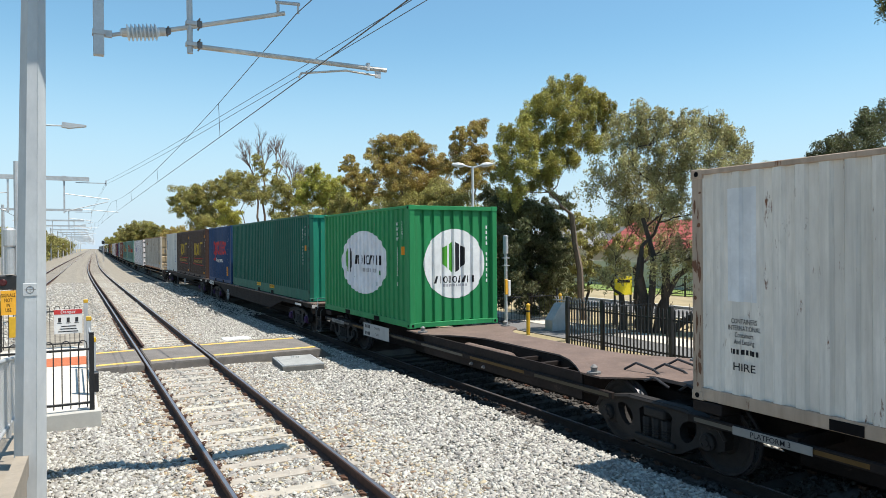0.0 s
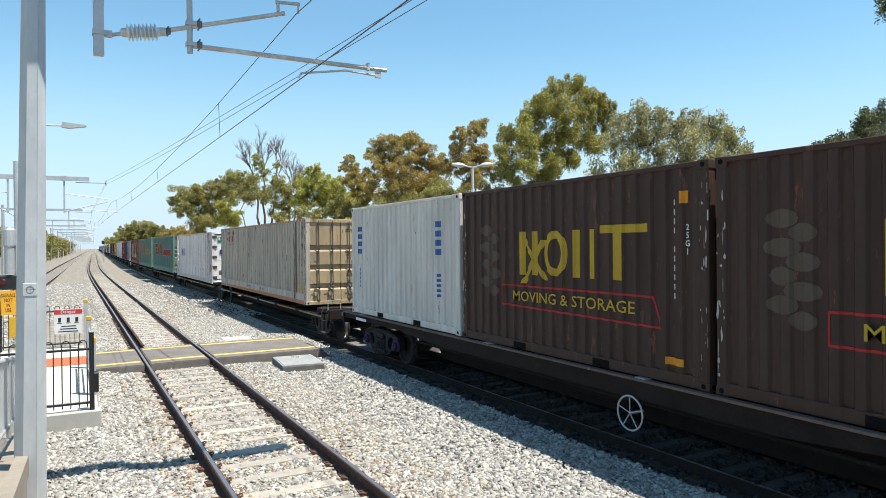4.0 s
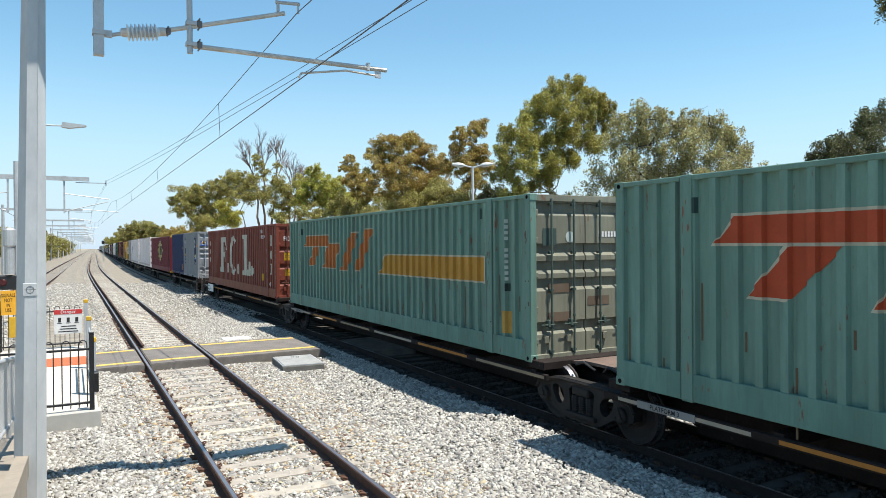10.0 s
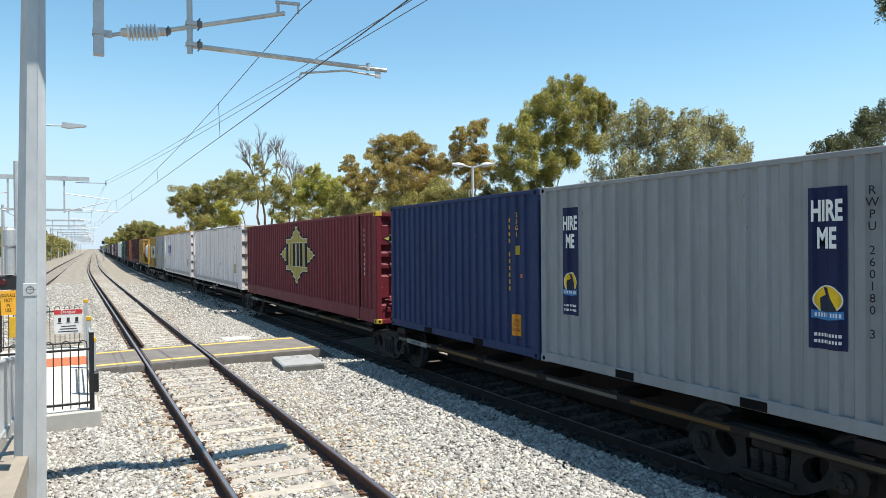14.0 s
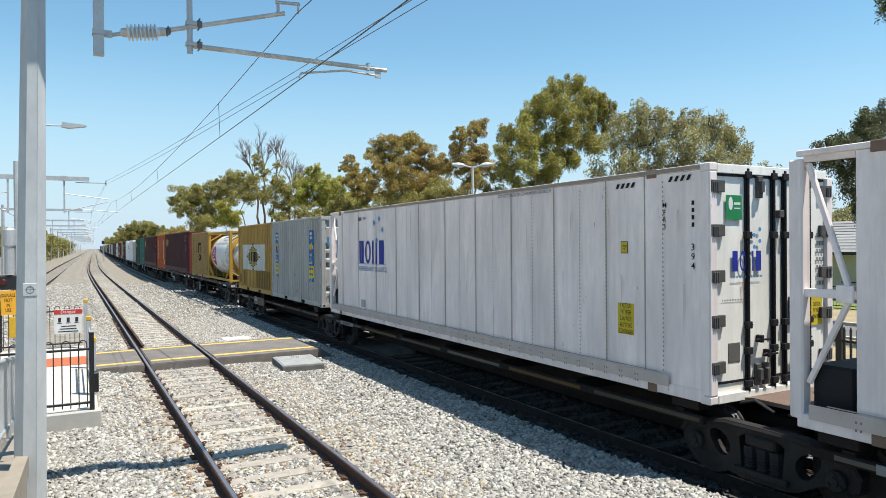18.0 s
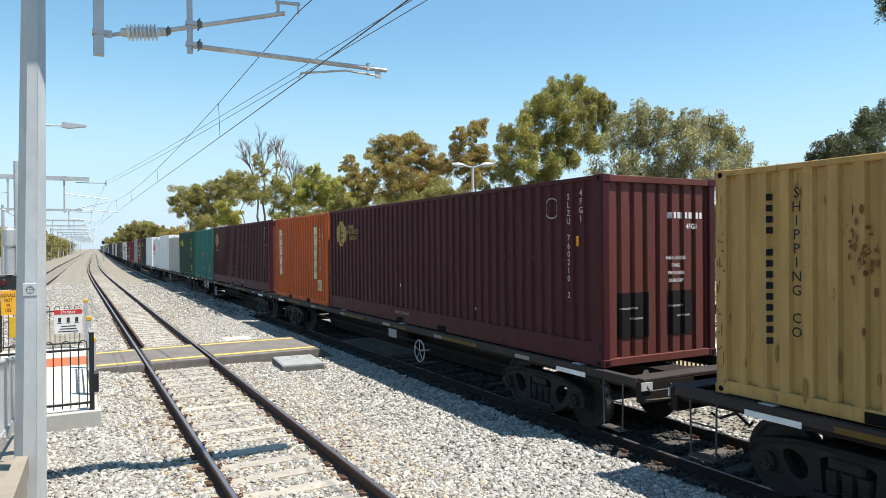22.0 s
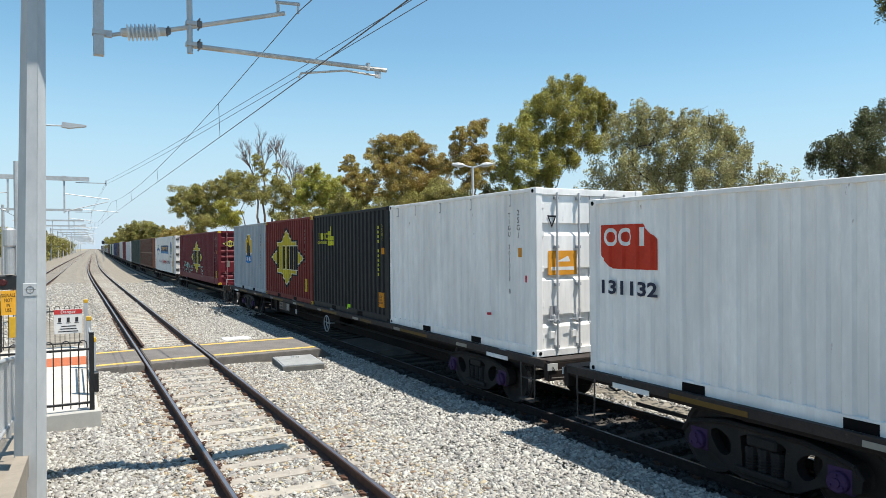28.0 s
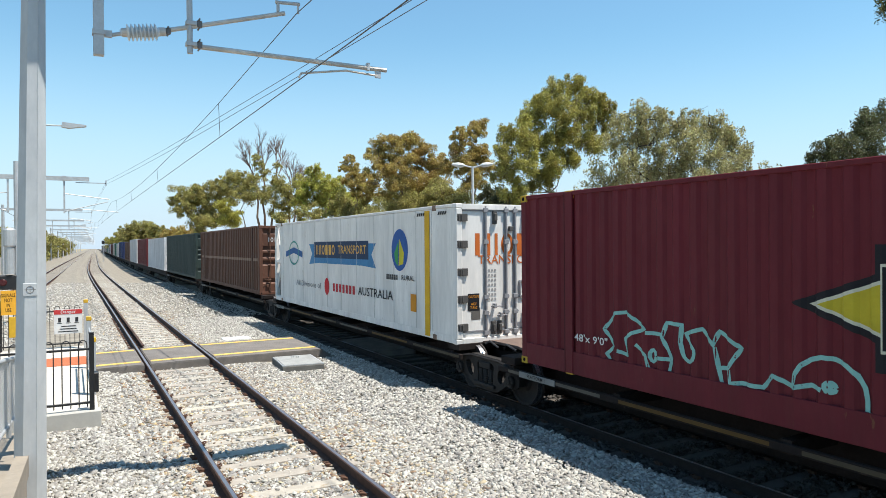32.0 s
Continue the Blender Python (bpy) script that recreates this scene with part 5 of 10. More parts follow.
def flat_wagon(label, u0, u1, b0, b1, deck=1.1, wheel=None, dark_board=False, board_at=None, tabs=True, belly=0.30, strips=False, steps=True, keel=0.88):
    """A bogie container flat wagon from u0 to u1 along the train."""
    th = thing("flat_wagon", label, "wagon", "container wagons of the train")
    mid = (u0 + u1) / 2
    a, b = u0 - mid, u1 - mid
    pa, pb = b0 - mid, b1 - mid
    for s in (-1, 1):
        bm = prism(bmesh.new(), ((a + 0.1, deck - 0.005), (b - 0.1, deck - 0.005), (b - 0.1, deck - 0.17), (pb - 1.6, deck - 0.18), (pb - 3.2, deck - belly), (pa + 3.2, deck - belly), (pa + 1.6, deck - 0.18), (a + 0.1, deck - 0.17)),
                   "x", s * 1.22 - 0.03, s * 1.22 + 0.03)
        part("side_sill", bm, wagon_mat, th)
        part("sill_flange", boxes([(s * 1.24 - 0.06, s * 1.24 + 0.06, a + 0.1, b - 0.1, deck - (0.12 if strips else 0.035), deck - 0.002)]), sill_mat if strips else deck_mat, th)
    part("centre_sill", prism(bmesh.new(), ((a, deck - 0.06), (b, deck - 0.06), (b, deck - 0.42), (pb - 1.5, deck - 0.42), (pb - 1.9, deck - keel), (pa + 1.9, deck - keel), (pa + 1.5, deck - 0.42), (a, deck - 0.42)), "x", -0.27, 0.27), wagon_mat, th)
    member = shared(("cross_member",), lambda: boxes([(-1.2, 1.2, -0.06, 0.06, -0.2, -0.04)]), wagon_mat)
    k = int((b - a) / 1.5)
    for i in range(k + 1):
        y = a + 0.2 + i * (b - a - 0.4) / k
        piece("cross_member", member, th, pose(0, y, deck))
    for e, s in ((a, 1), (b, -1)):
        y0, y1 = sorted((e, e + s * (0.3 if strips else 1.0)))
        part("end_deck", boxes([(-1.25, 1.25, y0, y1, deck - 0.04, deck - 0.004)], 0.005), sill_mat if strips else deck_mat, th, "dusty brown deck plate")
        if strips:                           # open end frame: sloping struts from the corners to the coupler pocket
            for k in (-1, 1):
                y2 = e + s * 0.9
                part("end_strut", rod(bmesh.new(), (k * 1.18, e + s * 0.1, deck - 0.1), (k * 0.3, y2, deck - 0.14), 0.05, 6), sill_mat, th)
                part("grab_rail", pipe(bmesh.new(), [(k * 1.2, e - s * 0.01, deck - 0.1), (k * 1.2, e - s * 0.07, deck - 0.16), (k * 0.75, e - s * 0.07, deck - 0.16), (k * 0.75, e - s * 0.01, deck - 0.1)], 0.013, 6), stirrup_mat, th)
            part("uncoupling_lever", pipe(bmesh.new(), [(-1.25, e - s * 0.05, deck - 0.28), (-0.6, e - s * 0.08, deck - 0.3), (-0.25, e - s * 0.18, deck - 0.3), (-0.1, e - s * 0.3, deck - 0.34)], 0.014, 6), stirrup_mat, th)
        y0, y1 = sorted((e, e + s * 0.12))
        part("end_sill", boxes([(-1.28, 1.28, y0, y1, deck - 0.34, deck - 0.042)], 0.01), wagon_mat, th)
        coupler(th, e, -s)
        if steps:
            ladder(th, -1.3, e + s * 0.55, 0.32, deck - 0.05)
        if tabs:
            part("reflector", boxes([(-1.315, -1.302, e + s * 1.5 - 0.35, e + s * 1.5 + 0.35, deck - 0.16, deck - 0.09)]), ink(WHITE), th, "white reflective strip")
            part("end_tag", boxes([(-1.30, -1.1, e - 0.02 if s > 0 else e, e if s > 0 else e + 0.02, deck - 0.16, deck - 0.05)]), ink((0.5, 0.49, 0.46)), th, "scuffed white end plate")
    caps = purple if not strips or u0 > 275 else None
    add_bogie(th, pa, caps)
    add_bogie(th, pb, caps)
    part("air_tank", lathe(bmesh.new(), (-0.5, -1.2, 0.62), (0, 1, 0), ((0, 0.1), (0.06, 0.2), (1.5, 0.2), (1.56, 0.1)), 14), wagon_mat, th, "brake air reservoir")
    part("brake_pipe", pipe(bmesh.new(), [(-0.7, a + 1, deck - 0.5), (-0.7, b - 1, deck - 0.5)], 0.03, 6), bogie_mat, th)
    if wheel is not None:
        brake_wheel(th, -1.34, wheel - mid, 0.62)
    if board_at is not None:
        ub, text, tare = board_at
        if dark_board:
            board(th, -1.31, ub - mid, deck - 0.28, 1.5, 0.42, (0.03, 0.03, 0.03), WHITE, ((text, -0.52, 0.09, 0.15), ("CAPACITY\n" + tare, 0.0, 0.02, 0.07)))
            yb, zb = ub - mid, deck - 0.28
            tri = lambda r: [(-1.3262, yb - 0.54 + r * math.sin(k * math.tau / 3), zb - 0.02 + r * math.cos(k * math.tau / 3)) for k in (0, 1, 2, 3)]
            part("warning_sign", pipe(pipe(bmesh.new(), tri(0.13), 0.008, 4), [(-1.3262, yb - 0.54 + p_, zb + q_) for p_, q_ in ((-0.18, -0.19), (0.18, -0.19), (0.18, 0.19), (-0.18, 0.19), (-0.18, -0.19))], 0.008, 4), ink(WHITE), th, "white triangle in a square")
        else:
            board(th, -1.31, ub - mid, deck - 0.26, 0.46, 0.2, (0.26, 0.25, 0.235), BLACK)
    if strips:
        y, k = a + 2.6, 0
        while y < b - 2.4:
            long_, gap, col = ((0.42, 1.3, (0.28, 0.26, 0.22)), (1.37, 0.04, (0.12, 0.07, 0.016)), (0.35, 1.4, (0.22, 0.20, 0.17)), (0.8, 0.12, (0.10, 0.062, 0.02)))[k % 4]
            part("reflective_strip", boxes([(-1.306, -1.3015, y, min(y + long_, b - 2.2), deck - 0.115, deck - 0.05)]), ink(col), th, "grimy reflective strip")
            y, k = y + long_ + gap, k + 1
    for y in (a + 1.4, -2.0, 2.0, b - 1.4):
        part("deck_lock", boxes([(-1.27, -1.12, y - 0.1, y + 0.1, deck - 0.002, deck + 0.012)]), galvanised, th)
    ride(th, mid, 0)
    return th


def skeletal_platform(label, u0, u1, bog, deck=1.0, number=None, end_front=False, end_rear=False, empty=False, front_bogie=None, bright=False):
    """One platform of an articulated five-pack: a narrow spine with slim side rails, sharing its bogies with the next."""
    th = thing("skeletal_wagon_platform", label, "wagon", "articulated wagon platforms of the train")
    mid = (u0 + u1) / 2
    a, b = u0 - mid, u1 - mid
    part("centre_sill", boxes([(-0.36, 0.36, a, b, 0.42, 0.8), (-0.3, 0.3, a + 1.6, b - 1.6, 0.24, 0.42)], 0.02), wagon_mat, th)
    for s in (-1, 1):
        bm = boxes([(s * 1.2 - 0.035, s * 1.2 + 0.035, a + 0.7, b - 0.7, deck - 0.30, deck - 0.20)], 0.008)
        part("side_rail", bm, wagon_mat, th)
        seg = (b - a - 1.4) / 6
        for i in range(6):
            if s < 0:
                part("rail_strip", boxes([(s * 1.2 - 0.041, s * 1.2 - 0.036, a + 0.75 + i * seg, a + 0.75 + (i + 0.86) * seg, deck - 0.275, deck - 0.225)]),
                     ink(((0.26, 0.20, 0.13), (0.36, 0.15, 0.03), (0.34, 0.29, 0.22))[i % 3] if bright else ((0.07, 0.055, 0.035), (0.10, 0.055, 0.015), (0.11, 0.095, 0.075))[i % 3]), th, "faded reflective strip")
    bearer = shared(("cross_bearer",), lambda: boxes([(-1.2, 1.2, -0.07, 0.07, -0.32, -0.16)]), wagon_mat)
    n = 0 if empty else 7
    for i in range(n):
        y = a + 1.1 + i * (b - a - 2.2) / (n - 1)
        piece("cross_bearer", bearer, th, pose(0, y, deck))
    for y in (b - 1.0,) if empty else (a + 1.0, b - 1.0):
        part("bolster_plate", boxes([(-1.22, 1.22, y - 0.22, y + 0.22, deck - 0.14, deck - 0.004)], 0.01), wagon_mat, th)
    # raised plates over the bogies
    for e, s in ((a, 1), (b, -1)):
        bm = prism(bmesh.new(), ((e, 1.02), (e + s * 0.45, 1.02), (e + s * 1.3, 0.9), (e + s * 1.3, 0.86), (e + s * 0.45, 0.97), (e, 0.97)), "x", -0.62, 0.62)
        part("end_plate", bm, deck_mat, th, "dusty brown plate over the bogie")
        bm = pipe(bmesh.new(), [(-0.7, e + s * 0.1, 0.92), (-0.78, e + s * 0.3, 1.04), (-0.72, e + s * 0.55, 0.95)], 0.02, 6)
        part("air_hose", bm, black_ink, th)
    if number:
        for y in (b - 1.9,):
            board(th, -1.245, y, deck - 0.25, 1.0, 0.10, (0.24, 0.235, 0.22), BLACK, (("PLATFORM " + number, 0.0, 0.0, 0.09),))
    if bog is not None:
        add_bogie(th, bog - mid)
    if front_bogie is not None:
        add_bogie(th, front_bogie - mid)
    for on, e, s in ((end_front, a, 1), (end_rear, b, -1)):
        if on:
            y0, y1 = sorted((e - s * 0.15, e))
            part("end_sill", boxes([(-1.28, 1.28, y0, y1, 0.72, 1.02)], 0.015), wagon_mat, th)
            coupler(th, e - s * 0.15, -s)
            ladder(th, -1.3, e + s * 0.3, 0.3, 1.0)
            bm = prism(bmesh.new(), ((-0.42, 1.0), (0.02, 1.0), (-0.12, 1.9), (-0.36, 1.9)), "y", e - s * 0.08 - 0.1, e - s * 0.08 + 0.1)
            part("brake_stand", bm, wagon_mat, th, "upright handbrake stand")
            brake_wheel(th, -0.55, e - s * 0.08, 1.72, worn_wheel)
            part("gear_case", lathe(bmesh.new(), (-0.46, e - s * 0.08, 1.72), (1, 0, 0), ((0, 0.08), (0.03, 0.17), (0.2, 0.17), (0.22, 0.1)), 14), wagon_mat, th, "round handbrake gear case")
            chain = bmesh.new()
            for k in range(14):
                zc = 1.55 - 0.06 * k
                pipe(chain, [(-0.5 + 0.02 * math.cos(q) * (k % 2), e - s * 0.2 + 0.02 * math.cos(q) * (1 - k % 2), zc + 0.04 * math.sin(q)) for q in (0, 1.57, 3.14, 4.71, 6.28)], 0.007, 4)
            part("brake_chain", chain, stirrup_mat, th, "hanging brake chain")
            bm = pipe(bmesh.new(), [(-1.25, e + s * 0.05, 1.0), (-1.25, e + s * 0.05, 1.3), (-0.85, e + s * 0.05, 1.3), (-0.85, e + s * 0.05, 1.0)], 0.016, 6)
            part("grab_rail", bm, galvanised, th)
    if empty:
        part("deck_spine", boxes([(-0.42, 0.56, a + 1.6, 0.4, 0.42, deck - 0.045)], 0.012), wagon_mat, th)
        half = ((0.5, 1.24), (-0.35, 1.24), (-0.6, 1.12), (-0.8, 0.85), (-1.2, 0.62), (-1.7, 0.56))
        front = ((a + 2.9, 0.56), (a + 2.4, 0.62), (a + 1.9, 0.9), (a + 1.4, 1.22), (a + 0.95, 1.22), (a + 0.55, 0.7), (a + 0.1, 0.55))
        edge = [(w_, y) for y, w_ in half + front]
        edge += [(-(w_ if w_ > 0.57 else 0.44), y) for w_, y in edge[::-1]]
        part("deck_plate", prism(bmesh.new(), edge, "z", deck - 0.04, deck - 0.012), deck_mat, th, "dusty brown deck plate flaring to full width")
        part("near_web", boxes([(-1.19, -1.15, a + 1.4, -0.3, deck - 0.44, deck - 0.03)]), wagon_mat, th)
        part("air_tank", lathe(bmesh.new(), (-0.82, -3.2, 0.72), (0, 1, 0), ((0, 0.1), (0.06, 0.2), (1.6, 0.2), (1.66, 0.1)), 14), deck_mat, th, "brown brake air reservoir")
        for k in range(3):
            part("cross_bar", boxes([(-1.15, -0.42, -3.6 - k * 0.62, -3.52 - k * 0.62, deck - 0.2, deck - 0.12)], 0.006), wagon_mat, th)
            part("gusset", prism(bmesh.new(), ((-1.15, deck - 0.03), (-0.75, deck - 0.3), (-1.15, deck - 0.3)), "y", -4.6 + 0.3 * k, -4.58 + 0.3 * k), wagon_mat, th)
        for y in (-0.1, a + 1.2):
            part("twist_lock", lathe(bmesh.new(), (-1.12, y, deck - 0.012), (0, 0, 1), ((0, 0.11), (0.03, 0.11), (0.035, 0.05), (0.08, 0.05), (0.1, 0.06), (0.14, 0.02)), 10), step_mat, th, "raised container lock")
            part("twist_lock", lathe(bmesh.new(), (1.12, y, deck - 0.012), (0, 0, 1), ((0, 0.11), (0.03, 0.11), (0.035, 0.05), (0.08, 0.05), (0.1, 0.06), (0.14, 0.02)), 10), step_mat, th, "raised container lock")
        for y in (-2.9, -2.45):
            part("bolt", lathe(bmesh.new(), (-1.236, y, deck - 0.36), (-1, 0, 0), ((0, 0.035), (0.02, 0.035), (0.02, 0.02), (0.05, 0.02)), 8), step_mat, th)
        for k, (x, y) in enumerate(((-0.5, a + 0.9), (-0.2, a + 0.6), (0.3, a + 0.8))):
            part("air_hose", pipe(bmesh.new(), [(x, y + 0.3, deck), (x + 0.05, y + 0.1, deck + 0.12), (x + 0.12, y - 0.2, deck + 0.05), (x + 0.2, y - 0.4, deck - 0.1)], 0.02, 6), black_ink, th)
    ride(th, mid, 0)
    return th


# ---- the consist, front to rear ----
C = {}
C["icf"] = container("rust-streaked off-white container on the leading wagon platform", 0.08, 1.0, (0.70, 0.65, 0.58), wear=0.4, hazard=False, post_colour=(0.42, 0.32, 0.24))
C["w"] = container("bright green twenty-foot container with a white disc badge", 14.37, 1.02, (0.022, 0.22, 0.075), doors=False, wear=0.12)
# end brighter than the side, the sun on it put into the paint
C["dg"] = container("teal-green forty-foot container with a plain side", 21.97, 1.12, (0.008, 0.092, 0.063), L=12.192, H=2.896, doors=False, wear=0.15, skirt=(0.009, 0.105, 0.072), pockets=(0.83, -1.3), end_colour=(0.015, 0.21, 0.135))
C["b"] = container("blue twenty-foot removals container with a red word mark", 34.6, 1.12, (0.011, 0.044, 0.123), wear=0.25)
C["k1"] = container("dark brown twenty-foot container with yellow lettering and a red-edged panel", 41.9, 1.12, (0.060, 0.033, 0.025), wear=0.4, roof_colour=(0.09, 0.05, 0.04), door_ribs=(0.50, 1.14, 1.80))
C["k2"] = container("dark brown twenty-foot container with scratched yellow lettering", 48.05, 1.12, (0.060, 0.033, 0.025), wear=0.5, door_ribs=(0.50, 1.14, 1.80))
C["wk"] = container("off-white twenty-foot container with vertical blue lettering", 54.22, 1.12, (0.62, 0.60, 0.55), wear=0.3)
C["be"] = container("dirty beige forty-eight-foot container with rusty posts and an orange lower edge", 64.47, 0.99, (0.50, 0.43, 0.35), L=14.63, W=2.5, wear=0.5, pitch=0.36, posts48=True, post_colour=(0.50, 0.44, 0.36),
                    skirt=(0.52, 0.455, 0.385), end_colour=(0.43, 0.32, 0.185), bar_colour=(0.10, 0.085, 0.07), door_ribs=(0.50, 1.14, 1.80))
# doors whiter than the sides, standing for the sun that strikes them
C["ra"] = container("white forty-six-foot refrigerated container with ribbed sides and black hinges", 81.8, 0.9, (0.76, 0.685, 0.65), L=14.14, W=2.5, wear=0.13, flat=True, open_rear=True, seams=0.62, seam_colour=(0.20, 0.16, 0.13), bar_colour=BLACK, end_colour=(0.86, 0.83, 0.785))
C["t1"] = container("faded sea-green forty-eight-foot container with a broad red stripe", 98.2, 0.95, (0.138, 0.246, 0.199), L=14.63, W=2.5, wear=0.4, pitch=0.32, ribs=(0.062, 0.06), duty=0.36, posts48=True, skirt=(0.115, 0.225, 0.182), bar_colour=(0.07, 0.10, 0.085), end_colour=(0.20, 0.20, 0.15))
C["t2"] = container("faded sea-green forty-eight-foot container with a red and yellow stripe", 114.9, 0.95, (0.138, 0.246, 0.199), L=14.63, W=2.5, wear=0.45, pitch=0.32, ribs=(0.062, 0.06), duty=0.36, posts48=True, skirt=(0.115, 0.225, 0.182), bar_colour=(0.07, 0.10, 0.085), end_colour=(0.20, 0.20, 0.15))
C["f"] = container("rust-red forty-eight-foot container with huge cream letters", 131.4, 0.95, (0.19, 0.045, 0.027), L=14.63, W=2.5, wear=0.4, pitch=0.33, posts48=True, skirt=(0.20, 0.058, 0.03), bar_colour=(0.14, 0.05, 0.035), door_ribs=(0.50, 1.14, 1.80))
C["h"] = container("pale grey twenty-foot hire container with blue banners", 150.0, 1.02, (0.232, 0.246, 0.256), wear=0.12)
C["bb"] = container("navy blue twenty-foot container with yellow numbering", 156.1, 1.02, (0.013, 0.029, 0.094), wear=0.2)
C["l1"] = container("maroon forty-eight-foot container with a yellow pointed badge", 163.0, 0.95, (0.145, 0.0165, 0.026), L=14.63, W=2.5, wear=0.2, pitch=0.28, ribs=(0.034, 0.16), posts48=True, skirt=(0.15, 0.018, 0.028), cast_colour=(0.5, 0.32, 0.03), bar_colour=(0.3, 0.1, 0.1))
C["r1"] = container("white riveted refrigerated container with grimy doors", 178.83, 0.97, (0.84, 0.745, 0.71), L=14.1, W=2.5, H=3.0, wear=0.18, flat=True, open_rear=True, seams=1.18, seam_colour=(0.40, 0.34, 0.29), bar_colour=BLACK, end_colour=(0.55, 0.51, 0.42))
# door tone lifted above the side's for sunlight
C["r2"] = container("white riveted refrigerated container with a blue word mark and stars", 193.96, 0.97, (0.84, 0.745, 0.71), L=14.1, W=2.5, H=3.0, wear=0.18, flat=True, open_rear=True, seams=1.18, seam_colour=(0.40, 0.34, 0.29), bar_colour=BLACK, end_colour=(0.86, 0.835, 0.77))
C["rw"] = container("light grey twenty-foot container with blue and yellow hire banners", 208.9, 1.02, (0.40, 0.395, 0.375), wear=0.38, pitch=0.26)
C["ly"] = container("mustard yellow twenty-foot container with a white banner and brown badge", 215.0, 1.02, (0.44, 0.265, 0.06), wear=0.4, ribs=(0.052, 0.085))
C["ms"] = container("ochre twenty-foot container with black lettering and rust stains", 229.08, 1.15, (0.405, 0.25, 0.083), H=2.70, wear=0.45, ribs=(0.052, 0.085))
# end in a brighter maroon than the sides: sunlight painted in
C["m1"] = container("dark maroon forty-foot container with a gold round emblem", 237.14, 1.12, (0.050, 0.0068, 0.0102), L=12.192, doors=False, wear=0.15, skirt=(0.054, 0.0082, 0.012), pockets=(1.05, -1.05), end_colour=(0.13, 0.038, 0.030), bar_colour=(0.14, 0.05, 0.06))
C["o"] = container("orange twenty-foot container with white banner panels", 249.5, 1.10, (0.46, 0.085, 0.014), wear=0.3)
# sunlit tone on the end again, shaded tone on the sides
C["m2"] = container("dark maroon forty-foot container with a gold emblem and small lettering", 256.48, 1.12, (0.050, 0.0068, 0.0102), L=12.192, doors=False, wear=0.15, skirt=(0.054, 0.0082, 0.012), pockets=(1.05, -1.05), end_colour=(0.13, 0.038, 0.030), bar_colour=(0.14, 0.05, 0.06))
C["te"] = container("teal twenty-foot container with scraped orange markings", 269.0, 1.08, (0.018, 0.165, 0.135), wear=0.3, ribs=(0.052, 0.085))
# the green of the end is lightened for the sun falling on it
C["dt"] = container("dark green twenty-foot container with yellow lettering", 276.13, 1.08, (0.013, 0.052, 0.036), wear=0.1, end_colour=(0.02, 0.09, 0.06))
C["bg"] = container("plain beige twenty-foot container", 282.2, 1.08, (0.47, 0.44, 0.385), H=2.591, wear=0.1)
C["wa"] = container("clean white high-cube twenty-foot container", 288.3, 1.05, (0.84, 0.82, 0.785), wear=0.05, door_ribs=(0.5, 1.3, 2.08))
C["sc"] = container("white twenty-foot container with a red clipped square badge", 294.4, 1.05, (0.84, 0.82, 0.785), H=2.591, wear=0.05, door_ribs=(0.5, 1.3, 2.08))
C["wb"] = container("white twenty-foot container with an orange door placard", 301.8, 1.05, (0.84, 0.82, 0.785), wear=0.05, door_ribs=(0.5, 1.3, 2.08))
C["bk"] = container("black twenty-foot container with yellow lettering and block emblem", 307.9, 1.05, (0.014, 0.016, 0.017), wear=0.06)
C["lr"] = container("red twenty-foot container with a large yellow pointed badge", 314.05, 1.05, (0.145, 0.0125, 0.0100), wear=0.3, cast_colour=(0.5, 0.32, 0.03))
C["rg"] = container("grey-blue twenty-foot container with a yellow disc and dark figure", 320.2, 1.05, (0.33, 0.372, 0.402), wear=0.1)
C["l2"] = container("maroon forty-eight-foot container with a yellow badge and teal graffiti", 330.1, 0.92, (0.125, 0.0135, 0.0205), L=14.63, W=2.5, wear=0.12, pitch=0.28, ribs=(0.034, 0.16), posts48=True, skirt=(0.128, 0.0145, 0.022), cast_colour=(0.5, 0.32, 0.03), bar_colour=(0.30, 0.15, 0.14))
C["li"] = container("white refrigerated container with painted banners and yellow corner strip", 347.0, 0.93, (0.78, 0.755, 0.71), L=14.1, W=2.5, wear=0.15, flat=True, open_rear=True, seams=1.2, bar_colour=(0.25, 0.25, 0.26))
C["br"] = container("brown forty-eight-foot container with a pale horizontal band", 363.6, 0.95, (0.135, 0.062, 0.04), L=14.63, W=2.5, wear=0.4, pitch=0.4, posts48=True, bar_colour=(0.12, 0.06, 0.04))
C["d2"] = container("dark green-grey forty-eight-foot container", 380.2, 0.95, (0.035, 0.055, 0.05), L=14.63, W=2.5, wear=0.2, pitch=0.4, near=False)

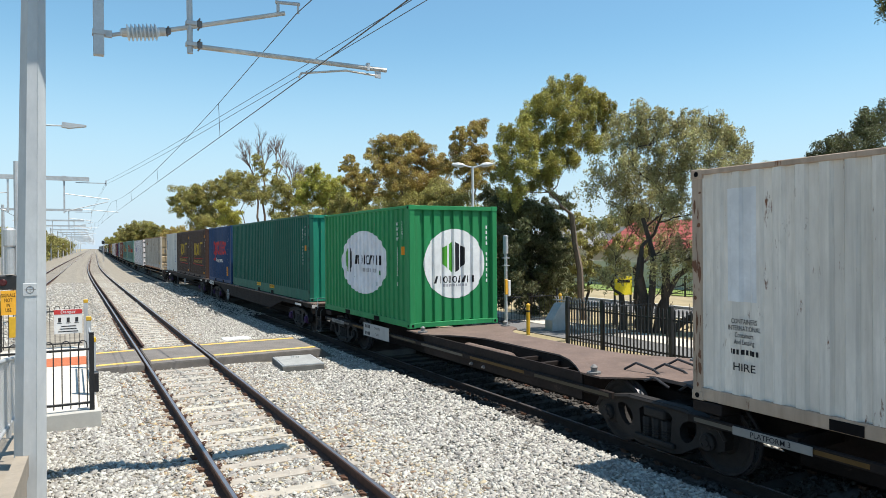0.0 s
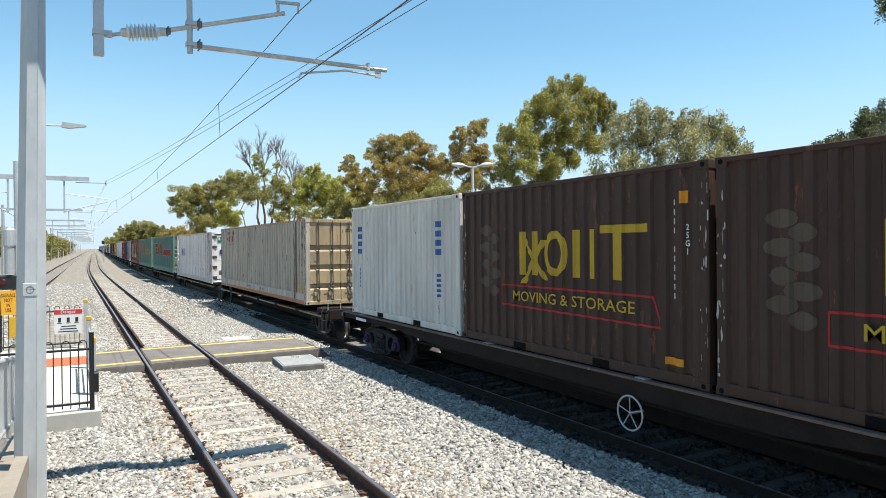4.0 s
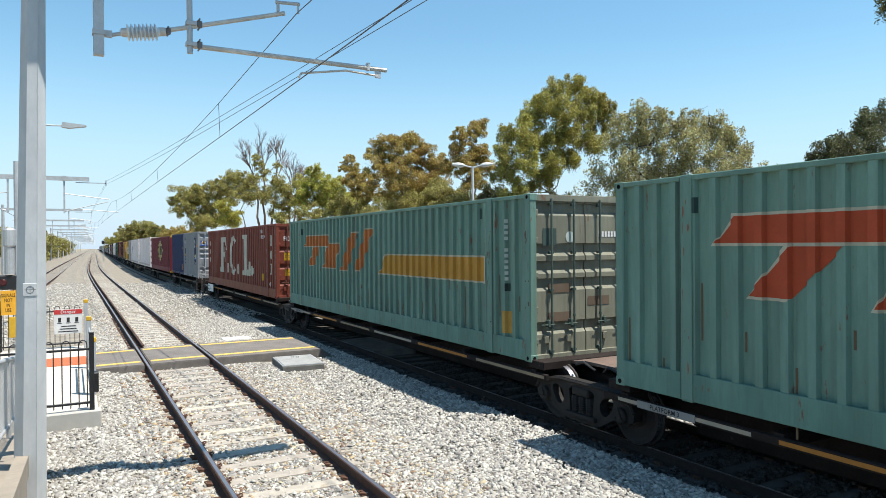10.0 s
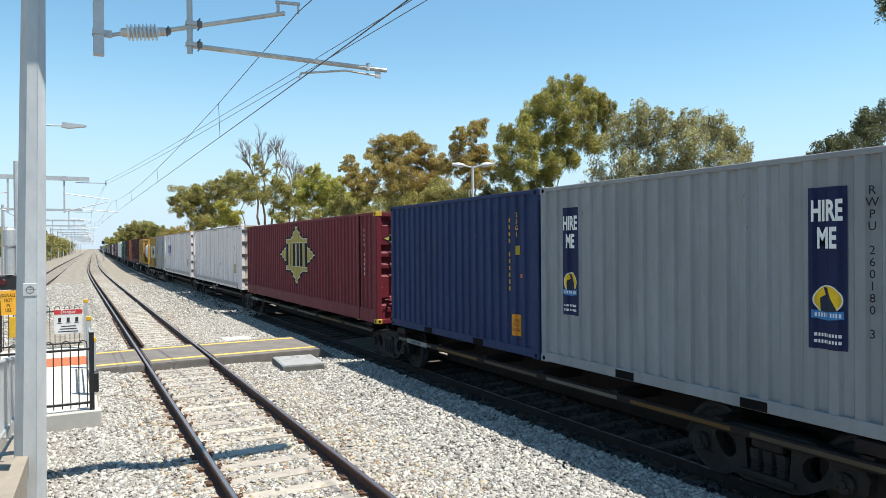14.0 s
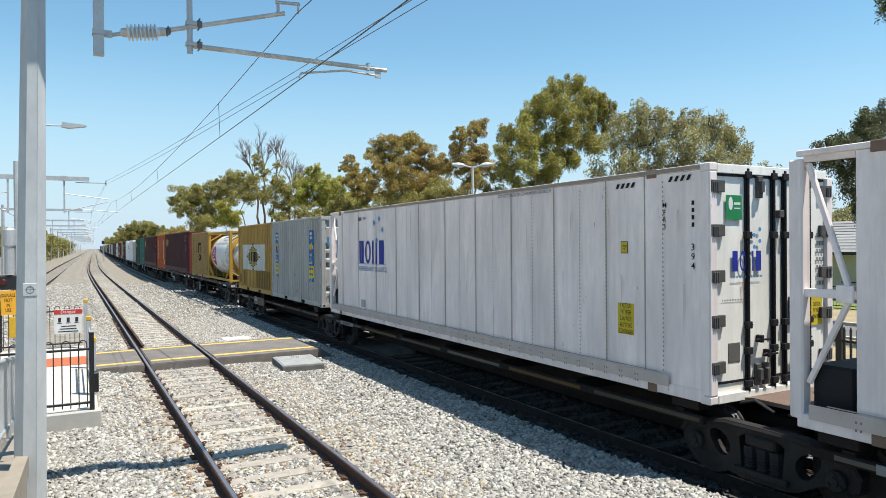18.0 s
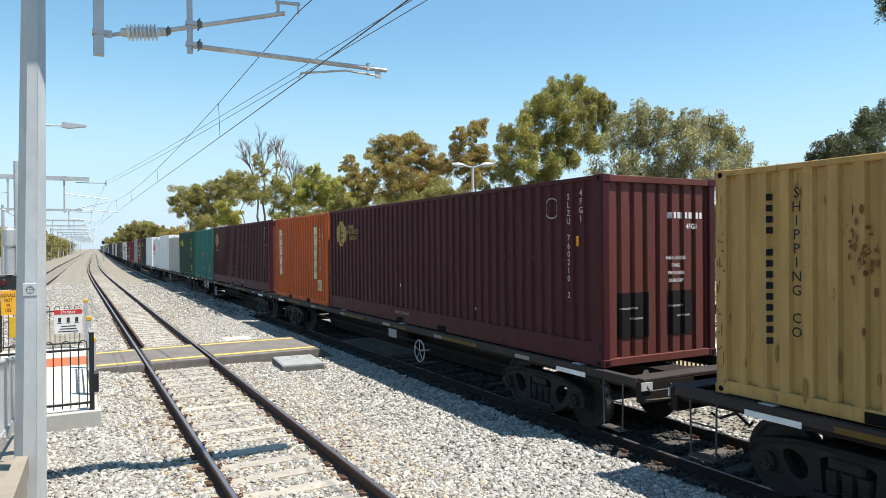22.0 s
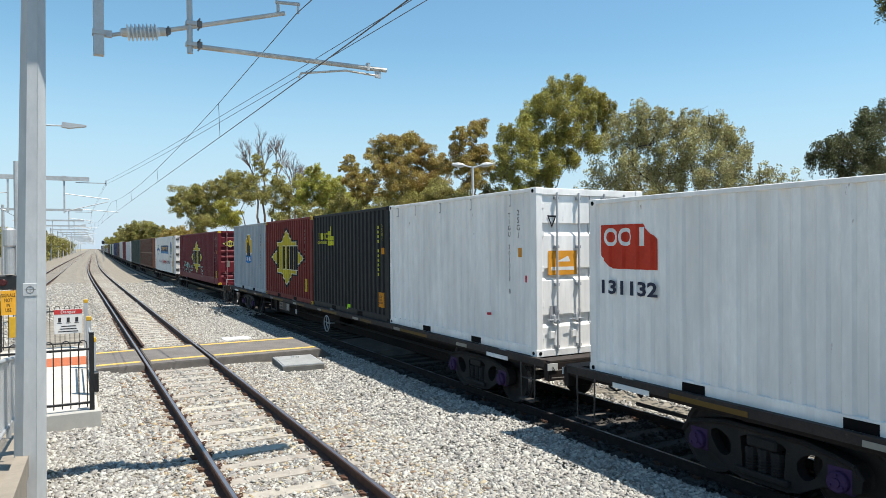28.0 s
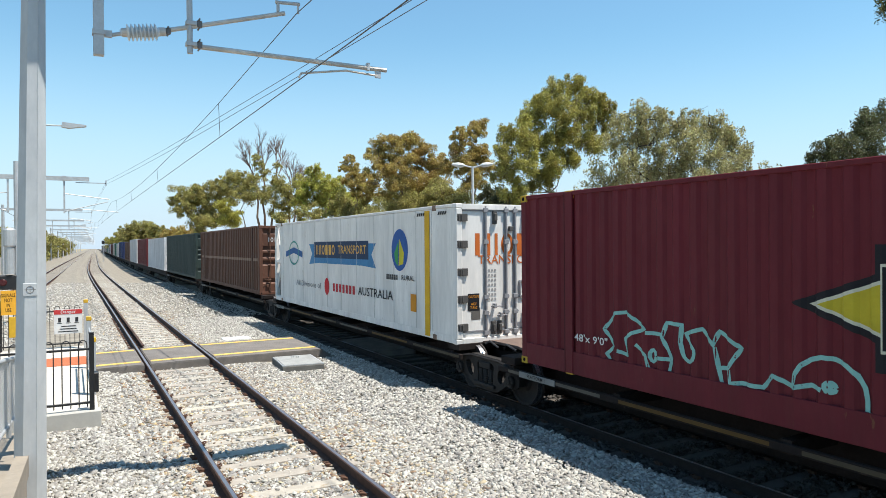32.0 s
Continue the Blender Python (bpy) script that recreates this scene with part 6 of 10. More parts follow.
# containers that stay far off
u = 396.6
FAR = (((0.6, 0.6, 0.6), 14.1, "white refrigerated container"), ((0.13, 0.024, 0.028), 12.192, "maroon forty-foot container"), ((0.55, 0.55, 0.54), 14.1, "pale grey container"),
       ((0.10, 0.05, 0.035), 14.63, "brown container"), ((0.02, 0.04, 0.14), 12.192, "navy blue container"), ((0.03, 0.05, 0.11), 14.63, "dark blue container"),
       ((0.5, 0.48, 0.43), 12.192, "beige container"), ((0.08, 0.02, 0.02), 12.192, "dark red container"), ((0.6, 0.6, 0.6), 14.1, "white container"), ((0.015, 0.13, 0.09), 14.63, "green container"))
for k in range(30):
    col, L, what = FAR[(k * 7 + k // 10) % 10 if k > 5 else k]
    container(what + " far back on the train", u, 0.98, col, L=L, W=2.5, H=2.8 + 0.1 * (k % 3), wear=0.3, pitch=0.4, near=False, group="distant containers on the train")
    th = thing("skeletal_wagon_platform", "dark wagon platform far back on the train", "wagon", "articulated wagon platforms of the train")
    part("centre_sill", boxes([(-1.2, 1.2, -L / 2 - 0.9, L / 2 + 0.9, 0.6, 0.95), (-0.4, 0.4, -L / 2 - 1, L / 2 + 1, 0.42, 0.6)]), wagon_mat, th)
    piece("bogie", bolster_me, th, pose(0, -L / 2 - 0.9, 0))
    for s in (-1, 1):
        piece("side_frame", sideframe_me, th, pose(s, -L / 2 - 0.9, 0))
    for yy in (-0.915, 0.915):
        piece("wheelset", wheelset_me, th, pose(0, -L / 2 - 0.9 + yy, 0.46))
    ride(th, u + L / 2, 0)
    u += L + 2.0


def tank_container(u, z):
    th = thing("tank_container", "white tank container in a yellow frame with a pink round badge", "container", "shipping containers on the train")
    y_, L, W, H = paint((0.46, 0.26, 0.04), 0.25), 6.058, 2.438, 2.591
    w, l = W / 2, L / 2
    cast = shared(("corner_casting",), casting_mesh)
    for sy in (-1, 1):
        for sx in (-1, 1):
            part("corner_post", boxes([(sx * (w - 0.07) - 0.07, sx * (w - 0.07) + 0.07, sy * (l - 0.08) - 0.08, sy * (l - 0.08) + 0.08, 0.1, H - 0.1)], 0.015), y_, th)
            for zz in (0.059, H - 0.059):
                piece("corner_casting", cast, th, pose(sx * (w - 0.08), sy * (l - 0.089), zz), "", y_)
        for zz in (0.06, H - 0.07):
            part("end_rail", boxes([(-w + 0.14, w - 0.14, sy * (l - 0.07) - 0.05, sy * (l - 0.07) + 0.05, zz - 0.05, zz + 0.06)], 0.01), y_, th)
        for sx in (-1, 1):
            part("end_brace", rod(bmesh.new(), (sx * (w - 0.1), sy * (l - 0.1), 0.5), (sx * 0.45, sy * (l - 0.1), 0.12), 0.05, 6), y_, th)
            part("top_brace", rod(bmesh.new(), (sx * (w - 0.1), sy * (l - 0.1), H - 0.5), (sx * 0.45, sy * (l - 0.1), H - 0.1), 0.05, 6), y_, th)
    for sx in (-1, 1):
        part("top_rail", boxes([(sx * (w - 0.06) - 0.045, sx * (w - 0.06) + 0.045, -l + 0.16, l - 0.16, H - 0.12, H - 0.02)], 0.01), y_, th)
        part("bottom_rail", boxes([(sx * (w - 0.06) - 0.05, sx * (w - 0.06) + 0.05, -l + 0.16, l - 0.16, 0.03, 0.15)], 0.01), y_, th)
        for sy in (-1, 1):
            bm = rod(bmesh.new(), (sx * (w - 0.07), sy * (l - 0.15), 0.75), (sx * (w - 0.07), sy * (l - 1.35), 0.12), 0.06, 6)
            part("corner_brace", bm, y_, th)
    white = paint((0.70, 0.70, 0.67), 0.15)
    prof, r = [], 1.12
    for k in range(7):
        a = k / 6 * math.pi / 2
        prof.append((0.36 - 0.36 * math.cos(a) if k else 0.0, max(0.05, r * math.sin(a))))
    n = 2 * (l - 0.16)
    prof = [(d, rr) for d, rr in prof] + [(n - d, rr) for d, rr in prof[::-1]]
    part("tank", lathe(bmesh.new(), (0, -l + 0.16, 1.33), (0, 1, 0), prof, 48), white, th, "gleaming white tank with rounded ends", smooth=True)
    for yy in (-1.5, -0.55, 0.45, 1.4):
        part("tank_band", lathe(bmesh.new(), (0, yy, 1.33), (0, 1, 0), ((0, 1.123), (0.005, 1.13), (0.055, 1.13), (0.06, 1.123)), 48), white, th)
    for yy in (l - 0.70,):
        part("yellow_collar", lathe(bmesh.new(), (0, yy, 1.33), (0, 1, 0), ((0, 1.118 if abs(yy) < 2.3 else 1.05), (0.1, 1.128), (0.42, 1.128)), 48), y_, th, "yellow painted shell collar")
    part("yellow_collar", lathe(bmesh.new(), (0, -l + 0.34, 1.33), (0, 1, 0), ((0, 0.975), (0.06, 1.065), (0.14, 1.122), (0.20, 1.130), (0.42, 1.130)), 48), y_, th, "yellow painted shell collar", smooth=True)
    for a0, b0 in ((-1.95, -0.62), (-0.45, 0.38), (0.55, 1.33), (1.5, 2.1)):
        bm = bmesh.new()
        for k in range(21):                  # expanded-metal tread plates over the shoulder of the shell
            an = math.radians(36 + 1.7 * k)
            rod(bm, (-1.15 * math.cos(an), a0, 1.33 + 1.15 * math.sin(an)), (-1.15 * math.cos(an), b0, 1.33 + 1.15 * math.sin(an)), 0.0065, 4)
        for j in range(int((b0 - a0) / 0.05) + 1):
            for k in range(5):
                a1, a2 = math.radians(36 + 6.8 * k), math.radians(42.8 + 6.8 * k)
                yy = min(b0, a0 + 0.05 * j)
                rod(bm, (-1.15 * math.cos(a1), yy, 1.33 + 1.15 * math.sin(a1)), (-1.15 * math.cos(a2), yy, 1.33 + 1.15 * math.sin(a2)), 0.0045, 4)
        part("shoulder_grating", bm, white, th, "white expanded-metal grating on the shell")
    for yy in (-1.9, 1.9):
        part("saddle", boxes([(-0.62, 0.62, yy - 0.1, yy + 0.1, 0.1, 0.4)], 0.02), y_, th)
    # added sheet: hides the lit ground and makes the shade below solid dark
    part("belly_plate", boxes([(-0.98, 0.98, -l + 0.25, l - 0.25, 0.06, 0.1)]), wagon_mat, th, "dark plate under the tank")
    part("walkway", boxes([(-0.45, 0.35, -l + 0.3, l - 0.3, H - 0.06, H - 0.03)]), galvanised, th, "grating walkway on top")
    bm = bmesh.new()
    pipe(bm, [(-0.75, -2.2, H - 0.25), (-0.8, -1.2, H - 0.36), (-0.78, -0.2, H - 0.3), (-0.8, 0.4, H - 0.36)], 0.018, 6)
    part("hose", bm, black_ink, th)
    # markings bent round the shell
    def shell(polys, colour, lift):
        put = lambda u_, v: (-math.sqrt(max(0.01, (1.13 + lift) ** 2 - (v - 1.33) ** 2)), -u_, v)
        bm = bmesh.new()
        for p in polys:
            k = 56
            lo, hi = min(v for a_, v in p), max(v for a_, v in p)
            for i in range(k):
                z0, z1 = lo + (hi - lo) * i / k, lo + (hi - lo) * (i + 1) / k
                zm, hits = (z0 + z1) / 2, []
                for (u1, v1), (u2, v2) in zip(p, p[1:] + p[:1]):
                    if min(v1, v2) <= zm < max(v1, v2):
                        hits.append(u1 + (u2 - u1) * (zm - v1) / (v2 - v1))
                hits.sort()
                for a_, b_ in zip(hits[::2], hits[1::2]):
                    bm.faces.new([bm.verts.new(put(*q)) for q in ((a_, z0), (b_, z0), (b_, z1), (a_, z1))])
        return part("painted_mark", bm, ink(colour), th)
    shell([oval(-1.75, 1.3, 0.52)], (0.42, 0.02, 0.16), 0.002)
    shell([oval(-1.75, 1.42, 0.21)], WHITE, 0.004)
    shell([oval(-1.75, 1.42, 0.15)], (0.42, 0.02, 0.16), 0.006)
    shell([rect(-1.75, 1.42, 0.22, 0.05)], WHITE, 0.008)
    shell([rect(-1.75, 1.08, 0.55, 0.09)], WHITE, 0.004)
    shell([oval(0.35, 0.9, 0.15)], (0.5, 0.04, 0.04), 0.003)
    shell([oval(0.35, 0.9, 0.11)], WHITE, 0.005)
    def shell_text(text, u_, v_, size, width):
        """Words laid on the curve of the shell."""
        ob = write(text, size, th, Matrix.Identity(4), black_ink, width=width, bold=0.004)
        for q in ob.data.vertices:
            a_, b_ = u_ + q.co.x, v_ + q.co.y
            q.co = (-math.sqrt(max(0.01, 1.136 ** 2 - (b_ - 1.33) ** 2)), -a_, b_)
    shell_text("EURU 194195 8\n22T6  T11", 1.78, 1.72, 0.16, 0.82)
    shell_text("RID/ADR\nAAR 600\nUN PORTABLE TANK\nTC IMPACT APPROVED", 1.74, 1.08, 0.105, 0.78)
    shell_text("24000L", 1.55, 0.76, 0.13, 0.36)
    for u_ in (1.48, 1.98):
        shell([rect(u_, 1.42, 0.17, 0.17)], BLACK, 0.003)
        shell([rect(u_, 1.42, 0.14, 0.14)], WHITE, 0.005)
    shell([[(1.98, 0.62), (2.3, 0.62), (2.14, 0.9)]], BLACK, 0.005)
    shell([[(2.03, 0.645), (2.25, 0.645), (2.14, 0.85)]], (0.7, 0.5, 0.02), 0.008)
    ride(th, u + l, z)


tank_container(223.05, 1.18)

# wagons
skeletal_platform("empty spine of an articulated wagon with dusty plates", -1.5, 6.9, None, number="3")
skeletal_platform("half-empty articulated wagon platform carrying one green container", 6.9, 21.1, 6.9, number="2", end_rear=True, empty=True)
add_bogie(MOVING[-1][0], 19.2 - 14.0)
board(MOVING[-1][0], -1.28, 16.25 - 14.0, 0.76, 1.65, 0.34, (0.40, 0.385, 0.36), BLACK, (("CAPACITY\n\nTARE", 0.1, 0.0, 0.08),))
flat_wagon("brown container flat wagon with two containers", 21.5, 41.2, 23.7, 38.9, wheel=34.8, deck=1.11, belly=0.55, steps=False)
board(MOVING[-1][0], -1.31, 39.28 - 31.35, 1.0, 1.0, 0.2, (0.6, 0.59, 0.56), BLACK)
write("RQFY", 0.17, MOVING[-1][0], pose(-1.3265, 39.44 - 31.35, 1.0, 90, 0, -90), black_ink)
tiny("number_bar", part("number_bar", boxes([(-1.327, -1.3225, 38.86 + 0.09 * k - 31.35, 38.92 + 0.09 * k - 31.35, 0.95, 1.05) for k in range(3)]), black_ink, MOVING[-1][0]))
flat_wagon("brown container flat wagon with three containers", 41.45, 60.9, 43.9, 58.6, wheel=49.3, deck=1.11, steps=False)
edges_ = (62.2, 80.46, 97.1, 113.8, 130.4, 148.3)
for i, num in enumerate("54321"):
    skeletal_platform("articulated five-pack platform under a long container", edges_[i], edges_[i + 1], edges_[i + 1] if i < 4 else 147.2, number=num,
                      end_front=i == 0, end_rear=i == 4, front_bogie=63.3 if i == 0 else None, bright=True)
board(MOVING[-1][0], -1.31, 145.0 - (130.4 + 148.3) / 2, 0.7, 1.55, 0.4, WHITE, BLACK, (("CAPACITY\nTARE", 0.05, 0.0, 0.09),))
edges_ = (149.6, 162.6, 178.15, 193.4, 208.5, 221.5)
for i, num in enumerate("12345"):
    skeletal_platform("articulated five-pack platform loaded with containers", edges_[i], edges_[i + 1], edges_[i + 1] if i < 4 else 219.4, number=num,
                      end_front=i == 0, end_rear=i == 4, front_bogie=151.9 if i == 0 else None)
board(MOVING[-3][0], -1.285, -0.365, 0.79, 0.74, 0.22, (0.15, 0.10, 0.07), BLACK)
part("sill_tag", boxes([(-1.29, -1.282, -1.26, -0.91, 0.885, 0.945)]), ink((0.42, 0.41, 0.38)), MOVING[-3][0], "short white tag")
board(MOVING[-1][0], -1.29, 216.75 - 215.0, 0.7, 1.6, 0.32, (0.13, 0.085, 0.065), BLACK, (("CAPACITY\nTARE", 0.0, 0.0, 0.08),))
part("number_panel", boxes([(-1.309, -1.3025, 2.05, 2.53, 0.56, 0.85)], 0.002), ink((0.42, 0.40, 0.36)), MOVING[-1][0], "white stencilled number panel")
write("RRAY", 0.14, MOVING[-1][0], pose(-1.313, 2.29, 0.78, 90, 0, -90), black_ink)
tiny("number_bar", part("number_bar", boxes([(-1.3135, -1.3095, 2.12 + 0.08 * k, 2.17 + 0.08 * k, 0.59, 0.68) for k in range(5)]), black_ink, MOVING[-1][0]))
flat_wagon("short brown container flat wagon with a tank and a box", 222.4, 235.8, 224.6, 233.6, wheel=231.3, deck=1.14, keel=0.66, strips=True, belly=0.16)
flat_wagon("brown container flat wagon with a maroon and an orange container", 236.3, 256.0, 238.9, 253.6, deck=1.11, wheel=243.0, board_at=(244.5, "", "20 t"), strips=True, belly=0.16)
flat_wagon("brown container flat wagon with a maroon and a teal container", 256.2, 275.6, 258.6, 272.3, deck=1.1, wheel=267.3, board_at=(270.3, "COBY", "20.2 t"), dark_board=True, strips=True, belly=0.16)
flat_wagon("long brown container flat wagon with four pale and green containers", 275.9, 301.0, 278.6, 297.6, deck=1.07, wheel=286.5, board_at=(290.4, "", "22 t"), strips=True, belly=0.16)
flat_wagon("long brown container flat wagon with four mixed containers", 301.4, 326.8, 304.0, 323.8, deck=1.06, wheel=312.3, strips=True, belly=0.16)
w_ = MOVING[-1][0]
part("equipment_box", boxes([(-1.29, -1.17, 4.13, 4.97, 0.50, 0.58), (-1.29, -1.17, 4.13, 4.20, 0.58, 0.94), (-1.29, -1.17, 4.86, 4.97, 0.58, 0.94), (-1.19, -1.17, 4.20, 4.86, 0.58, 0.94)], 0.006), wagon_mat, w_, "open steel box under the sill")
b_ = board(w_, -1.315, 317.03 - 314.1, 0.78, 1.36, 0.28, (0.06, 0.042, 0.033), BLACK)
part("number_panel", boxes([(-1.333, -1.3275, 317.22 - 314.1, 317.66 - 314.1, 0.66, 0.91)], 0.002), ink((0.17, 0.145, 0.11)), b_, "faded cream number panel")
tiny("number_bar", part("number_bar", boxes([(-1.339, -1.3335, 3.17 + 0.075 * k, 3.22 + 0.075 * k, z_, z_ + 0.08) for k in range(5) for z_ in (0.68, 0.80)]), black_ink, b_))
part("operator_emblem", boxes([(-1.333, -1.3275, 316.42 - 314.1, 316.72 - 314.1, 0.67, 0.90)], 0.002), ink((0.26, 0.25, 0.23)), b_, "scuffed pale emblem plate")
part("tag_plate", boxes([(-1.30, -1.29, 315.55 - 314.1, 315.75 - 314.1, 0.62, 0.78)]), ink((0.36, 0.35, 0.33)), w_, "small pale plate on a bracket")
part("tag_bracket", boxes([(-1.29, -1.25, 315.60 - 314.1, 315.70 - 314.1, 0.62, 0.98)]), wagon_mat, w_)
edges_ = (327.9, 346.2, 362.3, 379.3, 396.0)
for i, num in enumerate("1234"):
    skeletal_platform("articulated five-pack platform under a long container", edges_[i], edges_[i + 1], edges_[i + 1], number=num, end_front=i == 0, front_bogie=329.0 if i == 0 else None, deck=0.95)


# ---- beyond the freight line: fence, path, road, houses ----
def strip(name, x0, x1, z, mat_, label, y0=-30, y1=400, thick=0.3):
    ob = sheet(name, ((x0, z - thick), (x0, z), (x1, z), (x1, z - thick)), mat_, label, ys=[y for y in (y0, 0, 20, 40, 60, 80, 100, 125, 160, 220, 320, y1) if y0 <= y <= y1])
    return ob


strip("path", 13.3, 14.9, 0.075, road_mat, "narrow grey asphalt shared path by the fence")
strip("pavement", 14.95, 16.2, 0.085, path_mat, "pale concrete edge of the shared path")
strip("road", 20.6, 23.6, 0.06, road_mat, "quiet grey asphalt road")
strip("kerb", 23.6, 23.85, 0.17, concrete, "pale concrete kerb along the road")
strip("kerb", 20.4, 20.6, 0.12, concrete, "flush concrete road edge")
strip("lawn", 29.3, 33.6, 0.09, lawn_mat, "watered green front lawn", -10, 40)


def palisade(y0, y1, posts):
    th = thing("palisade_fence", "black steel picket fence along the freight line", "fence", m=pose(12.8, 0, 0.05))
    pick = finish("picket", prism(bmesh.new(), ((-0.018, 0), (0.018, 0), (0.018, 1.27), (0.0, 1.32), (-0.018, 1.27)), "x", -0.014, 0.014), black_paint)
    n = int((y1 - y0) / 0.125)
    for i in range(n):
        piece("picket", pick, th, pose(0, y0 + i * 0.125, 0))
    for z in (0.18, 1.02):
        part("fence_rail", boxes([(0.015, 0.05, y0, y1, z, z + 0.045)], 0.004), black_paint, th)
    post_me = finish("fence_post", boxes([(-0.05, 0.05, -0.05, 0.05, -0.1, 1.38)], 0.008), black_paint)
    for y in posts:
        piece("fence_post", post_me, th, pose(0, y, 0))


palisade(1.6, 15.9, (2.96, 5.39, 7.82, 10.25, 11.97, 14.4, 15.9))
palisade(21.5, 46, tuple(21.5 + 2.43 * i for i in range(11)))
hoop_fence(pose(13.0, 20.9, 0.06), 3.4, 1.1, "black hoop-topped fence at the far side of the crossing", post_at=(0.0, 3.3))
hoop_fence(pose(13.0, 16.2, 0.06), 3.4, 1.1, "black hoop-topped fence at the far side of the crossing", post_at=(0.0, 3.3))
th = thing("hoop_fence", "galvanised hoop-topped maze fence by the path", "fence", m=pose(15.2, 17.0, 0.06, 0, 0, 90))
pts = [(0, 0, 0.05), (0, 0, 1.0), (0.03, 0, 1.06), (0.09, 0, 1.06), (0.12, 0, 1.0), (0.12, 0, 0.05)]
me = finish("hoop", pipe(bmesh.new(), pts, 0.012, 6), galvanised)
for i in range(11):
    piece("hoop", me, th, pose(i * 0.24, 0, 0))
for z in (0.15, 0.9):
    part("fence_rail", boxes([(0, 2.7, -0.02, 0.02, z, z + 0.04)]), galvanised, th)

sig = thing("crossing_signal", "tall grey crossing mast with an amber light box", "signal", m=pose(12.8, 19.15, 0.05))
part("pole", lathe(bmesh.new(), (0, 0, 0), (0, 0, 1), ((0, 0.055), (2.6, 0.055), (2.62, 0.085), (3.2, 0.085), (3.22, 0.06)), 12), galvanised, sig)
part("amber_box", boxes([(-0.1, 0.0, -0.12, -0.056, 1.25, 1.75)], 0.01), sign_amber, sig)
part("white_box", boxes([(0.03, 0.13, -0.1, 0.08, 1.2, 1.72)], 0.01), white_paint, sig)
part("pole_band", boxes([(-0.12, 0.12, -0.06, 0.06, 2.2, 2.23), (-0.12, 0.12, -0.06, 0.06, 2.45, 2.48)]), galvanised, sig)
for x, y, h in ((12.95, 18.1, 0.92), (16.3, 20.7, 0.95)):
    bl = thing("bollard", "yellow steel bollard with a reflective cap by the crossing", "bollard", "yellow bollards at the crossing", m=pose(x, y, 0.06))
    part("post", rod(bmesh.new(), (0, 0, 0), (0, 0, h), 0.06, 12), yellow_paint, bl)
    part("cap", lathe(bmesh.new(), (0, 0, h), (0, 0, 1), ((0, 0.07), (0.05, 0.07), (0.08, 0.03)), 12), yellow_paint, bl)
    part("band", lathe(bmesh.new(), (0, 0, h - 0.2), (0, 0, 1), ((0, 0.062), (0.06, 0.062)), 12), black_ink, bl)
ys_ = thing("notice_sign", "yellow rectangular notice on two posts behind the fence", "sign", m=pose(17.5, 18.6, 0.06))
part("plate", boxes([(-0.42, 0.42, -0.03, 0.0, 1.05, 1.72)], 0.006), ink((0.75, 0.62, 0.03)), ys_)
part("text_bar", boxes([(-0.3, 0.3, -0.036, -0.031, 1.5, 1.6)]), wagon_mat, ys_)
for x in (-0.38, 0.38):
    part("post", boxes([(x - 0.03, x + 0.03, 0.001, 0.05, 0, 1.8)]), black_paint, ys_)
cab = thing("equipment_cabinet", "pale grey metal cabinet standing behind the fence", "cabinet", m=pose(14.0, 10.2, 0.08))
part("body", boxes([(-0.25, 0.25, -0.4, 0.4, 0.0, 1.0)], 0.015), galvanised, cab)
part("door", boxes([(-0.262, -0.251, -0.36, 0.36, 0.06, 0.95)], 0.004), galvanised, cab)
cab2 = thing("equipment_cabinet", "small grey sloping cabinet by the crossing path", "cabinet", m=pose(14.3, 18.4, 0.08))
part("body", prism(bmesh.new(), ((-0.3, 0), (0.4, 0), (0.4, 0.9), (0.1, 0.9), (-0.3, 0.35)), "y", -0.2, 0.2), galvanised, cab2)

lamp2 = thing("street_lamp", "twin-headed white street lamp behind the train", "lamp", m=pose(16.2, 26.9, 0.05))
part("pole", rod(bmesh.new(), (0, 0, 0), (0, 0, 6.5), 0.075, 10, 0.05), white_paint, lamp2)
for s in (-1, 1):
    dx, dy = s * 0.80, s * -0.44
    part("arm", rod(bmesh.new(), (0, 0, 6.45), (dx * 0.45, dy * 0.45, 6.55), 0.03, 8), white_paint, lamp2)
    bm = bmesh.new()
    lathe(bm, (dx * 0.4, dy * 0.4, 6.54), (dx, dy, 0.1), ((0, 0.05), (0.1, 0.1), (0.3, 0.12), (0.55, 0.06), (0.6, 0.02)), 10)
    part("lantern", bm, white_paint, lamp2, "pale lantern head")


def tiles(parent, x0, z0, x1, z1, y0, y1, mat_, courses=9):
    """Interlocking roof tiles in courses from the eave (x0, z0) up to the ridge (x1, z1)."""
    for k in range(courses):
        f0, f1 = k / courses, (k + 1.12) / courses
        xa, za, xb, zb = x0 + (x1 - x0) * f0, z0 + (z1 - z0) * f0, x0 + (x1 - x0) * f1, z0 + (z1 - z0) * f1
        bm = bmesh.new()
        prism(bm, ((xa, za + 0.05), (xa, za + 0.005), (xb, zb + 0.005), (xb, zb + 0.012)), "y", y0, y1)
        part("tile_course", bm, mat_, parent)


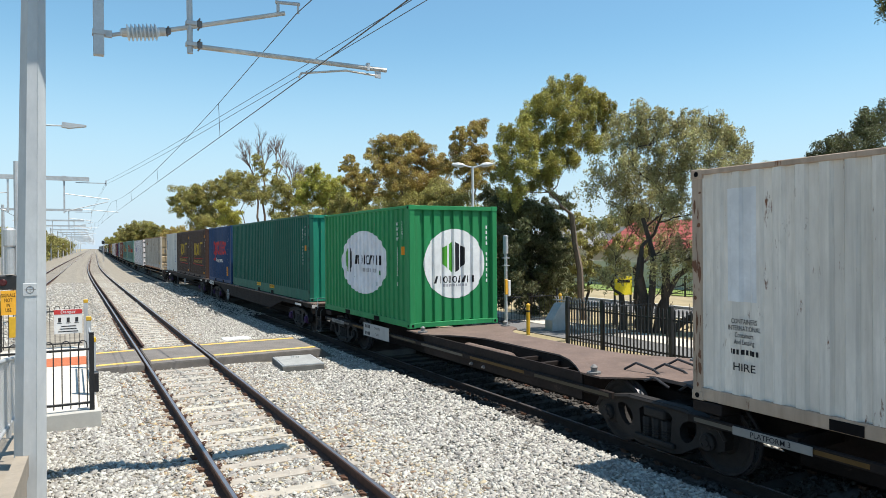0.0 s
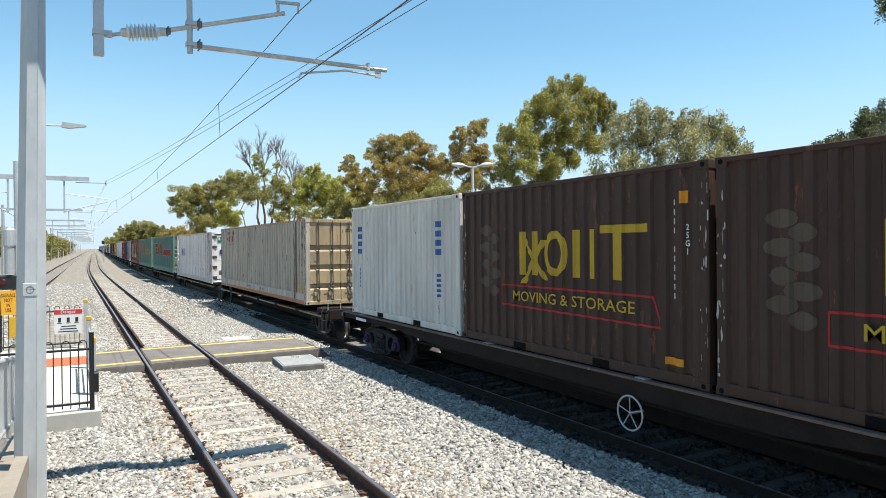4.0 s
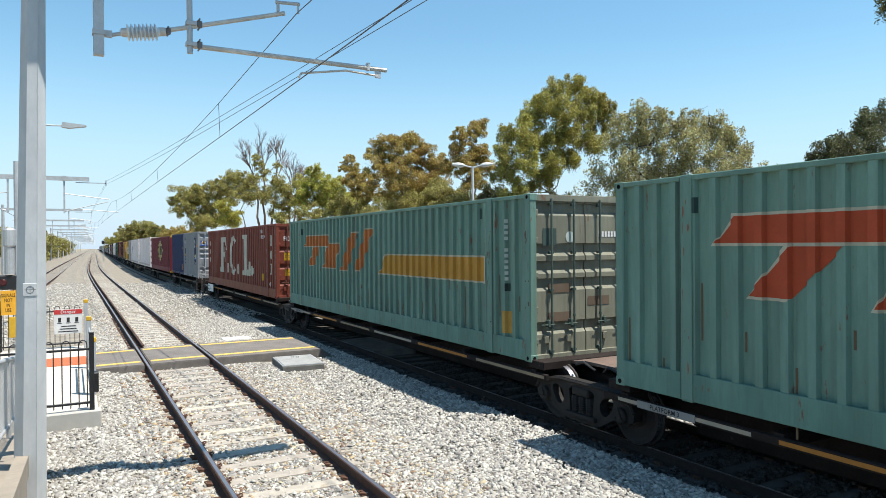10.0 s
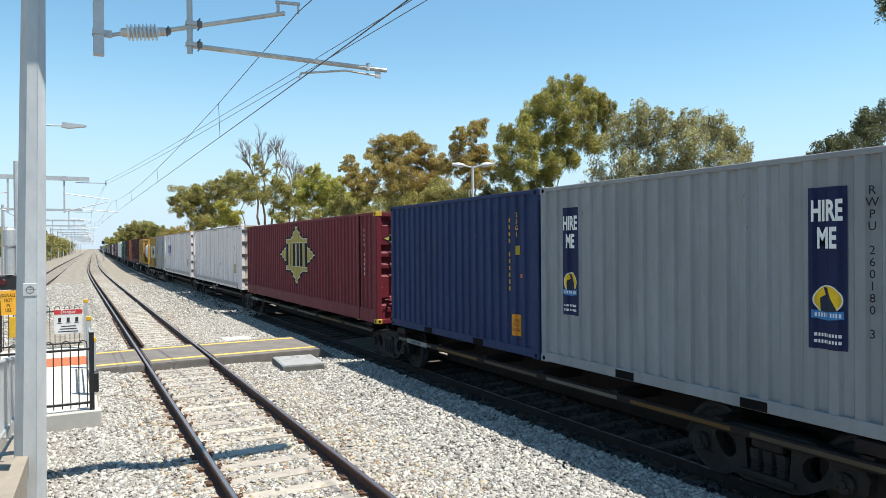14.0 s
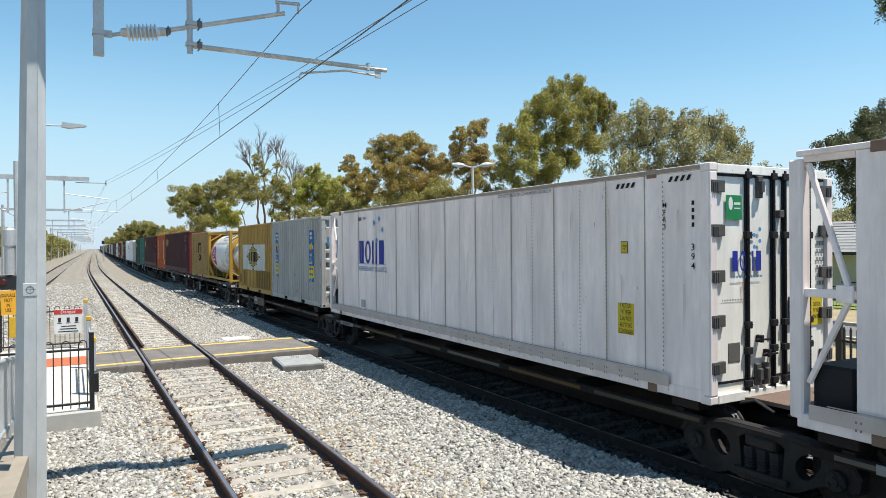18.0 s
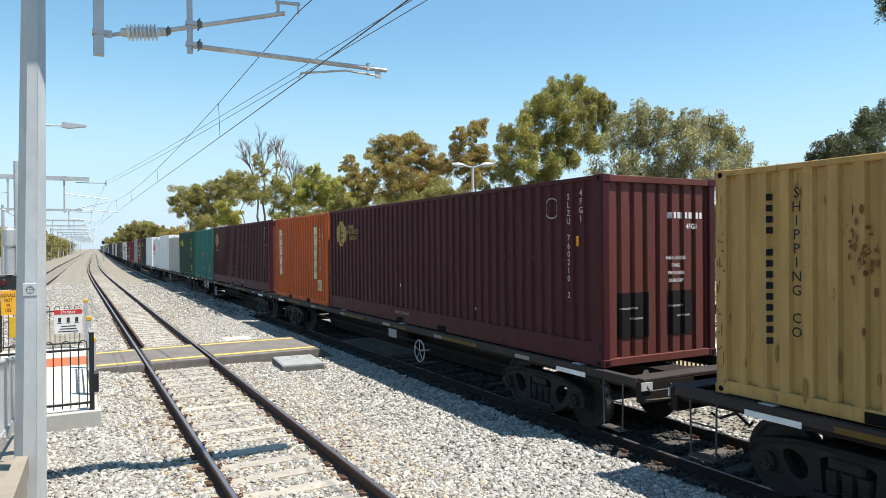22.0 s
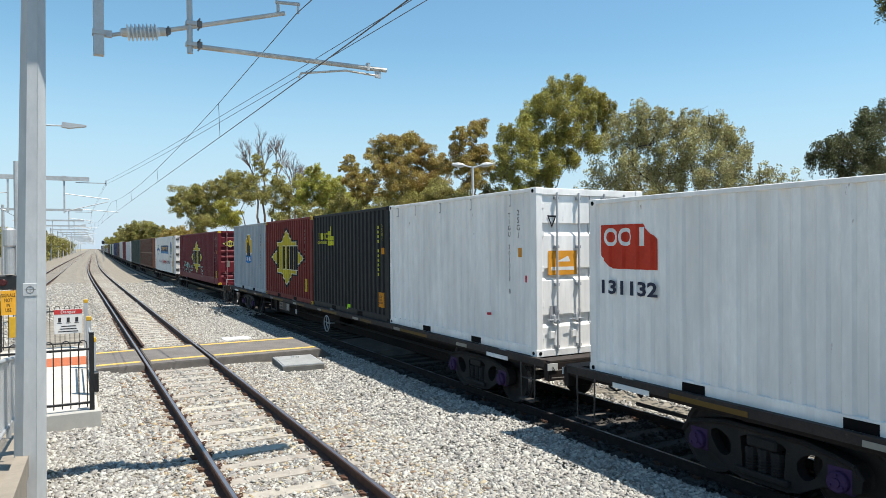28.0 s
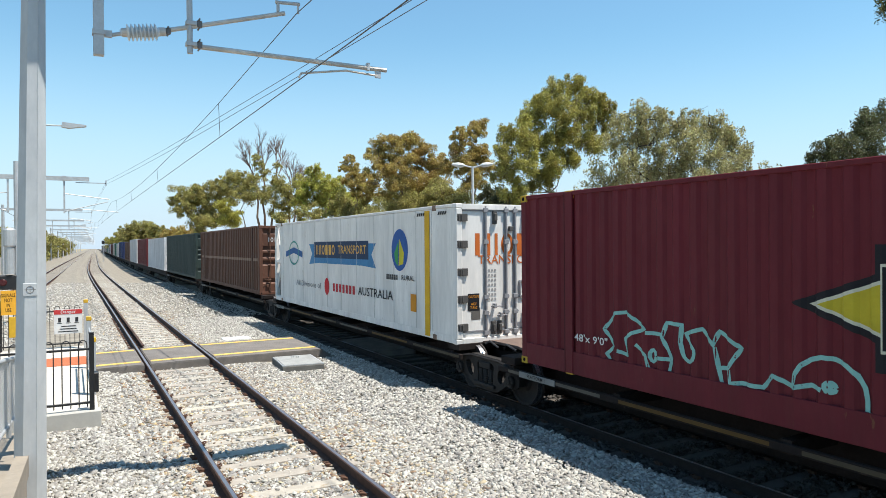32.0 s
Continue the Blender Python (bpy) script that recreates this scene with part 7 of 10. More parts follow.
house = thing("house", "low cream rendered house with a pale grey tiled roof", "house")
hx0, hx1, hy0, hy1 = 34.3, 42.0, 4.0, 26.0
part("wall", boxes([(hx0, hx0 + 0.2, hy0, 23.85, 0.0, 2.5), (hx0, hx0 + 0.2, 25.3, hy1, 0.0, 2.5), (hx0, hx0 + 0.2, 23.85, 25.3, 0.0, 0.55), (hx0, hx0 + 0.2, 23.85, 25.3, 2.15, 2.5)]), wall_cream, house)
part("wall", boxes([(hx0 + 0.2, hx1, hy1 - 0.2, hy1, 0.0, 2.5), (hx1 - 0.2, hx1, hy0, hy1 - 0.2, 0, 2.5)]), wall_cream, house)
part("plinth_band", boxes([(hx0 - 0.012, hx0 - 0.002, hy0, hy1, 0.05, 0.5)]), navy_paint, house, "dark navy painted plinth")
for y in (20.3, 18.9, 17.2, 15.6):
    part("wall_vent", boxes([(hx0 - 0.03, hx0 - 0.013, y, y + 0.28, 0.25, 0.42)]), black_paint, house)
win = part("window", boxes([(hx0 + 0.08, hx0 + 0.1, 23.85, 25.3, 0.55, 2.15)]), glass_mat, house, "dark wide window")
for y in (23.87, 24.58, 25.28):
    part("window_frame", boxes([(hx0 + 0.04, hx0 + 0.12, y - 0.04, y + 0.04, 0.53, 2.17)]), white_paint, win)
for y in (23.1, 22.0):
    part("porch_post", boxes([(hx0 - 1.0, hx0 - 0.8, y - 0.1, y + 0.1, 0.0, 2.4)], 0.01), white_paint, house)
part("gutter", boxes([(33.35, 33.5, hy0 - 0.4, hy1 + 0.5, 2.32, 2.47)], 0.02), black_paint, house, "dark gutter")
part("handrail_bars", boxes([(33.9, 33.94, 12.0, 20.6, 0.72, 0.77), (33.9, 33.94, 12.0, 20.6, 0.92, 0.97)]), black_paint, house)
roof = part("roof", prism(bmesh.new(), ((33.4, 2.4), (38.2, 4.05), (43.0, 2.4)), "y", hy0 - 0.5, hy1 + 0.4), roof_tile, house)
tiles(roof, 33.38, 2.42, 38.2, 4.08, hy0 - 0.5, hy1 + 0.4, roof_tile, 11)
red_house = thing("house", "brick house with a red tiled roof half hidden by trees", "house")
part("wall", boxes([(45, 53, 34, 50, 0, 2.6)]), wall_cream, red_house)
rr = part("roof", prism(bmesh.new(), ((44.4, 2.4), (49, 5.0), (53.6, 2.4)), "y", 33.4, 50.5), roof_red, red_house)
tiles(rr, 44.38, 2.42, 49, 5.02, 33.4, 50.5, roof_red, 8)
grey_house = thing("house", "distant house with a grey roof behind the trees", "house")
part("wall", boxes([(46, 54, 54, 66, 0, 2.6)]), wall_cream, grey_house)
part("roof", prism(bmesh.new(), ((45.4, 2.5), (50, 5.0), (54.6, 2.5)), "y", 53.4, 66.5), roof_tile, grey_house)

gf = thing("garden_fence", "low black tubular garden fence round the lawn", "fence", m=pose(29.2, 0, 0.08))
bar = finish("picket", rod(bmesh.new(), (0, 0, 0.08), (0, 0, 0.95), 0.008, 4), black_paint)
for i in range(150):
    piece("picket", bar, gf, pose(0, 11 + i * 0.12, 0))
for z in (0.1, 0.92):
    part("fence_rail", boxes([(-0.02, 0.02, 11, 29, z, z + 0.035)]), black_paint, gf)
pm = finish("fence_post", boxes([(-0.035, 0.035, -0.035, 0.035, -0.05, 1.1)]), black_paint)
for i in range(8):
    piece("fence_post", pm, gf, pose(0, 11 + 2.55 * i, 0))
gw = thing("boundary_fence", "pale slatted boundary fence between the houses", "fence")
part("panel", boxes([(33, 33.1, 28.5, 44, 0.05, 1.75)]), wall_cream, gw)


# ---- trees ----
def leaf_cloud(lobes, size, droop, seed, hang, cover):
    """Small leaves in bounded clumps round the skin of each crown mass; returns corners and faces."""
    r = np.random.default_rng(seed)
    out = []
    for x, y, z, rad in lobes:
        k = int(1.3 * cover * math.pi * rad * rad / (0.3 * size * size))
        nc = 20
        d = r.normal(size=(nc, 3))
        d /= np.linalg.norm(d, axis=1)[:, None]
        cen = d * (0.3 + 0.68 * r.random((nc, 1))) * np.array((rad, rad * 1.1, rad * 0.9)) + np.array((x, y, z))
        clump = rad * (0.17 + 0.19 * r.random(nc))
        idx = r.integers(0, nc, k)
        p = r.normal(size=(k, 3))
        p /= np.linalg.norm(p, axis=1)[:, None]
        p = cen[idx] + p * (r.random((k, 1)) ** 0.45) * clump[idx][:, None] * np.array((1.15, 1.15, 0.9))
        if hang:
            p[:, 2] -= r.random(k) ** 3 * hang
        out.append(p)
    p = np.concatenate(out)
    n = len(p)
    a = r.normal(size=(n, 3))
    a[:, 2] -= droop
    a /= np.linalg.norm(a, axis=1)[:, None]
    b = np.cross(a, r.normal(size=(n, 3)))
    b /= np.linalg.norm(b, axis=1)[:, None] + 1e-9
    s = size * (0.6 + 0.8 * r.random((n, 1)))
    v = np.stack((p - a * s, p + b * s * 0.30, p + a * s, p - b * s * 0.30), 1)
    return v.reshape(-1, 3), np.arange(n * 4).reshape(-1, 4)


def limb(bm, a, b, r0, r1, wob, rnd, steps=4):
    a, b = Vector(a), Vector(b)
    pts = [a.lerp(b, i / steps) + (Vector((rnd.uniform(-wob, wob), rnd.uniform(-wob, wob), 0)) if 0 < i < steps else Vector()) for i in range(steps + 1)]
    for i in range(steps):
        rod(bm, pts[i], pts[i + 1], r0 + (r1 - r0) * i / steps, 6, r0 + (r1 - r0) * (i + 1) / steps)
    return pts


def twigs(bm, a, way, length, r, depth, rnd, fan=0.55, low=0.55):
    """Bare twigs that fork upwards."""
    b = a + way * length
    rod(bm, a, b, r, 4, r * 0.7)
    if depth:
        for k in range(rnd.choice((2, 3, 3))):
            w = (way + Vector((rnd.uniform(-1, 1), rnd.uniform(-1, 1), rnd.uniform(-0.2, 0.6))) * fan).normalized()
            twigs(bm, a.lerp(b, rnd.uniform(low, 1.0)), w, length * rnd.uniform(0.6, 0.85), r * 0.66, depth - 1, rnd, fan, low)


def tree(label, foot, lobes, leaf, trunk=0.2, fork=0.4, size=0.06, droop=0.8, hang=0.0, seed=1, bark_=None, lean=(0, 0), cover=1.7, spread=1.25, group="trees along the line"):
    """lobes: (dx, dy, z, radius) of the crown's masses round the foot."""
    rnd = random.Random(seed)
    th = thing("tree", label, "tree", group, m=pose(foot[0], foot[1], 0.0))
    top = max(q[2] for q in lobes)
    bm = bmesh.new()
    f = Vector((lean[0], lean[1], top * fork))
    limb(bm, (0, 0, -0.1), f, trunk, trunk * 0.7, 0.1, rnd)
    nodes = [(f.lerp(Vector((0, 0, 0)), k * 0.12), trunk * 0.6) for k in range(3)]
    for dx, dy, z, rad in sorted(lobes, key=lambda q: q[2] + 0.5 * math.hypot(q[0], q[1])):
        tip = Vector((dx, dy, z))
        start, thick = min(nodes, key=lambda q: (tip - q[0]).length + 1.6 * max(0.0, q[0].z - z + 0.25))
        pts = limb(bm, start, tip, max(thick * 0.72, trunk * 0.09), trunk * 0.06, 0.1 + 0.05 * (tip - start).length, rnd, 5)
        nodes += [(pts[k], max(thick * 0.72, trunk * 0.09) * (1 - 0.15 * k)) for k in (2, 3, 4)]
        for k in range(5):
            e = tip + Vector((rnd.uniform(-1, 1), rnd.uniform(-1, 1), rnd.uniform(-0.6, 0.9))) * rad * 0.9
            limb(bm, pts[2 + k % 3], e, trunk * 0.06, trunk * 0.025, 0.1, rnd, 3)
    part("trunk", bm, bark_ or bark, th, "branching trunk and limbs")
    v, q = leaf_cloud([(x, y, z, rad * spread) for x, y, z, rad in lobes], size * 0.78, droop, seed, hang, cover)
    ob = new("crown", raw_mesh("crown", v, q, leaf))
    ob.parent = th
    tagged(ob, "loose crown of small leaves")
    return th


tree("tall green and rust eucalypt with a pale trunk", (17.3, 20.5), ((-1.9, 0.1, 8.4, 0.45), (-1.2, 0.1, 8.8, 0.42), (-0.3, 0.2, 9.1, 0.47), (0.8, 0.3, 8.8, 0.53), (1.2, 0.1, 8.3, 0.36), (-2.0, 0.3, 7.9, 0.45), (-1.5, -0.4, 7.9, 0.57), (-0.2, -0.0, 8.1, 0.6), (1.1, 0.3, 7.8, 0.49), (-2.8, 0.1, 7.5, 0.32), (-3.4, 0.2, 7.0, 0.36), (-2.9, -0.3, 6.8, 0.52), (-1.9, -0.0, 7.0, 0.58), (-1.0, -0.2, 7.1, 0.63), (0.4, 0.0, 7.0, 0.61), (-3.6, 0.0, 6.3, 0.43), (-3.0, -0.4, 6.0, 0.51), (-1.8, -0.2, 6.0, 0.57), (-0.7, -0.1, 6.2, 0.46), (-1.9, 0.3, 5.4, 0.5), (-3.5, 0.2, 5.6, 0.44), (-3.3, -0.2, 4.9, 0.47)),
     leaf_green, size=0.057, seed=11, hang=0.3, fork=0.45, trunk=0.14, cover=2.0, spread=1.18, lean=(-0.5, 0.1))
tree("grey-green weeping tree with dark arching limbs", (16.4, 16.6), ((-0.8, -0.0, 7.0, 0.4), (-0.2, -0.3, 7.2, 0.44), (0.0, -0.8, 7.0, 0.44), (0.7, -0.9, 6.7, 0.41), (1.3, -1.0, 7.0, 0.45), (1.7, -1.3, 6.8, 0.49), (2.2, -1.6, 6.5, 0.5), (2.4, -2.0, 5.9, 0.42), (-0.5, 0.5, 6.4, 0.49), (-0.0, 0.0, 6.5, 0.56), (0.4, -0.6, 6.2, 0.56), (0.8, -1.3, 6.2, 0.59), (1.8, -1.5, 6.0, 0.61), (1.9, -2.1, 5.3, 0.49), (-0.8, -0.2, 5.6, 0.54), (0.2, -0.5, 5.4, 0.59), (1.2, -0.7, 5.4, 0.65), (1.2, -1.8, 5.1, 0.63), (0.7, -0.7, 4.4, 0.56), (1.2, -1.4, 4.0, 0.63)),
     leaf_grey, size=0.065, seed=12, hang=0.5, bark_=dark_bark, trunk=0.18, fork=0.35, cover=1.35, spread=1.06)
tree("low drooping grey-green tree reaching over the path", (16.9, 16.0), ((1.6, -1.4, 4.7, 0.53), (1.8, -2.0, 4.4, 0.56), (3.0, -2.1, 4.7, 0.55), (2.2, -2.1, 5.1, 0.38), (3.1, -2.6, 4.1, 0.54), (3.3, -3.0, 4.3, 0.35), (2.1, -2.6, 3.9, 0.63), (2.1, -1.8, 3.7, 0.57), (1.1, -1.5, 3.8, 0.63), (2.7, -2.9, 3.4, 0.45), (1.3, -1.7, 3.1, 0.48), (0.1, -0.6, 3.0, 0.44), (0.6, -1.1, 3.1, 0.48), (0.3, -0.9, 2.5, 0.42), (1.2, -1.6, 2.6, 0.45), (-0.4, -0.2, 2.4, 0.4)),
     leaf_grey, size=0.065, seed=13, hang=0.7, bark_=dark_bark, trunk=0.16, fork=0.5, cover=0.75)
tree("dense dark-green tree reaching down to the ground", (15.5, 21.5), ((-1.1, 0.3, 4.2, 0.63), (-0.6, -0.3, 4.3, 0.62), (0.7, 0.1, 4.0, 0.65), (1.0, -0.3, 3.5, 0.52), (-1.4, -0.5, 3.2, 0.69), (0.3, 0.4, 3.1, 0.74), (0.8, -0.3, 2.6, 0.6), (-1.4, -0.3, 2.3, 0.69), (0.3, 0.6, 2.0, 0.78), (1.1, 0.3, 1.6, 0.62), (-0.9, -0.2, 1.3, 0.62)),
     leaf_dark, size=0.095, seed=14, bark_=dark_bark, fork=0.3, trunk=0.12, cover=2.1, spread=1.25)
tree("low twiggy shrubby tree with thin dark stems", (16.1, 17.2), ((0.5, 0.3, 4.8, 0.5), (-0.5, 0.0, 5.1, 0.37), (1.4, 0.1, 4.5, 0.51), (-1.0, -0.1, 3.6, 0.29), (-0.1, 0.2, 2.6, 0.34), (-0.6, 0.1, 1.9, 0.37), (0.5, 0.2, 2.1, 0.31), (1.2, 0.2, 3.6, 0.35)),
     leaf_grey, size=0.07, seed=29, bark_=dark_bark, fork=0.25, trunk=0.13, cover=0.6, hang=0.4)
tree("drooping grey-green tree with long hanging twigs", (17.1, 17.6), ((-1.7, -0.1, 5.4, 0.45), (-2.2, -0.1, 4.8, 0.33), (-0.8, -0.2, 5.3, 0.5), (0.0, -0.2, 5.0, 0.47), (1.0, -0.3, 5.0, 0.48), (1.7, -0.1, 3.9, 0.45), (0.7, 0.1, 3.9, 0.4), (-1.2, -0.3, 4.3, 0.38), (-0.1, 0.1, 4.1, 0.39), (1.1, -0.1, 3.1, 0.36), (1.8, -0.1, 2.8, 0.37)),
     leaf_grey, size=0.065, seed=52, hang=0.6, bark_=dark_bark, trunk=0.12, fork=0.4, cover=0.65)
tree("thicket of rust-olive shrubs by the crossing", (21.3, 25), ((-1.6, -0.1, 3.9, 0.51), (-0.6, -0.1, 4.0, 0.47), (0.4, -0.2, 3.8, 0.47), (1.4, -0.2, 3.8, 0.48), (-1.2, -0.4, 3.0, 0.56), (0.1, -0.2, 2.8, 0.58), (1.4, 0.1, 2.7, 0.54), (2.1, -0.3, 3.1, 0.49), (-1.2, 0.2, 2.0, 0.67), (-0.3, -0.1, 1.7, 0.63), (0.9, -0.2, 1.5, 0.59), (2.3, 0.2, 1.9, 0.5), (3.6, -0.0, 2.7, 0.45), (-2.0, -0.2, 0.8, 0.65), (-0.7, -0.0, 0.8, 0.57)),
     leaf_belt, size=0.08, seed=53, trunk=0.08, fork=0.25, bark_=dark_bark, cover=1.3)
tree("dense dark-leaved tree bushy to the ground", (16.7, 23.5), ((-1.5, 0.2, 4.9, 0.59), (-1.5, -0.5, 3.7, 0.66), (0.1, 0.5, 3.9, 0.7), (0.7, -0.4, 4.4, 0.6), (2.0, 0.2, 4.7, 0.53), (-0.4, 0.4, 2.8, 0.74), (0.2, -0.5, 2.7, 0.73), (1.9, 0.3, 2.7, 0.63), (-1.3, -0.1, 1.9, 0.67), (0.1, 0.1, 1.4, 0.74), (0.8, -0.5, 1.0, 0.69), (-1.3, -0.4, 0.8, 0.62), (0.2, -0.3, 0.6, 0.64), (2.4, 0.3, 1.3, 0.54)),
     leaf_dark, size=0.1, seed=54, trunk=0.12, fork=0.3, bark_=dark_bark, cover=1.4)
tree("slim rust-tipped eucalypt beside the lamp", (17.8, 29.5), ((0.5, 0.3, 9.0, 0.47), (0.1, 0.1, 8.5, 0.44), (-0.9, -0.3, 8.4, 0.4), (-0.8, -0.0, 7.9, 0.49), (0.2, -0.1, 7.7, 0.55), (-0.4, -0.0, 7.2, 0.66), (0.6, -0.3, 7.0, 0.61), (-1.2, 0.1, 6.7, 0.49), (-0.3, -0.5, 6.2, 0.71)),
     leaf_olive, size=0.066, seed=15)
tree("broad rust-green eucalypt with a dense crown", (17.4, 37), ((-1.4, 0.3, 8.7, 0.65), (-0.8, -0.1, 9.1, 0.52), (0.4, 0.0, 9.3, 0.72), (1.7, 0.5, 8.9, 0.67), (-1.5, 0.1, 7.7, 0.78), (-0.3, -0.3, 8.0, 0.84), (1.6, 0.7, 7.9, 0.95), (2.5, -0.1, 7.9, 0.67), (-1.1, -0.8, 6.7, 0.95), (1.1, 0.3, 6.7, 1.0), (2.1, -0.6, 6.7, 0.86), (-2.3, -0.2, 6.6, 0.57)),
     leaf_olive, size=0.076, seed=16)
tree("low olive trees filling the belt below the crowns", (18.4, 33.0), ((-0.6, -1.6, 4.8, 1.3), (0.2, 0.6, 5.0, 1.5), (0.0, 3.2, 5.0, 1.5), (0.4, 6.0, 5.2, 1.5), (0, 9.0, 4.8, 1.5), (0, 12.0, 4.4, 1.6), (0, 1.0, 3.0, 1.8), (0, 5.0, 3.0, 1.8), (0, 9.5, 2.8, 1.8)),
     leaf_belt, size=0.085, seed=17, fork=0.3)
tree("slender olive tree with a dark leafy top", (17.2, 45), ((-0.2, -0.1, 9.0, 0.38), (-0.4, -0.1, 8.4, 0.46), (0.2, -0.3, 8.1, 0.54), (0.9, -0.4, 7.6, 0.62), (-0.2, -0.5, 7.4, 0.61), (1.4, -0.2, 6.8, 0.62), (0.6, 0.1, 6.8, 0.62)),
     leaf_olive, size=0.1, seed=18, trunk=0.12, fork=0.5)
tree("low olive thicket filling the belt below the gums", (17.9, 47), ((-0.9, -0.3, 5.9, 0.8), (0.6, -0.2, 6.0, 0.81), (2.0, -0.5, 6.4, 0.81), (-2.5, -0.4, 5.3, 0.71), (-3.7, -0.5, 5.0, 0.62), (3.5, -0.3, 6.3, 0.82), (-4.9, 0.1, 4.9, 0.55), (-0.5, -0.7, 5.0, 0.79), (1.7, 0.2, 5.1, 0.82), (5.2, -0.2, 6.6, 0.75)),
     leaf_belt, size=0.11, seed=55, trunk=0.1, fork=0.3)
tree("dense yellow-green wattle bush", (18.3, 52), ((-1.6, 0.2, 8.0, 0.88), (-0.6, -0.5, 7.5, 0.96), (1.1, 0.7, 7.0, 0.99), (2.3, 0.6, 6.8, 0.81), (-1.9, 0.4, 6.7, 1.06), (-0.7, -0.1, 6.2, 1.14), (1.4, 0.0, 6.0, 1.07), (2.7, 0.1, 5.9, 0.72), (-1.6, -0.4, 8.8, 0.52), (0.4, -0.1, 8.1, 0.53)),
     leaf_lime, size=0.11, seed=19, fork=0.3)
tree("half-bare gum with olive foliage and twiggy upper branches", (18.7, 70), ((-2.1, 0.2, 12.0, 0.5), (-1.7, 0.2, 11.2, 0.6), (0.2, 0.3, 11.3, 0.45), (-2.4, -0.6, 9.7, 0.8), (-1.2, 0.3, 10.5, 0.6), (-0.3, -0.5, 9.5, 1.04), (0.6, -0.8, 8.8, 1.15), (2.1, -0.5, 9.6, 0.93), (-0.8, -0.6, 7.9, 1.15), (1.5, -0.6, 7.8, 1.16), (0.5, 0.0, 6.7, 1.28), (-1.7, -0.1, 8.2, 0.92), (2.5, -0.3, 8.3, 0.82)),
     leaf_belt, size=0.13, seed=20, cover=1.3, spread=1.1)
bare_gum = thing("tree", "bare-topped gum with fine brown twigs", "tree", "trees along the line", m=pose(18.6, 71.0, 0))
bm, rnd_ = bmesh.new(), random.Random(5)
for dx, h, tip, n, long_ in ((-2.0, 10.4, -0.28, 3, 1.65), (-1.0, 10.7, -0.08, 3, 1.75), (0.4, 10.8, 0.16, 3, 1.75), (1.9, 8.9, 0.22, 3, 1.6), (2.6, 8.6, 0.38, 2, 1.5)):
    limb(bm, (-0.9 if dx < 1 else 1.2, 0, 0), (dx, 0.3, h), 0.17, 0.06, 0.16, rnd_, 7)
    for k in range(n):
        twigs(bm, Vector((dx, 0.3, h - 0.5 * k)), Vector((tip + 0.22 * (k - 1), rnd_.uniform(-0.3, 0.3), 1)).normalized(), long_, 0.05, 5, rnd_, 0.42, 0.3)
part("trunk", bm, twig_bark, bare_gum, "grey-brown limbs and twigs")
tree("airy olive gum with visible stems", (18.8, 86), ((-1.2, 0.3, 11.6, 1.13), (0.2, 0.7, 11.0, 1.28), (-1.9, 0.4, 9.7, 1.13), (-0.3, -0.6, 9.1, 1.4), (0.9, -0.2, 9.4, 1.27), (-2.2, 0.0, 11.1, 0.7)),
     leaf_belt, size=0.15, seed=21, cover=1.4)
tree("rounded yellow-green bush below the gums", (18.1, 92), ((-0.5, -1.1, 8.1, 1.19), (0.3, -1.1, 6.5, 1.34), (-0.6, -0.2, 6.4, 1.05)),
     leaf_lime, size=0.15, seed=22, fork=0.3)
tree("broad olive gum in the tree belt", (18.4, 112), ((-3.2, 0.4, 10.8, 1.82), (-1.3, 0.0, 11.5, 1.63), (0.9, 1.8, 10.6, 2.03), (-1.5, 1.7, 9.1, 2.21), (1.3, 2.0, 8.5, 2.22), (-3.7, -0.6, 8.6, 1.26), (-0.6, -0.2, 6.4, 2.17), (1.8, -0.6, 12.6, 1.27), (3.0, 0.2, 11.5, 1.1)),
     leaf_belt, size=0.19, seed=23)
tree("distant gums in the tree belt by the line", (20.7, 240), ((-5.3, 0.9, 8.4, 1.74), (-2.7, 1.0, 9.3, 2.32), (0.6, -0.0, 9.8, 2.31), (3.4, -0.5, 8.0, 1.93), (6.0, -0.1, 7.5, 1.74), (-1.3, 1.7, 7.1, 3.1), (2.1, -1.2, 6.2, 2.69), (-4.1, 0.1, 6.2, 2.31)),
     leaf_belt, size=0.28, seed=24)
arch = thing("tree", "dark leaning trunk with low arching boughs", "tree", "trees along the line", m=pose(16.7, 16.3, 0))
bm, rnd_ = bmesh.new(), random.Random(9)
for pts in (((0, 0, -0.1), (0.15, -0.1, 0.9), (0.5, -0.5, 1.9), (1.1, -1.2, 2.6), (1.9, -2.0, 3.2)), ((0.3, -0.2, 0.0), (0.8, -0.6, 0.5), (1.5, -1.3, 0.95), (2.3, -2.0, 1.1), (3.0, -2.6, 1.5)), ((-0.25, 0.1, 0), (-0.1, 0, 1.5), (0.05, 0.1, 2.6), (-0.2, 0.3, 3.8))):
    for k, (a, b) in enumerate(zip(pts[:-1], pts[1:])):
        rod(bm, a, b, 0.13 - 0.022 * k, 8, 0.13 - 0.022 * (k + 1))
        for q in range(3):
            twigs(bm, Vector(a).lerp(Vector(b), rnd_.random()), Vector((rnd_.uniform(-0.3, 1), rnd_.uniform(-1, 0.4), rnd_.uniform(0.1, 0.9))).normalized(), 0.5, 0.018, 2, rnd_)
part("trunk", bm, dark_bark, arch, "dark trunk, boughs and bare twigs")
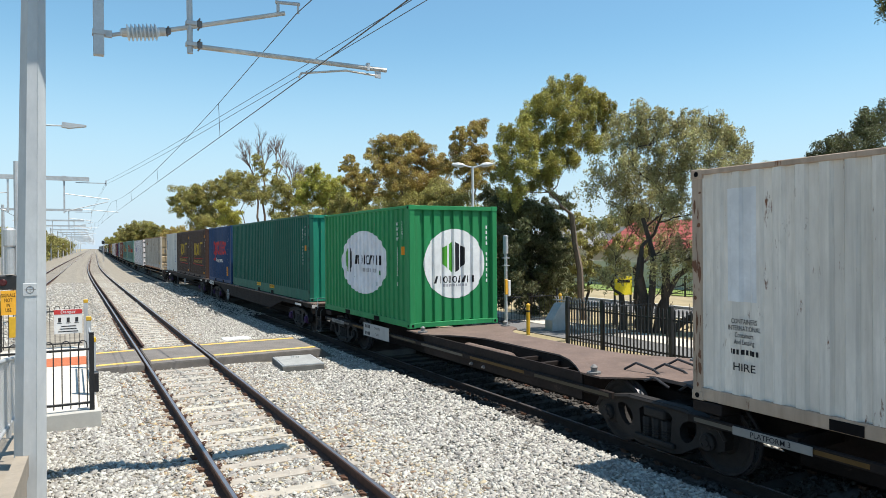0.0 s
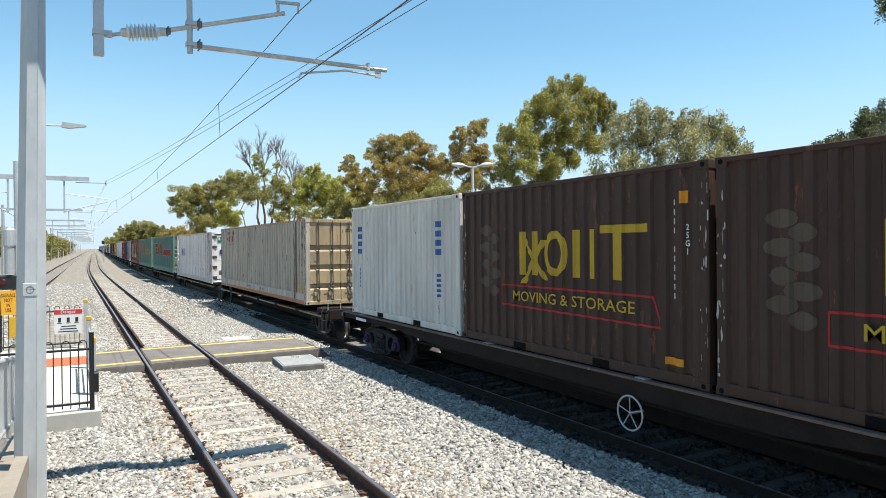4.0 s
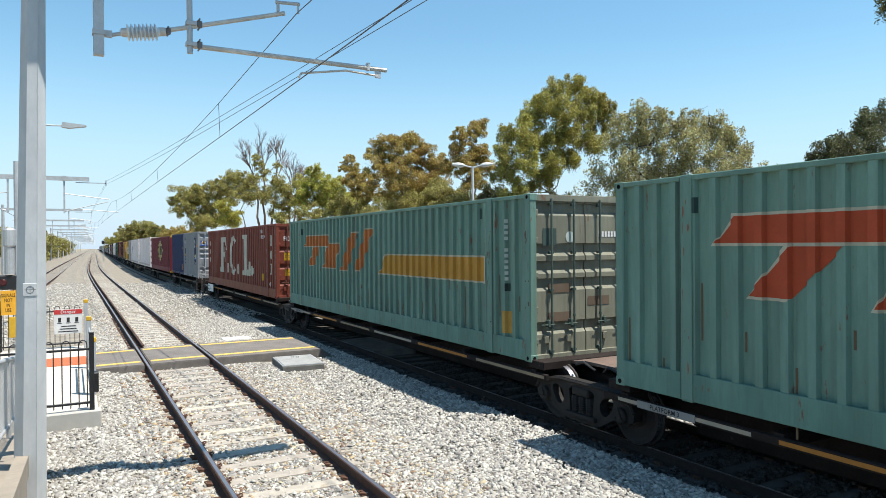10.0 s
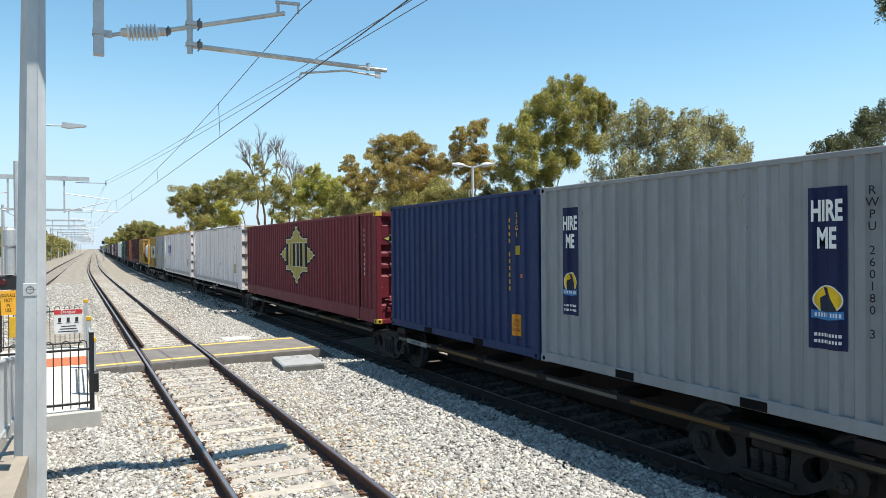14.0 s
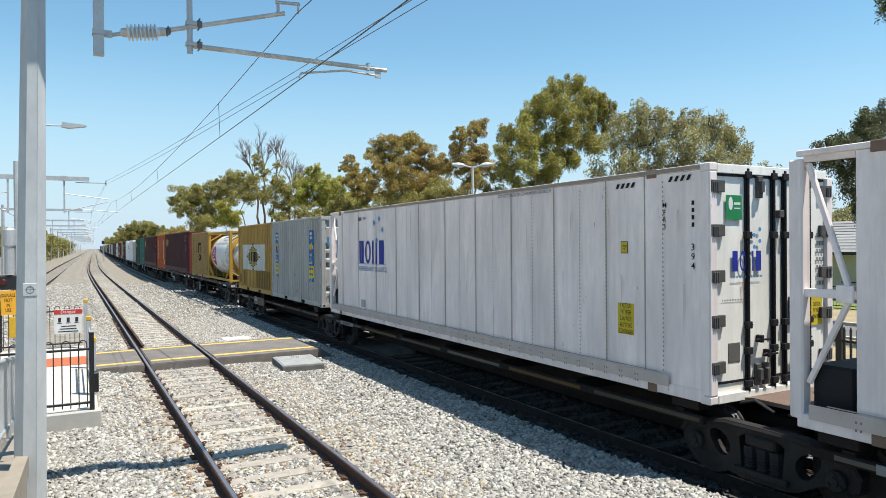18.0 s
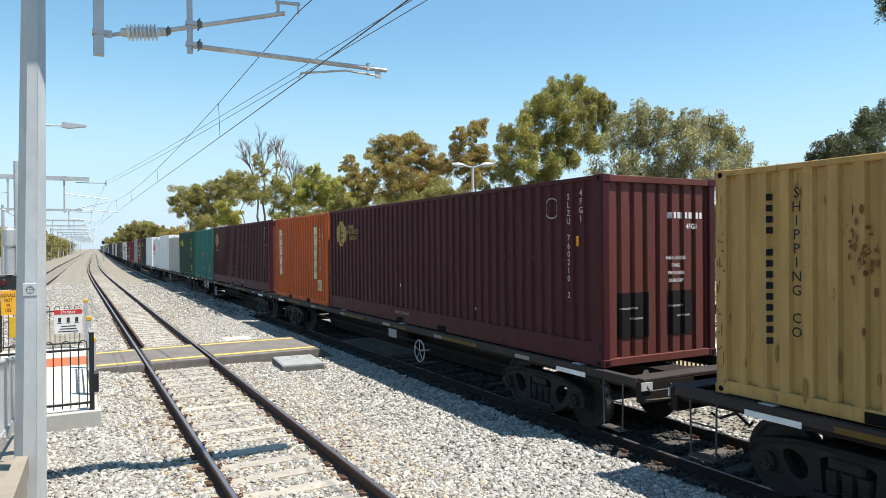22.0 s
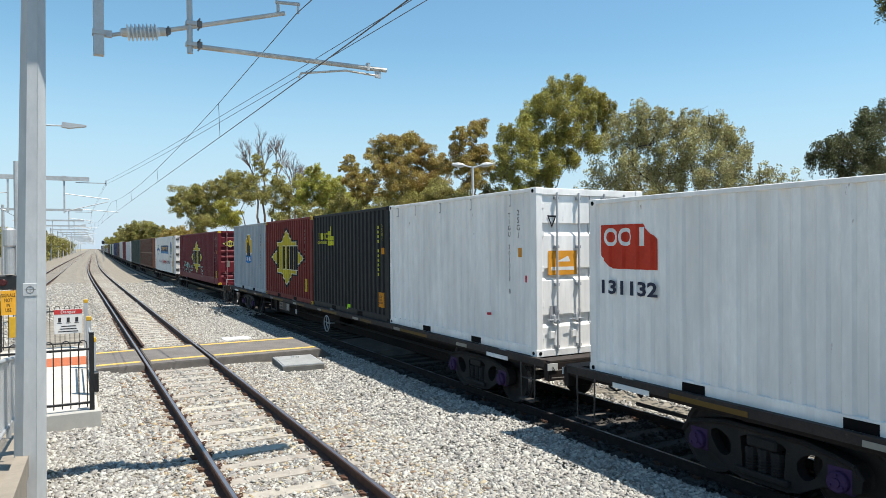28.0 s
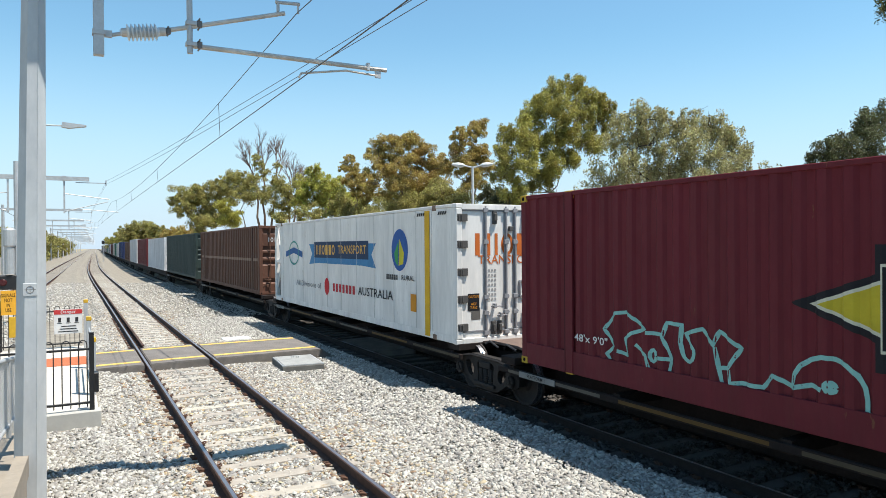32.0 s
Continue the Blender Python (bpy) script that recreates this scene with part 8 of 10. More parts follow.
for k, (x, y, hh) in enumerate(((26.5, 330, 7.5), (25.0, 300, 7.0), (29.0, 420, 9.0), (33.0, 520, 9.0))):
    tree("distant gum low on the horizon", (x, y), ((0, 0, hh - 2.5, 2.6), (-4, 3, hh - 3.2, 2.4), (4, -3, hh - 3.4, 2.6), (-1, 0, hh - 5, 3.0)), leaf_belt, size=0.4, seed=30 + k)
tree("small street tree in front of the cream house", (25.8, 19.9), ((0, 0, 2.9, 0.75), (0.3, 0.6, 2.3, 0.7), (0.2, -0.5, 3.5, 0.7)), leaf_belt, size=0.06, seed=41, trunk=0.09, hang=0.4)
tree("drooping dark-leaved street tree by the road", (26.9, 13.2), ((-4.8, 1.0, 5.8, 0.46), (-4.5, 0.7, 6.2, 0.55), (-3.7, 0.7, 6.4, 0.52), (-2.5, 0.8, 6.9, 0.63), (-3.7, 0.7, 5.6, 0.56), (-2.2, 0.8, 6.1, 0.68), (-1.2, 0.9, 7.4, 0.70), (-1.0, 1.1, 5.6, 0.71), (-2.9, 0.8, 4.9, 0.53), (-1.5, 1.0, 4.7, 0.61), (-2.7, 0.7, 4.2, 0.36)),
     leaf_dark, size=0.065, seed=42, hang=0.5, cover=1.6, spread=1.05)
for k, (x, y, hh, lf) in enumerate(((60, 34, 6.5, leaf_green), (62, 28, 6.2, leaf_grey), (64, 46, 7.5, leaf_green), (60, 62, 7.5, leaf_belt), (48, 30, 5.2, leaf_grey))):
    tree("rounded garden tree rising over the house roofs", (x, y), ((0, 0, hh - 1.6, 1.9), (0.6, -2.6, hh - 2.2, 1.7), (0, 2.6, hh - 2.4, 1.7), (0, 0, hh - 4, 2.3)), lf, size=0.13, seed=60 + k, group="garden trees")
# hanging twigs of a tree that stands mostly out of view by the road
tree("overhanging gum whose lower twigs hang over the road", (22.5, 6.6), ((-0.2, 5.5, 10.4, 0.32), (-0.1, 4.0, 10.6, 0.6), (0.4, 1.6, 10.2, 1.2), (0.0, 0.0, 9.6, 1.3)), leaf_dark, size=0.065, seed=43, hang=0.4)
for k, (x, y) in enumerate(((-30, 150), (-34, 190), (-28, 240), (-22, 360), (-38, 130), (-16, 430), (-9, 520), (-13.6, 185), (-13.2, 215), (-12.6, 250), (-12.0, 290), (-11.0, 340))):
    tree("distant roadside tree beyond the far track", (x, y), ((0, 0, 4.6, 2.6), (1, 7, 4.2, 2.6), (-2, -6, 3.8, 2.4), (0, 0, 2.4, 3.0), (0, 8, 2.2, 3.0)), leaf_green, size=0.3, seed=70 + k, group="roadside trees")
for k in range(9):
    y = 150 + 34 * k
    tree("leafy tree in the hedge beyond the far track", (-10.2 + 0.02 * y, y), ((-2.5, -7, 3.4, 2.2), (1.0, 0, 4.0, 2.4), (-1.0, 9, 3.6, 2.3), (0.5, 17, 3.9, 2.4), (0, 4, 1.8, 2.6), (0, 13, 1.8, 2.6)), leaf_belt, size=0.3, seed=110 + k, fork=0.25, group="roadside trees")
for k, (x, y, hh) in enumerate(((14.5, 262, 8.0), (17.5, 246, 9.6), (24.5, 236, 9.6), (28.5, 226, 9.0), (31.0, 214, 8.8))):
    tree("rounded gum in the belt beside the far train", (x, y), ((0, 0, hh - 1.8, 2.3), (-2.2, 2, hh - 3.0, 2.2), (2.2, -2, hh - 2.9, 2.3), (0, 0, hh - 5, 3.0)), (leaf_green, leaf_belt, leaf_belt, leaf_olive, leaf_olive)[k], size=0.3, seed=130 + k)
sg = thing("railway_signal", "distant black-headed signal beside the line", "signal", m=pose(5.95, 160, 0))
part("pole", rod(bmesh.new(), (0, 0, -0.2), (0, 0, 3.7), 0.06, 8), galvanised, sg)
part("signal_head", boxes([(-0.28, 0.28, -0.1, 0.1, 3.65, 4.4)], 0.03), black_paint, sg, "black signal head")
part("ladder_cage", boxes([(-0.22, -0.18, 0.1, 0.14, 0, 3.3), (0.18, 0.22, 0.1, 0.14, 0, 3.3)]), galvanised, sg)
sheet("boundary_wall", ((-8.7, -0.3), (-8.7, 1.75), (-8.5, 1.75), (-8.5, -0.3)), concrete, "pale grey boundary wall beyond the far track", ys=(60, 80, 100, 125, 160, 220, 320, 500))


# ---- markings on the containers ----
GOLD, RED, BLUE, CREAM, TEALINK = (0.45, 0.30, 0.03), (0.42, 0.03, 0.03), (0.03, 0.06, 0.30), (0.50, 0.49, 0.40), (0.25, 0.50, 0.45)
ORANGE = (0.62, 0.25, 0.02)


def column(d, u, v0, v1, n, colour, w=0.1, face="side", text=""):
    """A column of small upright characters; plain bars where they cannot be read."""
    if text:
        size = (v0 - v1) / len(text) / 0.95
        (side_text if face == "side" else front_text)(d, "\n".join(text), u, (v0 + v1) / 2, size, colour)
        return
    st = (v0 - v1) / n
    (side_mark if face == "side" else front_mark)(d, [rect(u, v0 - st * (i + 0.5), w * 0.4, st * 0.6) for i in range(n) if i != 4], colour, "code_line")


def line_bars(d, u0, u1, v, n, h, colour, face="side"):
    st = (u1 - u0) / n
    (side_mark if face == "side" else front_mark)(d, [rect(u0 + st * (i + 0.5), v, st * 0.62, h) for i in range(n)], colour, "code_line")


def caution(d, u, v, w=0.42, h=0.46, face="side", words="CAUTION\n9'6\" HIGH\nCONTAINER", colour=ORANGE, fore=BLACK):
    mark, text = (side_mark, side_text) if face == "side" else (front_mark, front_text)
    mark(d, [rect(u, v, w, h)], colour, "caution_plate", "amber warning plate")
    text(d, words, u, v, h * 0.22, fore, w * 0.86)


def post_rust(d, u, lift, v0, v1, n, seed, colour=(0.15, 0.07, 0.04), big=1.0):
    """Flaking rust on an upright post: ragged spots that run downwards."""
    r_ = random.Random(seed)
    polys = []
    for k in range(n):
        cu, cv, a, b = u + r_.uniform(-0.06, 0.06), r_.uniform(v0, v1), (0.004 + 0.02 * r_.random() ** 2.5) * big, (0.015 + 0.1 * r_.random() ** 2) * big
        polys.append([(cu + a * r_.uniform(0.5, 1.3) * math.cos(i * math.tau / 7), cv + b * r_.uniform(0.5, 1.3) * math.sin(i * math.tau / 7)) for i in range(7)])
    bm = bmesh.new()
    x = -d["W"] / 2 - lift
    for k, q in enumerate(polys):
        bm.faces.new([bm.verts.new((x - 0.0004 * (k % 5), -a, b)) for a, b in q])
    return tagged(part("rust_patch", bm, ink(colour), d.ob, "flaking rust spots"), kind="stuff")


def rings(u, v, a, b, t):
    return [oval(u, v, a, b), oval(u, v, a - t, b - t)]


def badge(d, u, v, r, mark, back=(0.50, 0.40, 0.03)):
    """Yellow eight-pointed badge with a black rim, a white line and a band of black blocks across it."""
    mark(d, [star8(u, v, r * 1.1)], BLACK, "badge_edge")
    mark(d, [star8(u, v, r)], (0.6, 0.58, 0.45), "badge_line")
    mark(d, [star8(u, v, r * 0.95)], back, "badge", "yellow pointed badge")
    k, w = r * 0.56, 0.42 * r
    blocks = [(-2.05, 0.5), (-1.35, 0.22), (-0.6, 0.62), (0.28, 0.5), (1.08, 0.62), (1.95, 0.66)]
    mark(d, [rect(u + a * k, v, b * k + 0.035 * r, r * 0.86) for a, b in blocks], (0.6, 0.58, 0.45), "block_line")
    for a, b in blocks:
        mark(d, [rect(u + a * k, v, b * k, r * 0.8)], BLACK, "badge_block")


def figure_disc(d, u, v, r, mark, band=True):
    mark(d, [oval(u, v, r)], WHITE, "disc_edge")
    mark(d, [oval(u, v, r * 0.93)], (0.70, 0.45, 0.02), "disc", "yellow disc")
    mark(d, [[(u - r * 0.55, v - r * 0.9), (u + r * 0.75, v - r * 0.8), (u + r * 0.25, v + r * 0.1), (u + r * 0.05, v + r * 0.75), (u - r * 0.35, v + r * 0.9), (u - r * 0.2, v + r * 0.35), (u - r * 0.6, v + r * 0.1)]], (0.02, 0.03, 0.05), "dark_figure")
    if band:
        mark(d, [[(u - r * 1.08, v - r * 1.25), (u - r * 0.1, v - r * 1.4), (u + r * 1.05, v - r * 1.25), (u + r * 1.05, v - r * 0.72), (u - r * 0.1, v - r * 0.85), (u - r * 1.08, v - r * 0.7)]], (0.05, 0.20, 0.45), "blue_band")
        mark(d, [rect(u - r * 0.85 + i * r * 0.19, v - r * 1.03, r * 0.1, r * 0.28) for i in range(10) if i != 5], WHITE, "band_line")


def letters_as_bars(d, u0, u1, v, h, colour, shapes, mark=None):
    """A word mark as plain shapes: o ring, i bar, b broad block, s slant."""
    mark = mark or side_mark
    n = len(shapes)
    st = (u1 - u0) / n
    polys = []
    for k, s in enumerate(shapes):
        u = u0 + st * (k + 0.5)
        if s == "o":
            polys += rings(u, v, st * 0.42, h * 0.5, min(st * 0.42, h * 0.5) * 0.42)
        elif s == "i":
            polys.append(rect(u, v, st * 0.30, h))
        elif s == "b":
            polys.append(rect(u, v, st * 0.66, h))
        elif s == "s":
            polys.append(slant(u, v, st * 0.45, h, 0.3))
        elif s == "h":
            polys += [rect(u - st * 0.25, v, st * 0.2, h), rect(u + st * 0.25, v, st * 0.2, h)]
    return mark(d, polys, colour, "word_mark")


d = C["icf"]
side_mark(d, [rect(-2.3, 1.95, 0.42, 1.35)], (0.66, 0.66, 0.66), "patch", "paler repaint patch")
side_text(d, "CONTAINERS\nINTERNATIONAL\nContainers\nAnd Leasing", -2.26, 0.92, 0.085, BLACK, 0.44)
line_bars(d, -2.48, -2.06, 0.68, 8, 0.06, BLACK)
side_text(d, "HIRE", -2.26, 0.5, 0.13, BLACK, 0.3)
side_mark(d, [rect(2.95, 0.6 + 0.0, 0.08, 0.6), rect(-2.95, 1.1, 0.08, 0.5)], (0.16, 0.06, 0.03), "rust_patch")

post_rust(d, 2.94, 0.002, 0.2, 2.7, 26, 3)
post_rust(d, -2.94, 0.002, 0.1, 2.7, 34, 4, big=1.5)
d = C["w"]
side_mark(d, [oval(0.08, 1.5, 1.62, 0.85, 40)], (0.66, 0.67, 0.70), "white_disc", "large white disc")
for c, k in (((0.07, 0.30, 0.03), -1), (BLACK, 1)):
    for a, b, lo in ((0.03, 0.12, 0.34), (0.16, 0.25, 0.27)):
        side_mark(d, [[(-0.96 + k * a, 1.55 + 0.36 - a * 0.5), (-0.96 + k * b, 1.55 + 0.36 - b * 0.5), (-0.96 + k * b, 1.55 - lo + b * 0.4), (-0.96 + k * a, 1.55 - lo - 0.02 + a * 0.2)]], c, "emblem_bar")
letters_as_bars(d, -0.5, 1.36, 1.57, 0.25, BLACK, "siohosshi")
line_bars(d, 0.0, 1.0, 1.3, 10, 0.1, (0.35, 0.35, 0.36))
side_mark(d, [rect(1.1, 1.05, 0.025, 0.2), rect(1.0, 0.95, 0.03, 0.1), rect(-0.6, 1.08, 0.05, 0.03), rect(1.24, 1.25, 0.03, 0.12)], (0.02, 0.16, 0.06), "scrape")
column(d, 2.36, 2.52, 0.95, 12, WHITE, text="WWRW 000705 8")
side_text(d, "25G1", 2.63, 2.3, 0.12, WHITE, vertical=True)
side_mark(d, [rect(2.63, 1.82, 0.12, 0.2)], ORANGE, "height_plate")
front_mark(d, [oval(0.02, 1.5, 0.84, 0.84, 40)], WHITE, "white_disc", "large white disc")
for c, k in (((0.07, 0.30, 0.03), -1), (BLACK, 1)):
    for a, b, lo in ((0.03, 0.14, 0.34), (0.19, 0.3, 0.27)):
        front_mark(d, [[(k * a, 1.64 + 0.4 - a * 0.5), (k * b, 1.64 + 0.4 - b * 0.5), (k * b, 1.64 - lo + b * 0.4), (k * a, 1.64 - lo - 0.02 + a * 0.2)]], c, "emblem_bar")
letters_as_bars(d, -0.56, 0.6, 1.12, 0.17, BLACK, "siohosshi", front_mark)
line_bars(d, -0.3, 0.36, 0.98, 10, 0.06, (0.35, 0.35, 0.36), "front")
column(d, 0.92, 2.45, 1.0, 11, WHITE, 0.09, "front")

d = C["dg"]
column(d, 5.35, 2.45, 1.2, 11, WHITE)
side_text(d, "45G1", 5.62, 2.3, 0.12, WHITE, vertical=True)
side_mark(d, [rect(5.62, 1.78, 0.12, 0.18)], ORANGE, "height_plate")
for u in (-0.86, 1.28):
    side_mark(d, [rect(u, 0.285, 0.7, 0.13)], YELLOW, "lift_plate", "yellow lifting plate")
    for k in range(7):
        side_mark(d, [rect(6.04, 0.32 + 0.36 * k, 0.07, 0.11)], (0.012, 0.006, 0.007), "hinge_lug")
    side_text(d, "EMPTY LIFT ONLY", u, 0.285, 0.1, BLACK, 0.62)

d = C["b"]
word = (0.45, 0.03, 0.03)
for u, a in ((-1.42, 0.29), (-0.28, 0.29), (0.40, 0.29), (1.06, 0.30)):
    side_mark(d, rings(u, 1.78, a, 0.37, 0.135), word, "word_mark", "broad red ring of the word mark")
each_mark(d, [rect(-0.93, 1.74, 0.14, 0.68), rect(-0.76, 2.04, 0.22, 0.13), rect(-0.02, 1.74, 0.13, 0.7), rect(-1.15, 1.6, 0.13, 0.9), rect(-1.4, 1.17, 0.5, 0.13), rect(1.07, 1.80, 0.5, 0.1)], word, "word_stroke")
side_mark(d, [oval(1.62, 2.0, 0.125), oval(1.62, 1.55, 0.125)], word, "word_dots")
side_text(d, "Always", -0.48, 1.13, 0.30, WHITE, 0.88)
side_text(d, "more.", 0.50, 1.13, 0.30, WHITE, 0.82, bold=0.035)
column(d, 2.1, 2.4, 1.0, 11, WHITE)
side_text(d, "25G1", 2.4, 2.3, 0.12, WHITE, vertical=True)
side_mark(d, [rect(2.42, 1.7, 0.12, 0.18)], ORANGE, "height_plate")
caution(d, 2.1, 0.6)

for key in ("k1", "k2"):
    d = C[key]
    letters_as_bars(d, -1.15, 1.75, 1.7, 0.75, GOLD, "hohi")
    each_mark(d, [rect(1.5, 2.07, 1.0, 0.12), slant(-0.65, 1.55, 0.14, 0.75, 0.8), slant(-0.62, 1.6, 0.12, 0.7, -0.9)], GOLD, "word_stroke")
    side_mark(d, [[(-1.62, 1.14), (2.08, 1.14), (2.24, 0.7), (-1.62, 0.76)], [(-1.59, 1.11), (2.06, 1.11), (2.20, 0.73), (-1.59, 0.79)]], RED, "panel_edge", "thin red panel outline")
    side_text(d, "MOVING & STORAGE", 0.25, 0.94, 0.25, GOLD, 3.0)
    side_mark(d, [oval(-1.9 - 0.25 * (i % 2), 1.0 + 0.16 * i, 0.16 + 0.03 * (i % 3), 0.11, 12) for i in range(8)], (0.10, 0.075, 0.055), "faded_ornament")
    column(d, 2.46, 2.45, 1.1, 11, (0.6, 0.6, 0.58))
    side_text(d, "25G1", 2.7, 1.9, 0.11, WHITE, vertical=True)
    side_mark(d, [rect(2.62, 2.45, 0.12, 0.16), rect(2.46, 0.3, 0.3, 0.1)], ORANGE, "height_plate")
    side_mark(d, [rect(2.95 + 0.02 * (i % 2), 0.45 + 0.17 * i + 0.9 * (i > 4), 0.05 + 0.03 * (i % 3), 0.09 + 0.04 * (i % 2)) for i in range(9)], (0.5, 0.48, 0.44), "paint_scrape")
    line_bars(d, 0.25, 0.95, 2.1, 9, 0.09, WHITE, "front")
    for k in range(5):
        line_bars(d, 0.2, 0.5 + 0.04 * (k % 2), 1.35 - 0.09 * k, 4, 0.05, WHITE, "front")
    front_mark(d, [rect(-0.8, 1.25, 0.2, 0.28)], (0.3, 0.3, 0.3), "data_plate")
    front_mark(d, [[(-0.42, 1.2), (-0.28, 1.2), (-0.35, 1.0)]], WHITE, "mark")

d = C["wk"]
for u in (-2.45, 2.1):
    letters = [rect(u, 2.3 - 0.2 * i, 0.28, 0.13) for i in range(4)] + [rect(u, 1.2 - 0.11 * i, 0.16, 0.06) for i in range(5)]
    side_mark(d, letters, (0.05, 0.12, 0.3), "blue_marks", "upright blue marks")

d = C["be"]
letters_as_bars(d, -5.75, -4.0, 2.35, 0.28, (0.30, 0.10, 0.06), "oiobibo")
side_mark(d, [rect(-5.45, 2.62, 0.5, 0.16)], (0.30, 0.10, 0.06), "word_mark")
line_bars(d, -5.7, -4.2, 2.1, 12, 0.06, (0.35, 0.3, 0.27))
column(d, 6.83, 2.72, 1.02, 12, BLACK, text="SCFU 912356 4")
side_text(d, "MFG1", 7.0, 2.42, 0.135, BLACK, vertical=True)
side_mark(d, [[(6.2, 0.45), (6.5, 0.45), (6.35, 0.8)], [(6.25, 0.49), (6.45, 0.49), (6.35, 0.72)]], YELLOW, "warning_triangle")
side_text(d, "CAUTION\n2.9m HIGH\n14m LONG\nCONTAINER", 6.83, 0.66, 0.11, (0.42, 0.30, 0.04), 0.4)
side_text(d, "EMPTY ONLY", 1.27, 0.24, 0.11, BLACK)
side_text(d, "EMPTY ONLY", -0.95, 0.24, 0.11, BLACK)
side_mark(d, [rect(0, 0.072, 14.2, 0.13)], (0.46, 0.20, 0.10), "orange_edge", "orange lower edge")
rnd_ = random.Random(8)
edges48 = [-b for (a, da), (b, db) in zip(d["_wave"][:-1], d["_wave"][1:]) if da != db]
for k in range(24):
    u, v, h = rnd_.choice(edges48), rnd_.uniform(0.5, 2.6), rnd_.uniform(0.05, 0.3)
    side_mark(d, [rect(u, v, 0.012, h)], (0.17, 0.11, 0.075), "rust_slit")
for u in (-3.0, -0.9, 1.0, 3.6):
    side_mark(d, [rect(u, 0.19, 0.03, 0.32)], (0.25, 0.13, 0.08), "rust_seam")
side_mark(d, [rect(-1.9, 2.55, 0.1, 0.2), rect(0.3, 2.72, 0.1, 0.18), rect(-4.3, 2.62, 0.08, 0.2)], (0.1, 0.09, 0.08), "vent")
side_mark(d, [oval(6.0 + 0.05 * (i % 2), 0.3 + 0.24 * i, 0.012 + 0.012 * (i % 3), 0.09, 9) for i in range(11)], (0.16, 0.08, 0.05), "rust_patch")
side_mark(d, [rect(0, 2.855, 14.3, 0.07)], (0.33, 0.16, 0.085), "rusty_edge", "orange-brown top edge")
front_mark(d, [rect(0, 2.83, 2.1, 0.1)], (0.30, 0.115, 0.06), "rusty_edge")
front_text(d, "MAX.GR\nTARE\nNET\nCU.CAP", 0.3, 1.6, 0.115, (0.06, 0.05, 0.04), 0.3)
for k in range(7):
    line_bars(d, 0.6, 0.95, 1.78 - 0.065 * k, 5, 0.045, (0.12, 0.10, 0.075), "front")
front_text(d, "SCFU 912356 4", 0.6, 2.5, 0.13, BLACK, 0.86)
front_text(d, "MFG1", 0.72, 2.32, 0.13, BLACK)
front_text(d, "CAUTION\n2.9m HIGH\n14m LONG\nCONTAINER", 0.78, 0.98, 0.095, (0.25, 0.18, 0.08), 0.36)
front_mark(d, [[(0.2, 0.95), (0.42, 0.95), (0.31, 1.25)], [(0.24, 0.98), (0.38, 0.98), (0.31, 1.18)]], BLACK, "warning_triangle")
front_mark(d, [rect(-0.85, 1.6, 0.2, 0.26)], (0.25, 0.22, 0.17), "data_plate")

post_rust(d, 6.01, 0.011, 0.1, 2.8, 120, 5, (0.17, 0.085, 0.05), 1.5)
post_rust(d, 6.0, 0.0115, 0.05, 0.8, 40, 55, (0.13, 0.06, 0.035), 1.6)
post_rust(d, 7.22, 0.002, 0.2, 2.8, 90, 6, (0.17, 0.09, 0.055), 1.3)
post_rust(d, -7.22, 0.002, 0.1, 2.85, 70, 7, (0.13, 0.065, 0.04), 1.9)
post_rust(d, -6.01, 0.011, 0.1, 2.85, 30, 8, (0.15, 0.08, 0.05), 1.3)
for key_, us_, n_, c_ in (("f", (6.01, 7.22), 26, (0.34, 0.27, 0.23)), ("t1", (6.01, -6.01), 12, (0.20, 0.10, 0.06)), ("t2", (6.01, -6.01, 7.22), 16, (0.10, 0.06, 0.04)),
                          ("ly", (2.94, -2.94), 40, (0.13, 0.055, 0.025)), ("ms", (2.94, -2.94), 26, (0.16, 0.07, 0.03)), ("rw", (2.94, -2.94), 10, (0.17, 0.09, 0.05)),
                          ("k1", (2.94, -2.94), 20, (0.42, 0.39, 0.35)), ("k2", (2.94, -2.94), 20, (0.42, 0.39, 0.35)), ("lr", (-2.94,), 24, (0.30, 0.12, 0.03))):
    for k_, u_ in enumerate(us_):
        post_rust(C[key_], u_, 0.011 if abs(u_) == 6.01 else 0.002, 0.15, C[key_]["H"] - 0.15, n_, n_ + k_, c_)
